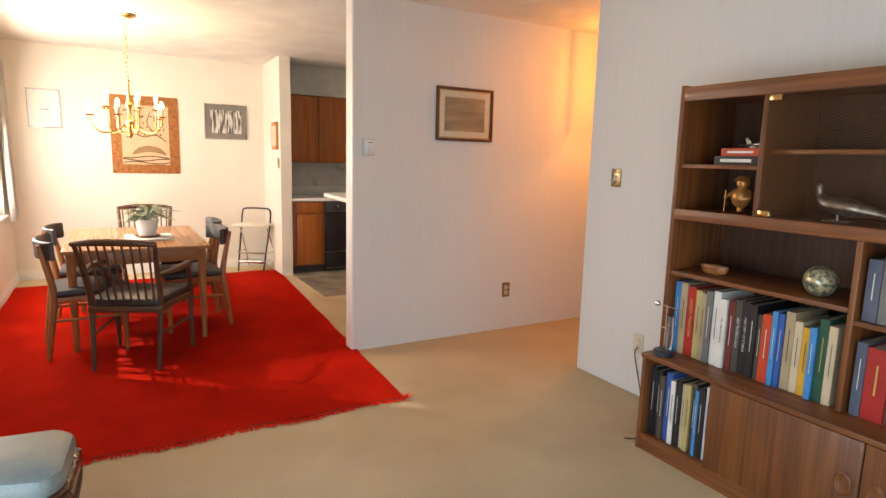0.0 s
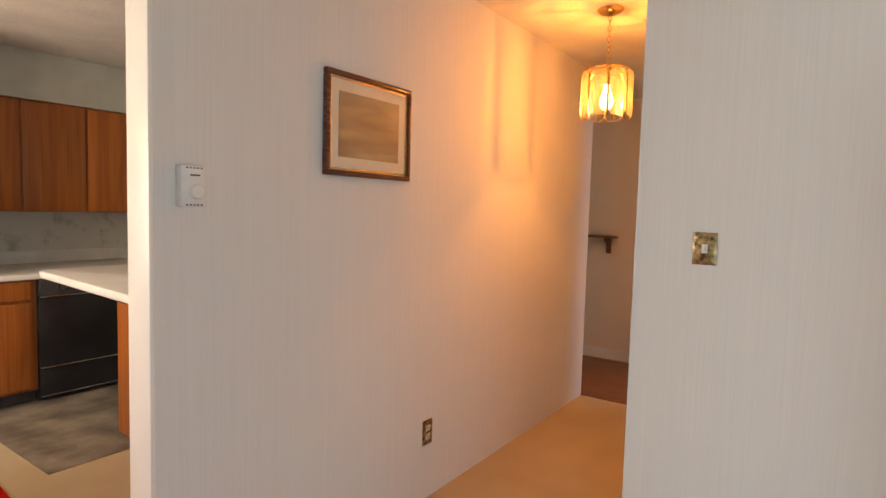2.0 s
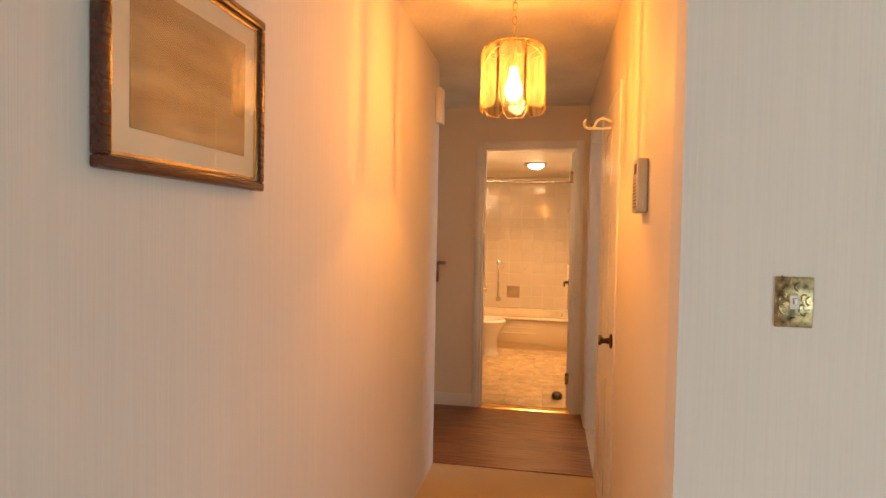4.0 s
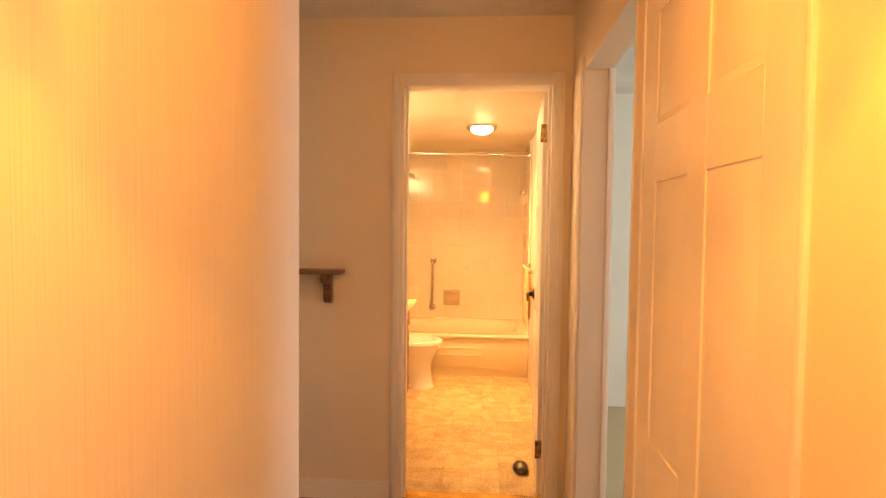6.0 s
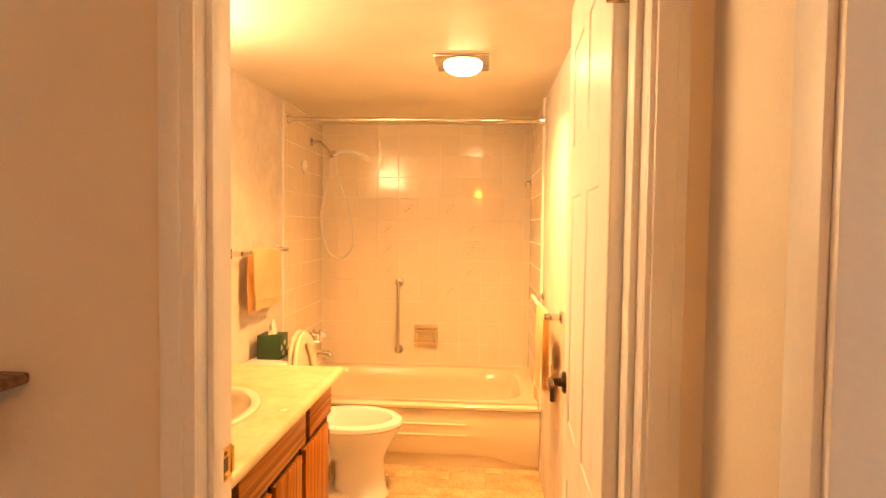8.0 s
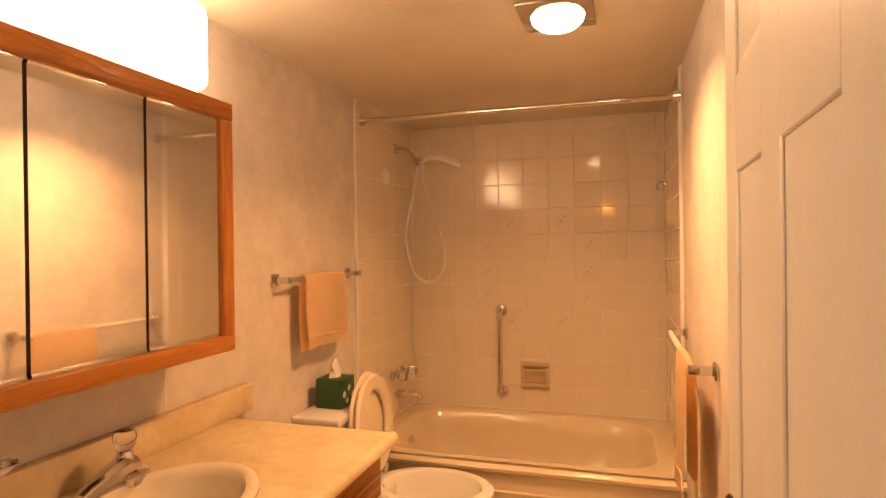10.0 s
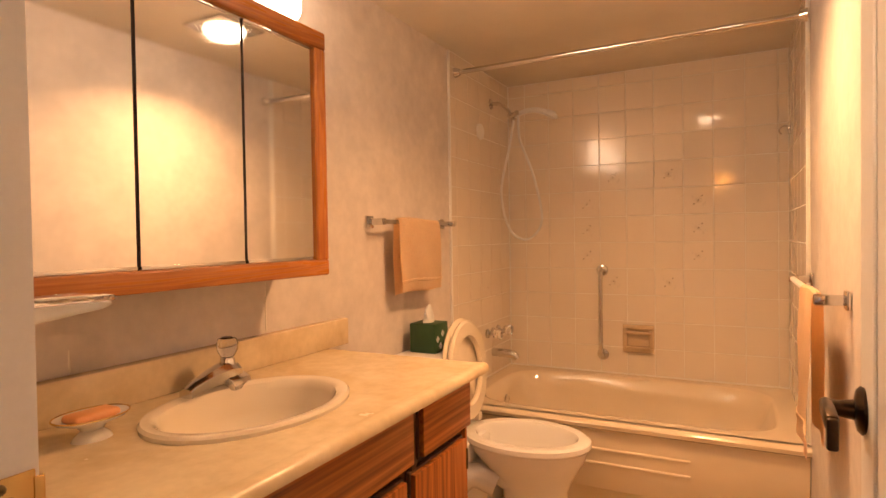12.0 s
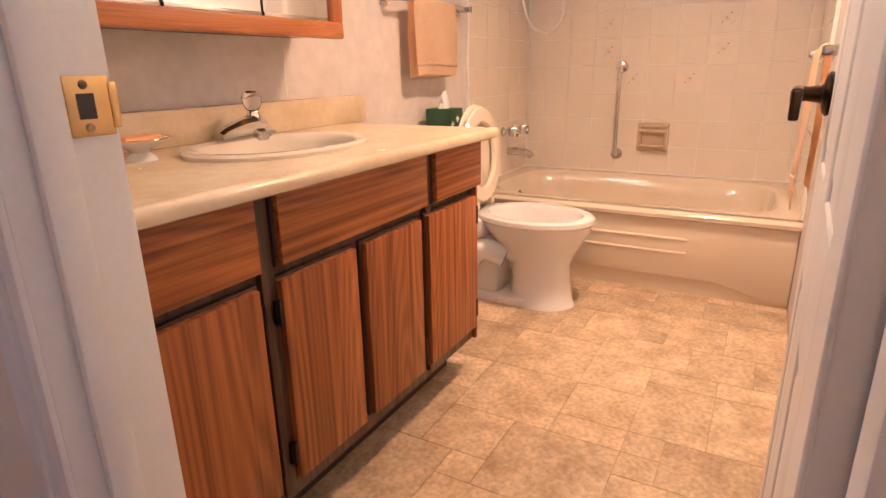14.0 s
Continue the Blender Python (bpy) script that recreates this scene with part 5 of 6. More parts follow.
def book(y, w, h, depth, front, z, col, words, colour_word, bar=True):
    """One standing book, spine to the room; y is the side nearest the hall."""
    ob = thing("book", (front + depth / 2, y - w / 2, z), "standing hardback book with a %s spine" % colour_word, "book", group="books on the shelves")
    t = bm_new()
    box(t, front, front + depth, y - w, y - w + 0.003, z, z + h, 0.001, 1)
    box(t, front, front + depth, y - 0.003, y, z, z + h, 0.001, 1)
    box(t, front, front + 0.003, y - w + 0.0015, y - 0.0015, z, z + h, 0.001, 1)
    part("cover", t, cover(COLOURS[col]), ob)
    part("page_block", box(bm_new(), front + 0.004, front + depth - 0.006, y - w + 0.0035, y - 0.0035, z + 0.003, z + h - 0.004), PAPER, ob, "cream page block")
    ink = DARKINK if col in "wpygt" else (GOLDINK if col in "re" else WHITEINK)
    if words:
        data = bpy.data.curves.new("title", "FONT")
        data.body, data.size, data.align_x, data.align_y = words, min(w * 0.55, h * 0.80 / (len(words) * 0.55)), "CENTER", "CENTER"
        tmp = new("title", data)
        bpy.context.view_layer.update()
        me = bpy.data.meshes.new_from_object(tmp.evaluated_get(bpy.context.evaluated_depsgraph_get()))
        bpy.data.objects.remove(tmp)
        bm = bm_new()
        bm.from_mesh(me)
        bpy.data.meshes.remove(me)
        # reads from the top down, facing the room
        bm.transform(Matrix.Translation((front - 0.0008, y - w / 2, z + h * 0.55)) @ Matrix(((0, 0, -1, 0), (0, -1, 0, 0), (-1, 0, 0, 0), (0, 0, 0, 1))))
        part("title", bm, ink, ob, smooth=False)
    elif bar:
        part("title_bar", box(bm_new(), front - 0.0008, front + 0.001, y - w * 0.54, y - w * 0.46, z + h * 0.36, z + h * 0.78), ink, ob)
    return ob


NAMES = {"w": "white", "t": "tan", "r": "dark red", "g": "gold", "s": "grey", "b": "blue", "k": "black", "m": "maroon", "d": "dark brown", "o": "bright red", "y": "yellow", "c": "light blue", "e": "dark green", "n": "navy", "p": "pale buff"}
y = 2.385
for col, w, h, words in (("c", 0.030, 0.335, ""), ("t", 0.034, 0.335, ""), ("r", 0.042, 0.325, "GREAT PAINTERS"), ("g", 0.030, 0.315, ""), ("t", 0.026, 0.31, ""), ("s", 0.030, 0.325, ""), ("w", 0.034, 0.33, ""), ("w", 0.034, 0.305, "the Australians"),
                         ("m", 0.030, 0.305, ""), ("d", 0.030, 0.315, "ART IN EAST ASIA"), ("k", 0.030, 0.315, "HISTORY OF CHINA"), ("k", 0.034, 0.31, ""), ("d", 0.022, 0.275, ""), ("o", 0.038, 0.285, ""), ("c", 0.022, 0.305, ""), ("b", 0.022, 0.30, ""), ("t", 0.036, 0.315, ""), ("p", 0.030, 0.285, ""), ("y", 0.032, 0.27, ""), ("c", 0.024, 0.28, ""), ("e", 0.034, 0.32, ""), ("p", 0.030, 0.30, "")):
    book(y, w, h, 0.235, BF + 0.02 + random.uniform(0, 0.02), 0.4725, col, words, NAMES[col])
    y -= w + 0.0015
y = 1.615
for col, w, h in (("n", 0.034, 0.27), ("r", 0.07, 0.26), ("m", 0.04, 0.25), ("k", 0.034, 0.27), ("b", 0.03, 0.26), ("t", 0.034, 0.25), ("d", 0.04, 0.27), ("e", 0.03, 0.24), ("w", 0.03, 0.26)):
    book(y, w, h, 0.22, BF + 0.03, 0.4725, col, "", NAMES[col])
    y -= w + 0.0015
y = 1.615
for col, w, h in (("n", 0.045, 0.22), ("s", 0.04, 0.24), ("k", 0.035, 0.23), ("m", 0.03, 0.22), ("b", 0.04, 0.24), ("t", 0.03, 0.21)):
    book(y, w, h, 0.2, BF + 0.03, 0.8185, col, "", NAMES[col])
    y -= w + 0.0015
y = 2.395
for col, w, h in (("k", 0.030, 0.33), ("k", 0.026, 0.32), ("d", 0.024, 0.30), ("b", 0.034, 0.325), ("w", 0.024, 0.30), ("k", 0.026, 0.31), ("p", 0.022, 0.30), ("g", 0.026, 0.31), ("d", 0.024, 0.32), ("c", 0.016, 0.30), ("k", 0.026, 0.32), ("w", 0.024, 0.33)):
    book(y, w, h, 0.24, LF + 0.03 + random.uniform(0, 0.02), 0.0785, col, "", NAMES[col])
    y -= w + 0.001
for z0, z1, col, y0, y1 in ((1.3475, 1.385, "k", 2.055, 2.275), (1.3855, 1.418, "o", 2.05, 2.245)):
    ob = thing("flat_book", (2.27, 2.16, z0), "%s hardback book lying flat on the shelf" % NAMES[col], "book")
    t = bm_new()
    box(t, 2.17, 2.40, y0, y1, z0, z0 + 0.003, 0.001, 1)
    box(t, 2.17, 2.40, y0, y1, z1 - 0.003, z1, 0.001, 1)
    box(t, 2.17, 2.173, y0, y1, z0 + 0.001, z1 - 0.001, 0.0008, 1)
    part("cover", t, cover(COLOURS[col]), ob)
    part("page_block", box(bm_new(), 2.174, 2.394, y0 + 0.004, y1 - 0.004, z0 + 0.0035, z1 - 0.0035), PAPER, ob)
    part("title_bar", box(bm_new(), 2.1692, 2.171, y0 + 0.05, y1 - 0.03, z0 + 0.012, z1 - 0.012), WHITEINK, ob)
SILVER = mat("tarnished_silver", (0.55, 0.55, 0.54), 0.3, 1.0, second=(0.25, 0.25, 0.24), scale=40)
plane = thing("model_aeroplane", (2.28, 2.14, 1.419), "small silver grey model aeroplane on stacked books", "model")
bm = bm_new()
sweep(bm, [(2.28, 2.075, 1.437), (2.28, 2.09, 1.441), (2.28, 2.14, 1.438), (2.28, 2.19, 1.433), (2.28, 2.205, 1.433)], [0.003, 0.009, 0.012, 0.008, 0.003], 10)
part("fuselage", bm, SILVER, plane)
part("wing", prism(bm_new(), [(2.28, 2.11), (2.19, 2.175), (2.20, 2.185), (2.28, 2.16), (2.36, 2.185), (2.37, 2.175)], "z", 1.430, 1.434), SILVER, plane)
part("tail_fin", prism(bm_new(), [(2.175, 1.436), (2.20, 1.436), (2.21, 1.466), (2.198, 1.466)], "x", 2.278, 2.282), SILVER, plane)
part("stand", box(bm_new(), 2.255, 2.305, 2.12, 2.17, 1.419, 1.430, 0.003), SILVER, plane)
COPPER = mat("copper_brass_figure", (0.58, 0.27, 0.08), 0.3, 0.45, second=(0.34, 0.14, 0.04), scale=25)
bm = lathe(bm_new(), [(0, 1.148), (0.016, 1.15), (0.014, 1.165), (0.032, 1.18), (0.042, 1.205), (0.040, 1.23), (0.026, 1.248), (0.018, 1.252), (0.026, 1.262), (0.026, 1.278), (0.040, 1.283), (0.034, 1.288), (0.022, 1.30), (0, 1.303)], (2.24, 2.175, 0), 24)
sweep(bm, [(2.24, 2.21, 1.235), (2.225, 2.23, 1.215), (2.205, 2.228, 1.21)], 0.008, 8)
sweep(bm, [(2.24, 2.14, 1.235), (2.222, 2.128, 1.21), (2.21, 2.15, 1.205)], 0.008, 8)
rod(bm, (2.205, 2.228, 1.148), (2.205, 2.228, 1.24), 0.003)
single("brass_figurine", bm, COPPER, (2.24, 2.175, 1.1475), "round copper and brass bird figurine with a hat", "figurine")
bm = bm_new()
loft(bm, [[(2.22 + a * k * 0.030, 2.255 + b * 0.068 * k, z) for a, b in [(math.cos(t), math.sin(t)) for t in [i * math.pi / 12 for i in range(24)]]] for k, z in ((0.7, 0.8585), (0.9, 0.866), (1.0, 0.893), (0.97, 0.897), (0.88, 0.893), (0.75, 0.872), (0.1, 0.87))])
single("wooden_bowl", bm, wood("figured_olive_wood", (0.55, 0.24, 0.08), (0.22, 0.07, 0.02), 0.3, "y", 3.0), (2.22, 2.255, 0.8585), "small oval figured wooden bowl", "bowl")
GOLDFOIL = mat("mottled_gold_glaze", (0.55, 0.48, 0.30), 0.3, 0.4, second=(0.10, 0.13, 0.10), scale=60, lo=0.42, hi=0.58)
single("decorative_ball", lathe(bm_new(), [(0.06 * math.sin(math.pi * k / 14), 0.9186 - 0.06 * math.cos(math.pi * k / 14)) for k in range(15)], (2.20, 1.795, 0), 24), GOLDFOIL, (2.20, 1.795, 0.8585), "mottled green and gold decorative ball", "ball")
bm = bm_new()
sweep(bm, [(2.26, 1.88, 1.27), (2.25, 1.865, 1.275), (2.25, 1.86, 1.24), (2.25, 1.83, 1.21), (2.25, 1.75, 1.20), (2.25, 1.66, 1.185), (2.25, 1.55, 1.16)], [0.004, 0.014, 0.013, 0.030, 0.036, 0.018, 0.004], 12)
rod(bm, (2.25, 1.79, 1.146), (2.25, 1.79, 1.20), 0.006)
box(bm, 2.22, 2.28, 1.74, 1.83, 1.143, 1.150, 0.002)
single("metal_pheasant", bm, SILVER, (2.25, 1.75, 1.1425), "tarnished silver pheasant figure behind smoked glass", "figurine")
toy = thing("balance_ornament", (2.04, 2.36, 0.472), "chrome and glass balance ornament on a dark round base", "ornament")
part("base", lathe(bm_new(), [(0, 0.4725), (0.046, 0.4725), (0.047, 0.49), (0.040, 0.498), (0, 0.499)], (2.05, 2.355, 0)), mat("dark_blue_grey_base", (0.03, 0.035, 0.05), 0.3), toy)
bm = bm_new()
rod(bm, (2.05, 2.355, 0.498), (2.05, 2.355, 0.70), 0.0025)
rod(bm, (2.05, 2.315, 0.60), (2.05, 2.385, 0.60), 0.002)
part("stem", bm, CHROME, toy)
bm = bm_new()
rod(bm, (2.05, 2.27, 0.695), (2.05, 2.40, 0.705), 0.002)
part("beam", bm, CHROME, toy)
part("ball", lathe(bm_new(), [(0.014 * math.sin(math.pi * k / 10), 0.705 - 0.014 * math.cos(math.pi * k / 10)) for k in range(11)], (2.05, 2.41, 0), 16), CHROME, toy, "chrome ball")
part("glass_tube", lathe(bm_new(), [(0, 0.50), (0.012, 0.50), (0.016, 0.56), (0.012, 0.66), (0, 0.662)], (2.05, 2.33, 0), 12), CLEAR, toy)
bm = bm_new()
sweep(bm, [(2.478, 2.865, 0.29), (2.45, 2.86, 0.26), (2.45, 2.83, 0.15), (2.43, 2.76, 0.02), (2.38, 2.62, 0.006), (2.20, 2.50, 0.006), (2.05, 2.47, 0.006), (2.0, 2.50, 0.006)], 0.004, 6)
single("power_cord", bm, mat("brown_cord", (0.12, 0.08, 0.05), 0.5), (2.2, 2.5, 0), "thin brown power cord along the carpet", "cord")

# ---- dining area ----
rug = thing("area_rug", (0.13, 5.4, 0), "large red wool rug with a fringed edge", "rug")
bm = bm_new()
nx, ny = 24, 40
def rug_edge(u, v):
    x = -0.98 + (2.22 + 0.28 * v) * u
    return x + 0.003 * math.sin(v * 31), 3.42 + 3.95 * v + 0.015 * math.sin(u * 23)
grid = [[bm.verts.new((*rug_edge(i / nx, j / ny), 0.012 + 0.002 * math.sin(i * 1.7 + j))) for j in range(ny + 1)] for i in range(nx + 1)]
for i in range(nx):
    for j in range(ny):
        bm.faces.new((grid[i][j], grid[i + 1][j], grid[i + 1][j + 1], grid[i][j + 1]))
bmesh.ops.solidify(bm, geom=bm.faces[:], thickness=0.010)
part("rug_surface", bm, RUGRED, rug)
bm = bm_new()
for k in range(420):
    u = k / 419
    for v, s_ in ((0, -1), (1, 1)):
        x, y = rug_edge(u, v)
        rod(bm, (x, y, 0.006), (x + random.uniform(-0.012, 0.012), y + s_ * random.uniform(0.02, 0.05), random.uniform(0.003, 0.010)), 0.0034, 0.0016, 4)
tagged(part("fringe", bm, RUGRED, rug, "dark red wool fringe"), kind="stuff")
x, y = rug_edge(1, 0)
bm = bm_new()
for k in range(16):
    rod(bm, (x, y, 0.008), (x + random.uniform(-0.02, 0.06), y + random.uniform(-0.04, 0.03), random.uniform(0.004, 0.045)), 0.003, 0.001, 5)
part("corner_tassel", bm, RUGRED, rug, "loose corner tassel")

table = thing("dining_table", (0.03, 5.58, 0.012), "teak dining table with tapered legs", "table")
part("tabletop", box(bm_new(), -0.43, 0.46, 4.96, 6.2, 0.675, 0.70, 0.006), TABLEWOOD, table)
for b_ in ((-0.37, 0.40, 5.02, 5.04), (-0.37, 0.40, 6.12, 6.14)):
    part("apron", box(bm_new(), b_[0], b_[1], b_[2], b_[3], 0.585, 0.675, 0.002), TABLEWOOD, table)
for b_ in ((-0.37, -0.35), (0.38, 0.40)):
    part("apron", box(bm_new(), b_[0], b_[1], 5.04, 6.12, 0.585, 0.675, 0.002), TABLEWOOD, table)
for x in (-0.38, 0.41):
    for y in (5.03, 6.13):
        bm = bm_new()
        rod(bm, (x, y, 0.013), (x, y, 0.675), 0.018, 0.030, 14)
        part("leg", bm, CHAIRTEAK, table)
WHITEPAPER = mat("white_paper", (0.8, 0.79, 0.76), 0.8)
single("paper_stack", box(bm_new(), -0.06, 0.26, 5.28, 5.62, 0.7005, 0.712, 0.002), WHITEPAPER, (0.1, 5.45, 0.7005), "loose white papers on the dining table", "papers")
pot = thing("potted_plant", (0.09, 5.45, 0.712), "trailing green houseplant in a white pot", "plant")
part("saucer", lathe(bm_new(), [(0, 0.7125), (0.08, 0.7125), (0.09, 0.728), (0.082, 0.728), (0.07, 0.718), (0, 0.718)], (0.09, 5.45, 0)), mat("brown_saucer", (0.22, 0.09, 0.04), 0.5), pot, "brown clay saucer")
part("pot", lathe(bm_new(), [(0, 0.7185), (0.058, 0.7185), (0.078, 0.82), (0.083, 0.842), (0.074, 0.842), (0.07, 0.83), (0, 0.825)], (0.09, 5.45, 0)), WHITEPORC, pot)
LEAF = mat("dull_green_leaf", (0.14, 0.19, 0.10), 0.4, second=(0.36, 0.40, 0.30), scale=60, spread=0.2)
for k in range(58):
    a, up, out = random.uniform(0, 6.28), random.uniform(0.03, 0.17), random.uniform(0.08, 0.25)
    c, s_ = math.cos(a), math.sin(a)
    base, tip = Vector((0.09, 5.45, 0.83)), Vector((0.09 + out * c, 5.45 + out * s_, 0.83 + up - out * 0.25))
    mid = (base + tip) / 2 + Vector((0, 0, 0.05))
    side = Vector((-s_, c, 0)) * random.uniform(0.012, 0.02)
    bm = bm_new()
    pts = [base, base.lerp(mid, 0.7), mid, mid.lerp(tip, 0.6), tip]
    wd = [0.1, 0.35, 1.0, 0.8, 0.05]
    rows_ = [(bm.verts.new(p - side * w_), bm.verts.new(p + Vector((0, 0, -0.004 * w_))), bm.verts.new(p + side * w_)) for p, w_ in zip(pts, wd)]
    for r0, r1 in zip(rows_, rows_[1:]):
        bm.faces.new((r0[0], r0[1], r1[1], r1[0]))
        bm.faces.new((r0[1], r0[2], r1[2], r1[1]))
    part("leaf", bm, LEAF, pot)

def armchair():
    """A dark spindle-back armchair that faces +y, feet at z = 0."""
    ch = thing("spindle_armchair", (0, 0, 0), "dark walnut spindle-back armchair with a black seat", "chair", group="chairs round the table")
    for sx in (-1, 1):
        bm = bm_new()
        sweep(bm, [(sx * 0.19, -0.24, 0), (sx * 0.20, -0.20, 0.40), (sx * 0.21, -0.25, 0.62), (sx * 0.225, -0.31, 0.80)], [0.014, 0.018, 0.017, 0.013], 10)
        part("back_post", bm, WALNUT, ch)
        bm = bm_new()
        sweep(bm, [(sx * 0.24, 0.23, 0), (sx * 0.245, 0.21, 0.38), (sx * 0.265, 0.14, 0.52), (sx * 0.275, 0.08, 0.60)], [0.013, 0.018, 0.016, 0.013], 10)
        part("front_leg", bm, WALNUT, ch)
        bm = bm_new()
        sweep(bm, [(sx * 0.215, -0.255, 0.60), (sx * 0.265, -0.10, 0.605), (sx * 0.28, 0.08, 0.61), (sx * 0.27, 0.15, 0.605)], [0.012, 0.018, 0.022, 0.015], 10)
        part("armrest", bm, WALNUT, ch)
        bm = bm_new()
        rod(bm, (sx * 0.195, -0.215, 0.22), (sx * 0.242, 0.22, 0.22), 0.008)
        part("stretcher", bm, WALNUT, ch)
    bm = bm_new()
    sweep(bm, [(-0.235, -0.315, 0.79), (-0.10, -0.345, 0.805), (0.10, -0.345, 0.805), (0.235, -0.315, 0.79)], [0.015, 0.022, 0.022, 0.015], 10)
    part("top_rail", bm, WALNUT, ch)
    for k in range(9):
        u = (k - 4) / 4
        bm = bm_new()
        rod(bm, (u * 0.17, -0.215, 0.41), (u * 0.19, -0.335 + 0.02 * abs(u), 0.79), 0.0065, sides=8)
        part("spindle", bm, WALNUT, ch)
    part("seat_frame", prism(bm_new(), [(-0.21, -0.23), (0.21, -0.23), (0.255, 0.24), (-0.255, 0.24)], "z", 0.36, 0.40, 0.006), WALNUT, ch)
    part("seat", prism(bm_new(), [(-0.20, -0.22), (0.20, -0.22), (0.245, 0.245), (-0.245, 0.245)], "z", 0.40, 0.445, 0.016), BLACKMATT, ch, "black vinyl seat pad")
    return ch


def teak_chair(label):
    """A light teak chair with a curved dark backrest, facing +y."""
    ch = thing("teak_chair", (0, 0, 0), label, "chair", group="chairs round the table")
    for sx in (-1, 1):
        bm = bm_new()
        sweep(bm, [(sx * 0.20, -0.24, 0), (sx * 0.205, -0.20, 0.30), (sx * 0.20, -0.19, 0.45), (sx * 0.19, -0.25, 0.74)], [0.014, 0.022, 0.022, 0.014], 10)
        part("back_leg", bm, CHAIRTEAK, ch)
        bm = bm_new()
        rod(bm, (sx * 0.215, 0.20, 0), (sx * 0.21, 0.20, 0.40), 0.013, 0.02)
        part("front_leg", bm, CHAIRTEAK, ch)
        bm = bm_new()
        rod(bm, (sx * 0.205, -0.20, 0.25), (sx * 0.21, 0.20, 0.25), 0.010)
        part("stretcher", bm, CHAIRTEAK, ch)
    part("seat_frame", box(bm_new(), -0.21, 0.21, -0.20, 0.21, 0.36, 0.40, 0.006), CHAIRTEAK, ch)
    part("seat", box(bm_new(), -0.22, 0.22, -0.19, 0.225, 0.40, 0.445, 0.018, 3), BLACKMATT, ch, "dark upholstered seat")
    bm = bm_new()
    loft(bm, [[(0.235 * math.sin(a), -0.16 - 0.11 * math.cos(a) + d, 0.70 + zz) for d, zz in ((0, -0.055), (0.012, -0.06), (0.022, -0.05), (0.018, 0.05), (0.008, 0.06), (-0.006, 0.052))] for a in [radians(g) for g in range(-75, 76, 15)]])
    part("backrest", bm, BLACKMATT, ch, "curved black backrest")
    return ch


arm = armchair()
arm.matrix_basis = pose(-0.005, 4.74, 0.013, 0, 0, -24)
copy_thing(arm, pose(0.12, 6.55, 0.013, 0, 0, 176))
tk = teak_chair("teak dining chair with a curved dark backrest")
tk.matrix_basis = pose(-0.31, 5.14, 0.013, 0, 0, -84)
copy_thing(tk, pose(-0.31, 5.80, 0.013, 0, 0, -92))
copy_thing(tk, pose(0.38, 5.45, 0.013, 0, 0, 95))
copy_thing(tk, pose(0.42, 5.98, 0.013, 0, 0, 88))

stool = thing("step_stool", (1.27, 7.45, 0), "folding metal stool with a cream seat and low back", "stool")
for sx in (-1, 1):
    x = 1.27 + sx * 0.17
    bm = bm_new()
    sweep(bm, [(x - sx * 0.02, 7.36, 0.013), (x - sx * 0.01, 7.44, 0.28), (x, 7.52, 0.52), (x, 7.55, 0.66)], 0.010, 8, sub=4)
    part("back_leg", bm, BLACK, stool, "black tube leg")
    bm = bm_new()
    sweep(bm, [(x, 7.70, 0.013), (x, 7.60, 0.26), (x - sx * 0.01, 7.46, 0.50)], 0.010, 8, sub=4)
    part("chrome_leg", bm, CHROME, stool, "chrome tube leg")
bm = bm_new()
sweep(bm, [(1.10, 7.55, 0.64), (1.11, 7.555, 0.70), (1.16, 7.56, 0.72), (1.38, 7.56, 0.72), (1.43, 7.555, 0.70), (1.44, 7.55, 0.64)], 0.010, 8, sub=4)
part("back_hoop", bm, BLACK, stool)
part("seat", box(bm_new(), 1.08, 1.46, 7.30, 7.58, 0.525, 0.555, 0.012, 3), mat("cream_vinyl", (0.70, 0.64, 0.52), 0.5), stool, "cream vinyl seat")
bm = bm_new()
sweep(bm, [(1.09, 7.62, 0.22), (1.10, 7.40, 0.22), (1.44, 7.40, 0.22), (1.45, 7.62, 0.22)], 0.009, 8, sub=3)
part("foot_rail", bm, CHROME, stool, "chrome foot rail")
stool.rotation_euler.z = radians(-35)
part("step", box(bm_new(), 1.11, 1.43, 7.38, 7.56, 0.10, 0.125, 0.006), CHROME, stool, "metal step")

CHX, CHY = 0.03, 5.9
chan = thing("chandelier", (CHX, CHY, 2.38), "brass candle-arm chandelier, lit, over the dining table", "chandelier")
part("canopy", lathe(bm_new(), [(0, 2.379), (0.055, 2.379), (0.05, 2.365), (0.02, 2.35), (0, 2.345)], (CHX + 0.03, CHY, 0)), BRASS, chan)
z = 2.345
i = 0
while z > 1.90:
    bm = bm_new()
    sweep(bm, [(CHX + (0.011 * math.cos(t) if i % 2 else 0), CHY + (0 if i % 2 else 0.011 * math.cos(t)), z - 0.018 + 0.022 * math.sin(t)) for t in [k * math.pi / 4 for k in range(8)]], 0.0026, 5, True, 2)
    part("chain_link", bm, BRASS, chan)
    z -= 0.036
    i += 1
part("stem", lathe(bm_new(), [(0, 1.44), (0.012, 1.45), (0.02, 1.47), (0.008, 1.49), (0.03, 1.53), (0.036, 1.57), (0.014, 1.60), (0.012, 1.66), (0.028, 1.70), (0.012, 1.74), (0.01, 1.86), (0.02, 1.88), (0, 1.90)], (CHX, CHY, 0)), BRASS, chan)
CANDLE = mat("cream_candle_sleeve", (0.75, 0.68, 0.5), 0.6)
for k in range(10):
    a = 2 * math.pi * k / 10
    low = k % 2
    rad, zz = (0.27, 1.60) if low else (0.19, 1.66)
    c, s_ = math.cos(a), math.sin(a)
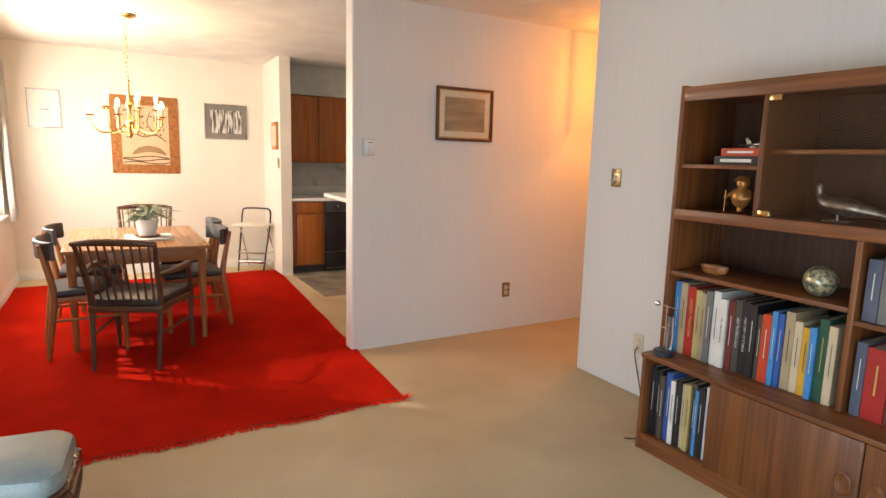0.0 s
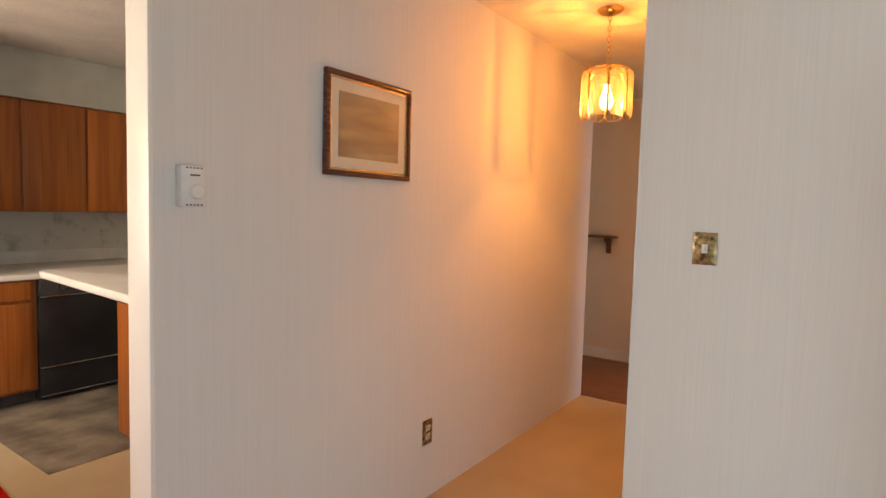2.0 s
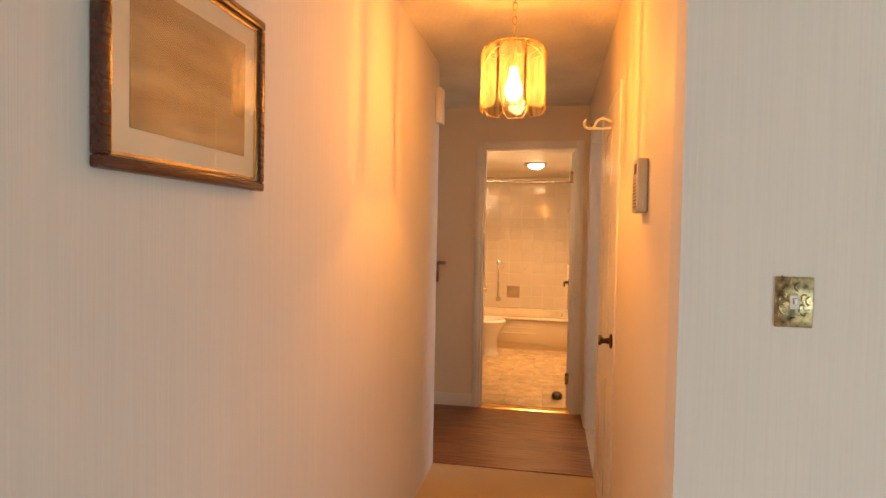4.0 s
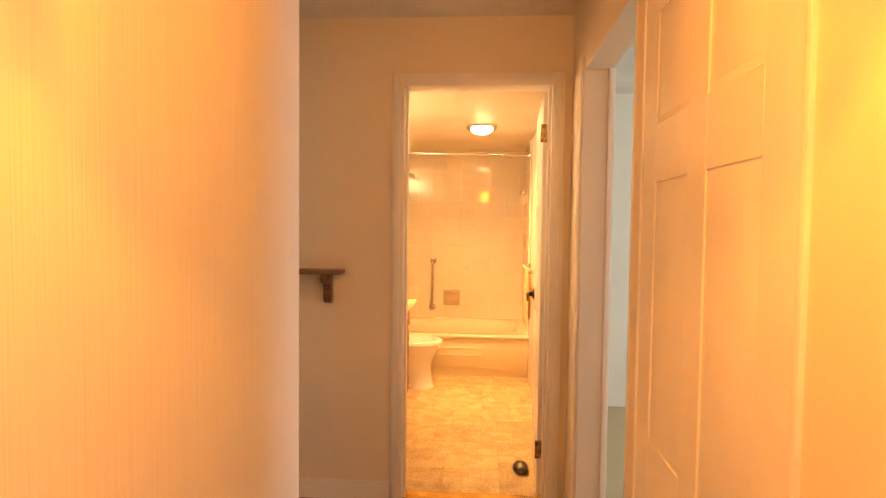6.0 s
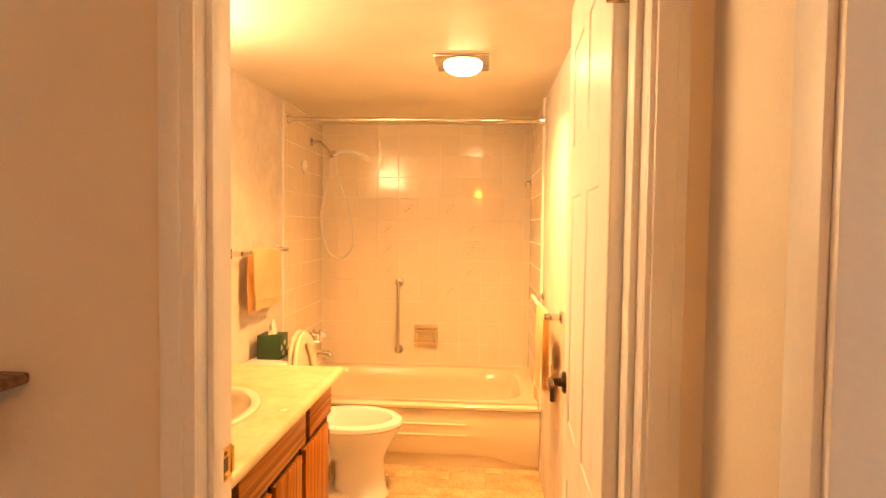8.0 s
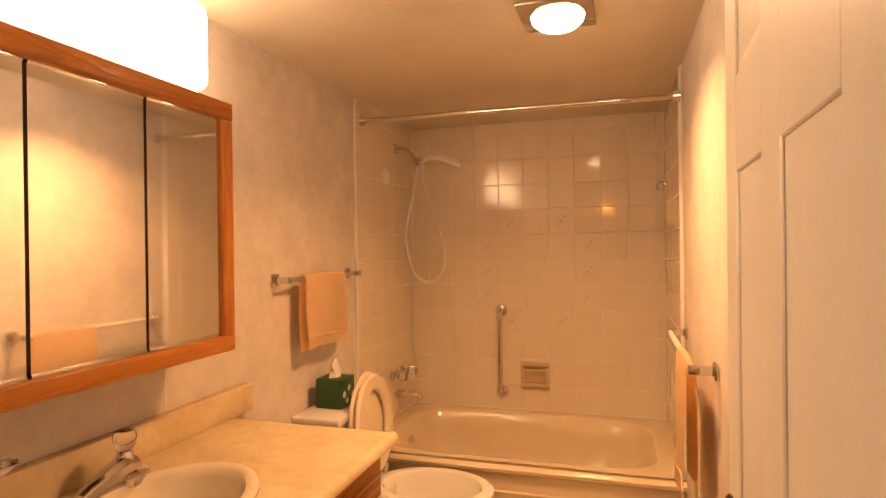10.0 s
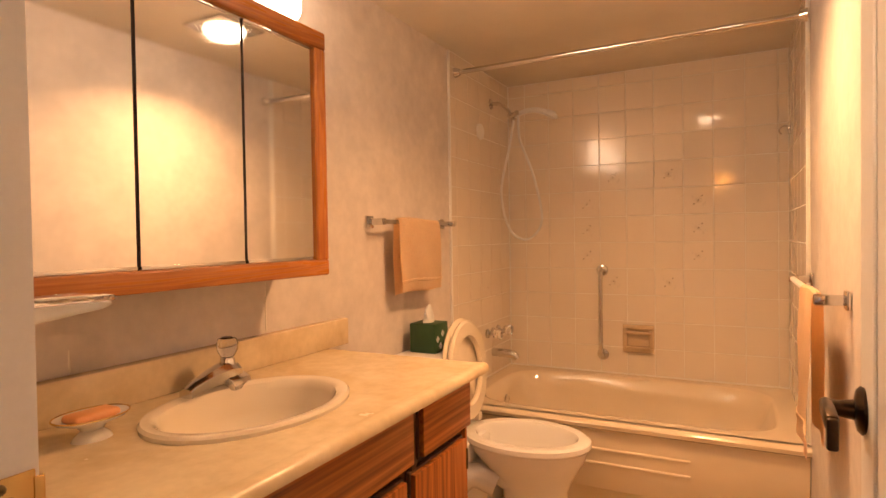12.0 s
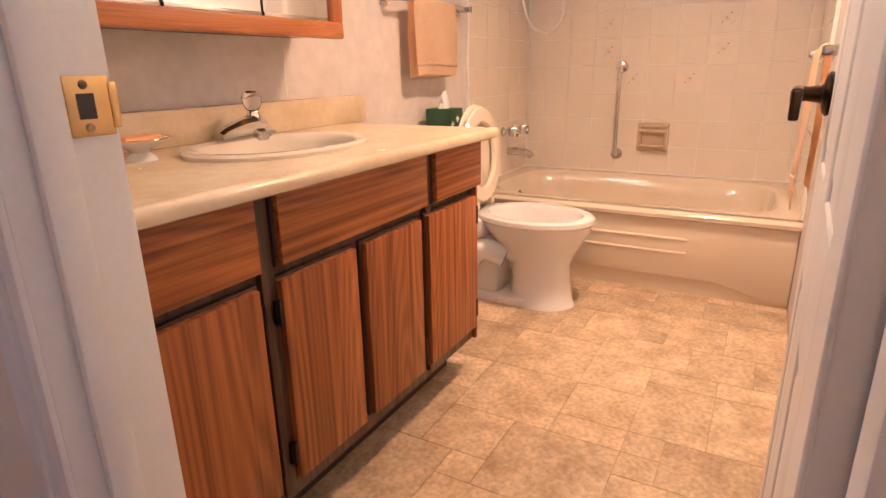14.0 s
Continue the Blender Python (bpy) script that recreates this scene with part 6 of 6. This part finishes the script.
    bm = bm_new()
    sweep(bm, [(CHX + q * c, CHY + q * s_, h) for q, h in ((0.02, 1.55), (rad * 0.35, 1.50), (rad * 0.7, 1.48), (rad * 0.95, 1.53), (rad, zz))], 0.0065, 8, sub=4)
    arm_ = part("arm", bm, BRASS, chan)
    part("drip_pan", lathe(bm_new(), [(0, zz), (0.02, zz), (0.036, zz + 0.012), (0.032, zz + 0.012), (0, zz + 0.006)], (CHX + rad * c, CHY + rad * s_, 0), 16), BRASS, arm_)
    part("candle", lathe(bm_new(), [(0, zz + 0.006), (0.011, zz + 0.006), (0.011, zz + 0.07), (0, zz + 0.07)], (CHX + rad * c, CHY + rad * s_, 0), 12), CANDLE, arm_)
    part("bulb", lathe(bm_new(), [(0, zz + 0.07), (0.009, zz + 0.072), (0.015, zz + 0.09), (0.010, zz + 0.115), (0, zz + 0.13)], (CHX + rad * c, CHY + rad * s_, 0), 12), BULB, arm_, "lit flame bulb")

TAPB = mat("orange_woven_border", (0.42, 0.17, 0.05), 0.9, second=(0.25, 0.10, 0.03), scale=30, fine=0.3, fine_scale=160)
TAPC = mat("cream_woven_ground", (0.62, 0.46, 0.30), 0.9, second=(0.56, 0.40, 0.25), scale=12, fine=0.2, fine_scale=180)
TAPD = mat("brown_woven_figure", (0.13, 0.07, 0.035), 0.9, fine=0.2)
tap = thing("wall_tapestry", (0.24, 7.79, 1.11), "woven wall tapestry of an animal inside an orange border", "tapestry")
part("border", box(bm_new(), -0.10, 0.56, 7.788, 7.7995, 1.105, 1.93, 0.002), TAPB, tap)
part("field", box(bm_new(), 0.0, 0.46, 7.784, 7.7885, 1.20, 1.83), TAPC, tap)
for k in range(3):
    bm = bm_new()
    sweep(bm, [(0.005 + j * 0.09, 7.7835, 1.22 + k * 0.03 + 0.012 * math.sin(j * 1.3 + k * 2)) for j in range(6)], 0.006, 6)
    part("woven_line", bm, TAPD, tap)
bm = bm_new()
sweep(bm, [(0.10, 7.7835, 1.31), (0.16, 7.7835, 1.35), (0.26, 7.7835, 1.37), (0.36, 7.7835, 1.35), (0.42, 7.7835, 1.31)], [0.008, 0.03, 0.036, 0.028, 0.008], 8)
bm.transform(Matrix.Translation((0, 7.7835, 0)) @ Matrix.Diagonal((1, 0.08, 1, 1)) @ Matrix.Translation((0, -7.7835, 0)))
part("woven_animal", bm, mat("ochre_woven_figure", (0.30, 0.19, 0.09), 0.9, fine=0.3), tap)
bm = bm_new()
sweep(bm, [(0.43, 7.7835, 1.45), (0.33, 7.7835, 1.52), (0.20, 7.7835, 1.50), (0.06, 7.7835, 1.58)], 0.006, 6)
sweep(bm, [(0.33, 7.7835, 1.52), (0.25, 7.7835, 1.64), (0.28, 7.7835, 1.76)], 0.005, 6)
part("woven_branch", bm, TAPD, tap)
for k in range(30):
    x_, z_, a = random.uniform(0.03, 0.43), random.uniform(1.46, 1.80), random.uniform(0, 3.1)
    bm = lathe(bm_new(), [(0, 0), (0.016, 0), (0.016, 0.001), (0, 0.001)], (0, 0, 0), 8, 1, 0.4)
    bm.transform(Matrix.Translation((x_, 7.7837, z_)) @ Matrix.Rotation(a, 4, "Y") @ Matrix.Rotation(math.pi / 2, 4, "X"))
    part("woven_leaf", bm, TAPD, tap)
BIRCH = mat("grey_forest_print", (0.55, 0.54, 0.50), 0.35, second=(0.06, 0.06, 0.055), scale=9, stretch=(5, 1, 0.7), fine=0.3, fine_scale=30, lo=0.45, hi=0.56)
GREYCARD = mat("dark_grey_mount", (0.20, 0.19, 0.165), 0.8)
picture("forest_picture", 0.83, 1.30, 1.505, 1.90, 7.80, 0.012, "grey forest print with a dark mount in a silver frame", SILVER, GREYCARD, BIRCH, 0.055)
picture("small_ink_picture", -0.81, -0.53, 1.555, 1.935, 7.80, 0.010, "pale ink drawing in a thin silver frame", SILVER, WHITEPAPER, mat("faint_ink_drawing", (0.76, 0.73, 0.68), 0.6, second=(0.72, 0.70, 0.64), scale=9), 0.045)
single("ink_mark", prism(bm_new(), [(-0.70, 1.745), (-0.67, 1.735), (-0.64, 1.74), (-0.62, 1.732), (-0.66, 1.728), (-0.70, 1.735)], "y", 7.786, 7.7872), DARKINK, (-0.66, 7.787, 1.728), "small dark ink figure on the pale drawing", "drawing")
op = thing("side_picture", (1.49, 7.2, 1.40), "narrow picture in a light oak frame on the wall end", "picture")
part("frame", box(bm_new(), 1.470, 1.4895, 7.10, 7.34, 1.40, 1.70, 0.004), OAKFRAME, op)
part("print", box(bm_new(), 1.4680, 1.471, 7.14, 7.30, 1.44, 1.66), CREAMCARD, op)
single("wall_switch", box(bm_new(), 1.483, 1.4895, 7.07, 7.14, 1.20, 1.31, 0.002), OLDBRASS, (1.487, 7.10, 1.20), "small brass switch plate by the kitchen opening", "light switch")

# dining window with blind and curtain
win = thing("window_dining", (-1.05, 6.2, 0.72), "wide white window with a lowered slatted blind", "window", kind="structure")
for b_ in ((5.1, 7.3, 0.72, 0.765), (5.1, 7.3, 2.06, 2.1), (5.1, 5.14, 0.765, 2.06), (7.26, 7.3, 0.765, 2.06), (6.18, 6.22, 0.765, 2.06)):
    part("window_frame", box(bm_new(), -1.085, -1.04, b_[0], b_[1], b_[2], b_[3], 0.003), WHITE, win)
part("window_sill", box(bm_new(), -1.03, -0.97, 5.06, 7.34, 0.70, 0.722, 0.004), WHITE, win)
# blind added out of view: leaves only a low gap for the sun
blind = thing("window_blind", (-1.02, 6.2, 0.9), "added white slatted blind, out of view, that narrows the sun through the dining window", "blind")
for k in range(26):
    bm = box(bm_new(), -0.025, 0.025, 5.11, 7.29, -0.0012, 0.0012)
    bm.transform(Matrix.Translation((-1.015, 0, 0.915 + k * 0.0445)) @ Matrix.Rotation(radians(62), 4, "Y"))
    part("slat", bm, WHITE, blind)
cur = bm_new()
rows_ = []
for i in range(25):
    u = i / 24
    rows_.append([cur.verts.new((-0.955 + 0.025 * math.sin(u * 30) + 0.03 * (0.5 - zz), 7.30 + 0.36 * u * (0.75 + 0.25 * zz), 0.66 + 1.50 * zz)) for zz in [j / 8 for j in range(9)]])
for a, b in zip(rows_, rows_[1:]):
    for k in range(8):
        cur.faces.new((a[k], a[k + 1], b[k + 1], b[k]))
bmesh.ops.solidify(cur, geom=cur.faces[:], thickness=0.002)
single("window_curtain", cur, mat("white_sheer_cloth", (0.8, 0.78, 0.74), 0.9), (-0.95, 7.45, 0.66), "white sheer curtain gathered beside the window", "curtain")
for nm, x0, x1, y, z0, z1 in (("window_living", -0.9, 2.0, -2.66, 0.2, 2.2), ("window_bedroom", 3.9, 6.1, -1.05, 0.8, 2.0)):
    w_ = thing(nm, ((x0 + x1) / 2, y, z0), "wide white-framed window in daylight", "window", kind="structure")
    for b_ in ((x0, x1, z0, z0 + 0.05), (x0, x1, z1 - 0.05, z1), (x0, x0 + 0.05, z0 + 0.05, z1 - 0.05), (x1 - 0.05, x1, z0 + 0.05, z1 - 0.05), ((x0 + x1) / 2 - 0.025, (x0 + x1) / 2 + 0.025, z0 + 0.05, z1 - 0.05)):
        part("window_frame", box(bm_new(), b_[0], b_[1], y - 0.02, y + 0.02, b_[2], b_[3], 0.003), WHITE, w_)
structure("ground", box(bm_new(), -600, 600, -600, 600, -3.2, -3.0), mat("distant_ground", (0.10, 0.12, 0.07), 0.95, second=(0.16, 0.15, 0.12), scale=0.05), "distant ground below the windows", "ground")

# upholstered chair beside the rug
occ = thing("occasional_chair", (-0.5, 2.85, 0), "blue-grey upholstered chair with a carved cabriole leg", "chair")
MAHOG = wood("dark_mahogany", (0.09, 0.03, 0.015), (0.04, 0.014, 0.008), 0.25, "z", 2.0)
SEATBLUE = mat("blue_grey_satin", (0.20, 0.25, 0.26), 0.45, second=(0.26, 0.30, 0.29), scale=10, fine=0.1, fine_scale=150)
part("seat", prism(bm_new(), [(-0.75, 2.62), (-0.34, 2.50), (-0.29, 2.56), (-0.27, 2.80), (-0.32, 2.87), (-0.75, 2.92)], "z", 0.34, 0.42, 0.03), SEATBLUE, occ)
part("seat_rail", prism(bm_new(), [(-0.75, 2.60), (-0.33, 2.49), (-0.28, 2.55), (-0.26, 2.81), (-0.32, 2.88), (-0.75, 2.93)], "z", 0.30, 0.355, 0.008), MAHOG, occ, "dark moulded seat rail")
for x, y in ((-0.31, 2.55), (-0.31, 2.82), (-0.78, 2.64), (-0.78, 2.90)):
    bm = bm_new()
    sweep(bm, [(x, y, 0.34), (x + 0.02, y + 0.005, 0.26), (x + 0.008, y, 0.12), (x + 0.018, y + 0.004, 0.03), (x + 0.035, y + 0.008, 0.012)], [0.030, 0.028, 0.014, 0.013, 0.020], 10)
    part("leg", bm, MAHOG, occ)
part("backrest", prism(bm_new(), [(-0.80, 2.64), (-0.77, 2.64), (-0.77, 2.90), (-0.80, 2.90)], "z", 0.37, 0.85, 0.01), SEATBLUE, occ)

# ---- kitchen ----
WHITETOP = mat("white_laminate_top", (0.74, 0.73, 0.70), 0.3)
SOFFIT = mat("grey_green_soffit_paint", (0.50, 0.52, 0.48), 0.7)
structure("soffit_kitchen", box(bm_new(), 1.615, 4.41, 7.42, 7.795, 2.04, 2.375), SOFFIT, "grey green painted soffit over the wall cabinets", "trim")
SPLASH = mat("floral_backsplash_tile", (0.58, 0.57, 0.52), 0.3, second=(0.38, 0.40, 0.32), scale=12, lo=0.55, hi=0.7)
structure("trim_backsplash", box(bm_new(), 1.615, 4.41, 7.788, 7.797, 0.87, 1.26), SPLASH, "pale floral backsplash", "trim")
for k in range(5):
    x0 = 1.63 + k * 0.42
    c_ = thing("wall_cabinet", (x0 + 0.21, 7.6, 1.262), "brown oak kitchen wall cabinet", "cabinet", group="kitchen wall cabinets")
    part("body", box(bm_new(), x0, x0 + 0.418, 7.445, 7.787, 1.262, 2.038, 0.002), KITWOOD, c_)
    part("door", box(bm_new(), x0 + 0.006, x0 + 0.412, 7.425, 7.444, 1.27, 2.025, 0.005), KITWOOD, c_)
bc = thing("base_cabinet", (1.84, 7.4, 0), "brown oak kitchen base cabinet with a drawer", "cabinet")
part("body", box(bm_new(), 1.62, 2.0, 7.085, 7.787, 0.09, 0.83, 0.002), KITWOOD, bc)
part("toe_kick", box(bm_new(), 1.62, 2.0, 7.13, 7.78, 0.005, 0.09), BLACKMATT, bc)
part("drawer_front", box(bm_new(), 1.67, 1.965, 7.066, 7.084, 0.70, 0.815, 0.004), KITWOOD, bc)
part("door", box(bm_new(), 1.67, 1.965, 7.066, 7.084, 0.11, 0.675, 0.004), KITWOOD, bc)
dw = thing("dishwasher", (2.3, 7.4, 0), "black front dishwasher with chrome strips", "dishwasher")
part("body", box(bm_new(), 2.003, 2.60, 7.095, 7.787, 0.01, 0.83, 0.002), BLACK, dw)
part("door", box(bm_new(), 2.008, 2.595, 7.062, 7.094, 0.24, 0.70, 0.004), BLACK, dw)
part("control_panel", box(bm_new(), 2.008, 2.595, 7.055, 7.094, 0.715, 0.825, 0.005), BLACKMATT, dw)
part("kick_panel", box(bm_new(), 2.008, 2.595, 7.068, 7.094, 0.05, 0.225, 0.003), BLACK, dw)
for z in (0.706, 0.232, 0.04):
    part("chrome_strip", box(bm_new(), 2.008, 2.595, 7.052, 7.066, z, z + 0.008, 0.002), CHROME, dw)
part("dial", lathe(bm_new(), [(0, 0), (0.022, 0), (0.018, 0.014), (0, 0.015)], (2.14, 7.055, 0.77), 16, 1.5, 1, Matrix.Rotation(math.pi / 2, 4, "X")), CHROME, dw)
single("base_cabinet_run", box(bm_new(), 2.605, 4.41, 7.085, 7.787, 0.01, 0.83, 0.003), KITWOOD, (3.5, 7.4, 0.01), "brown oak kitchen base cabinet run", "cabinet")
ct = thing("kitchen_countertop", (3.0, 7.4, 0.83), "white laminate kitchen countertop with a low upstand", "countertop")
part("top", box(bm_new(), 1.615, 4.41, 7.045, 7.787, 0.831, 0.868, 0.006), WHITETOP, ct)
part("upstand", box(bm_new(), 1.615, 4.41, 7.765, 7.786, 0.868, 0.96, 0.004), WHITETOP, ct)
bar = thing("breakfast_bar", (1.95, 5.3, 0), "oak breakfast bar with a white top", "breakfast bar")
part("top", prism(bm_new(), [(1.55, 4.42), (2.45, 4.42), (2.45, 6.22), (1.74, 6.22), (1.69, 6.18)], "z", 0.945, 0.985, 0.008), WHITETOP, bar, "white laminate top")
part("back_panel", box(bm_new(), 2.08, 2.10, 4.42, 6.18, 0.005, 0.944, 0.002), KITWOOD, bar)
part("end_panel", box(bm_new(), 2.10, 2.42, 6.16, 6.18, 0.005, 0.944, 0.002), KITWOOD, bar)
for y in (5.0, 5.95):
    part("bracket", prism(bm_new(), [(2.079, 0.944), (1.84, 0.944), (1.84, 0.92), (1.92, 0.90), (1.95, 0.83), (2.0, 0.80), (2.079, 0.79)], "y", y - 0.015, y + 0.015, 0.003), KITWOOD, bar)

# ---- bedroom glimpse ----
bp = thing("wall_mirror", (7.34, 2.445, 0.02), "tall narrow frameless mirror on the bedroom wall", "mirror")
part("glass", box(bm_new(), 7.341, 7.346, 2.366, 2.53, 0.02, 1.86), MIRROR, bp, "silvered glass", smooth=False)
part("backing", box(bm_new(), 7.3455, 7.3498, 2.370, 2.526, 0.024, 1.856), BLACKMATT, bp, "dark backing board")
for z in (0.018, 1.84):
    part("clip", box(bm_new(), 7.336, 7.3495, 2.44, 2.46, z, z + 0.022, 0.002), CHROME, bp, "chrome clip")
cd = thing("door_bedroom_closet", (2.62, 1.2, 0.01), "white flush bedroom closet door, closed", "door", kind="structure")
part("leaf", box(bm_new(), 2.602, 2.635, 0.82, 1.58, 0.012, 2.03, 0.003), WHITE, cd)
part("knob", lathe(bm_new(), [(0, 0), (0.024, 0), (0.012, 0.012), (0.014, 0.03), (0.026, 0.045), (0.02, 0.06), (0, 0.062)], (2.635, 0.89, 0.96), 16, m=Matrix.Rotation(math.pi / 2, 4, "Y")), BRONZE, cd, "dark bronze knob")
bs = thing("light_switch", (2.602, 0.66, 1.16), "ivory switch plate on the bedroom wall", "light switch")
part("plate", box(bm_new(), 2.6005, 2.607, 0.622, 0.698, 1.10, 1.22, 0.002), IVORY, bs)
part("toggle", box(bm_new(), 2.606, 2.618, 0.655, 0.665, 1.15, 1.172, 0.002), PLASTIC, bs)
hb_ = thing("headboard", (2.64, 0.33, 0), "dark brown wooden headboard against the bedroom wall", "headboard")
part("post", box(bm_new(), 2.606, 2.666, 0.545, 0.605, 0.001, 0.80, 0.008), DARKOAK, hb_)
part("post", box(bm_new(), 2.606, 2.666, -0.55, -0.49, 0.001, 0.80, 0.008), DARKOAK, hb_)
part("board", box(bm_new(), 2.622, 2.650, -0.49, 0.545, 0.25, 0.74, 0.005), DARKOAK, hb_)
outlet("wall_outlet", 9.12, 1.42, 0.42, "y", -1, "ivory double socket on the bedroom wall")

# ---- pieces of floors and walls ----
# wall tiles of the tub alcove
P = 0.1505
def tile_mesh(name, w, h, d=0.0032, bev=0.004):
    bm = bm_new()
    lo = [(-w / 2, -h / 2), (w / 2, -h / 2), (w / 2, h / 2), (-w / 2, h / 2)]
    a = [bm.verts.new((0, p, q)) for p, q in lo]
    b = [bm.verts.new((d - 0.002, p, q)) for p, q in lo]
    c = [bm.verts.new((d, p - math.copysign(bev, p), q - math.copysign(bev, q))) for p, q in lo]
    for u, v in ((a, b), (b, c)):
        for k in range(4):
            bm.faces.new((u[k], u[(k + 1) % 4], v[(k + 1) % 4], v[k]))
    bm.faces.new(c)
    me = bpy.data.meshes.new(name)
    bm.normal_update()
    bm.to_mesh(me)
    bm.free()
    me.materials.append(TILEWHITE)
    return me


grout_e = structure("wall_tile_back", box(bm_new(), 8.934, 8.9395, 3.36, 4.885, 0.40, HB), TILEGROUT, "glazed cream wall tiles with small flower motifs", "wall")
grout_n = structure("wall_tile_north", box(bm_new(), 8.10, 8.934, 4.879, 4.8845, 0.40, HB), TILEGROUT, "glazed cream wall tiles", "wall")
grout_s = structure("wall_tile_south", box(bm_new(), 8.06, 8.934, 3.3605, 3.366, 0.40, HB), TILEGROUT, "glazed cream wall tiles", "wall")
MOTIF = mat("pale_flower_glaze", (0.80, 0.74, 0.66), 0.12, second=(0.72, 0.64, 0.54), scale=40)
MOTIFD = mat("brown_flower_centre", (0.32, 0.22, 0.12), 0.2)
tile_meshes = {}


def wall_tile(parent, place, w, h, turn):
    """One glazed tile, set a hair out of true."""
    key = (round(w, 3), round(h, 3))
    if key not in tile_meshes:
        tile_meshes[key] = tile_mesh("tile", w - 0.0042, h - 0.0042, d=0.0026, bev=0.0012)
    tl = new("tile", tile_meshes[key])
    tl.parent = parent
    tl.location = place
    tl.rotation_euler = (0, random.uniform(-0.003, 0.003), turn + random.uniform(-0.003, 0.003))


def motif(parent, m):
    """A small flower with a leaf spray, in the plane of y and z, facing -x."""
    bm = bm_new()
    for g in range(5):
        aa = g * 2 * math.pi / 5 + 0.4
        t_ = lathe(bm_new(), [(0, 0), (0.010, 0), (0.008, 0.0012), (0, 0.0016)], (0, 0, 0), 8, 1.0, 0.7)
        t_.transform(Matrix.Rotation(aa, 4, "X") @ Matrix.Translation((0, 0.012, 0)) @ Matrix.Rotation(-math.pi / 2, 4, "Y"))
        join(bm, t_)
    for dy, dz in ((0.030, 0.018), (-0.024, -0.030), (-0.034, -0.018)):
        lathe(bm, [(0, 0), (0.007, 0), (0.005, 0.001), (0, 0.0012)], (0, dy, dz), 8, 1.5, 0.7, Matrix.Rotation(-math.pi / 2, 4, "Y"))
    bm.transform(m)
    f = part("flower_motif", bm, MOTIF, parent)
    for dy, dz in ((0, 0), (0.022, -0.020), (-0.018, 0.024)):
        c_ = lathe(bm_new(), [(0, 0), (0.0036, 0), (0.003, 0.0018), (0, 0.002)], (0, dy, dz), 8, m=Matrix.Rotation(-math.pi / 2, 4, "Y"))
        c_.transform(m)
        part("flower_centre", c_, MOTIFD, f)


# rows run down from a cut row under the ceiling; the back wall has a cut column at each end
row_list = [(2.064, 2.137)] + [(2.064 - P * (j + 1), 2.064 - P * j) for j in range(11)]
col_list = [(4.768, 4.874)] + [(4.768 - P * (i + 1), 4.768 - P * i) for i in range(9)] + [(3.368, 4.768 - P * 9)]
MOTIF_CELLS = {(4, 4), (6, 4), (3, 5), (7, 5), (3, 6), (7, 6), (3, 7), (7, 7), (4, 8), (6, 8)}
for j, (z0, z1) in enumerate(row_list):
    for i, (y0, y1) in enumerate(col_list):
        wall_tile(grout_e, (8.934, (y0 + y1) / 2, (z0 + z1) / 2), y1 - y0, z1 - z0, math.pi)
        if (i, j) in MOTIF_CELLS:
            motif(grout_e, Matrix.Translation((8.9315, (y0 + y1) / 2, (z0 + z1) / 2)))
    for g, y_, sgn in ((grout_n, 4.879, 1), (grout_s, 3.366, -1)):
        for i in range(6):
            x1 = 8.926 - i * P
            x0 = max(x1 - P, 8.105 if sgn > 0 else 8.085)
            wall_tile(g, ((x0 + x1) / 2, y_, (z0 + z1) / 2), x1 - x0, z1 - z0, -sgn * math.pi / 2)
for i, j in ((2, 4), (3, 6), (2, 8)):
    motif(grout_n, Matrix.Translation((8.926 - (i + 0.5) * P, 4.8765, 2.064 - P * (j - 0.5))) @ Matrix.Rotation(math.pi / 2, 4, "Z") @ Matrix.Rotation(math.pi, 4, "Z"))
for g, y_ in (("trim_tile_edge_north", 4.872), ("trim_tile_edge_south", 3.360)):
    structure(g, box(bm_new(), 8.075 if "south" in g else 8.095, 8.087 if "south" in g else 8.107, y_, y_ + 0.013, 0.40 if "south" in g else 0.0, HB - 0.002, 0.003), WHITE, "white vertical tile edge strip", "trim")

# vinyl floor pieces of three sizes
def slab(w, d):
    bm = box(bm_new(), -w / 2, w / 2, -d / 2, d / 2, 0, 0.0032)
    me = mesh_of("tile", bm, VINYL, False)
    return me


slabs = {}
U = 0.102
gx, gy = 23, 15
used = set()
for j in range(gy):
    for i in range(gx):
        if (i, j) in used:
            continue
        opts = [(2, 2), (3, 2), (2, 3), (3, 3), (1, 2), (2, 1), (1, 1), (2, 2)]
        random.shuffle(opts)
        for w, d in opts + [(1, 1)]:
            cells = {(i + a, j + b) for a in range(w) for b in range(d)}
            if cells & used or i + w > gx or j + d > gy:
                continue
            break
        used |= cells
        if (w, d) not in slabs:
            slabs[(w, d)] = slab(w * U - 0.0018, d * U - 0.0018)
        x, y = 5.785 + (i + w / 2) * U, 3.362 + (j + d / 2) * U
        tl = new("tile", slabs[(w, d)])
        tl.parent = floor_bath
        tl.location = (x, y, 0.003)
# laminate boards of the passage
for i in range(7):
    x0 = 4.525 + i * 0.167
    y0 = 3.36 - (0.4 * ((i * 7) % 3))
    while y0 < 5.165:
        a, b = max(y0, 3.36), min(y0 + 1.2, 5.165)
        if b - a > 0.02:
            part("plank", box(bm_new(), x0 + 0.0008, min(x0 + 0.166, 5.684), a + 0.0008, b - 0.0008, 0.0005, 0.0062), LAMINATE, floor_passage, smooth=False)
        y0 += 1.2
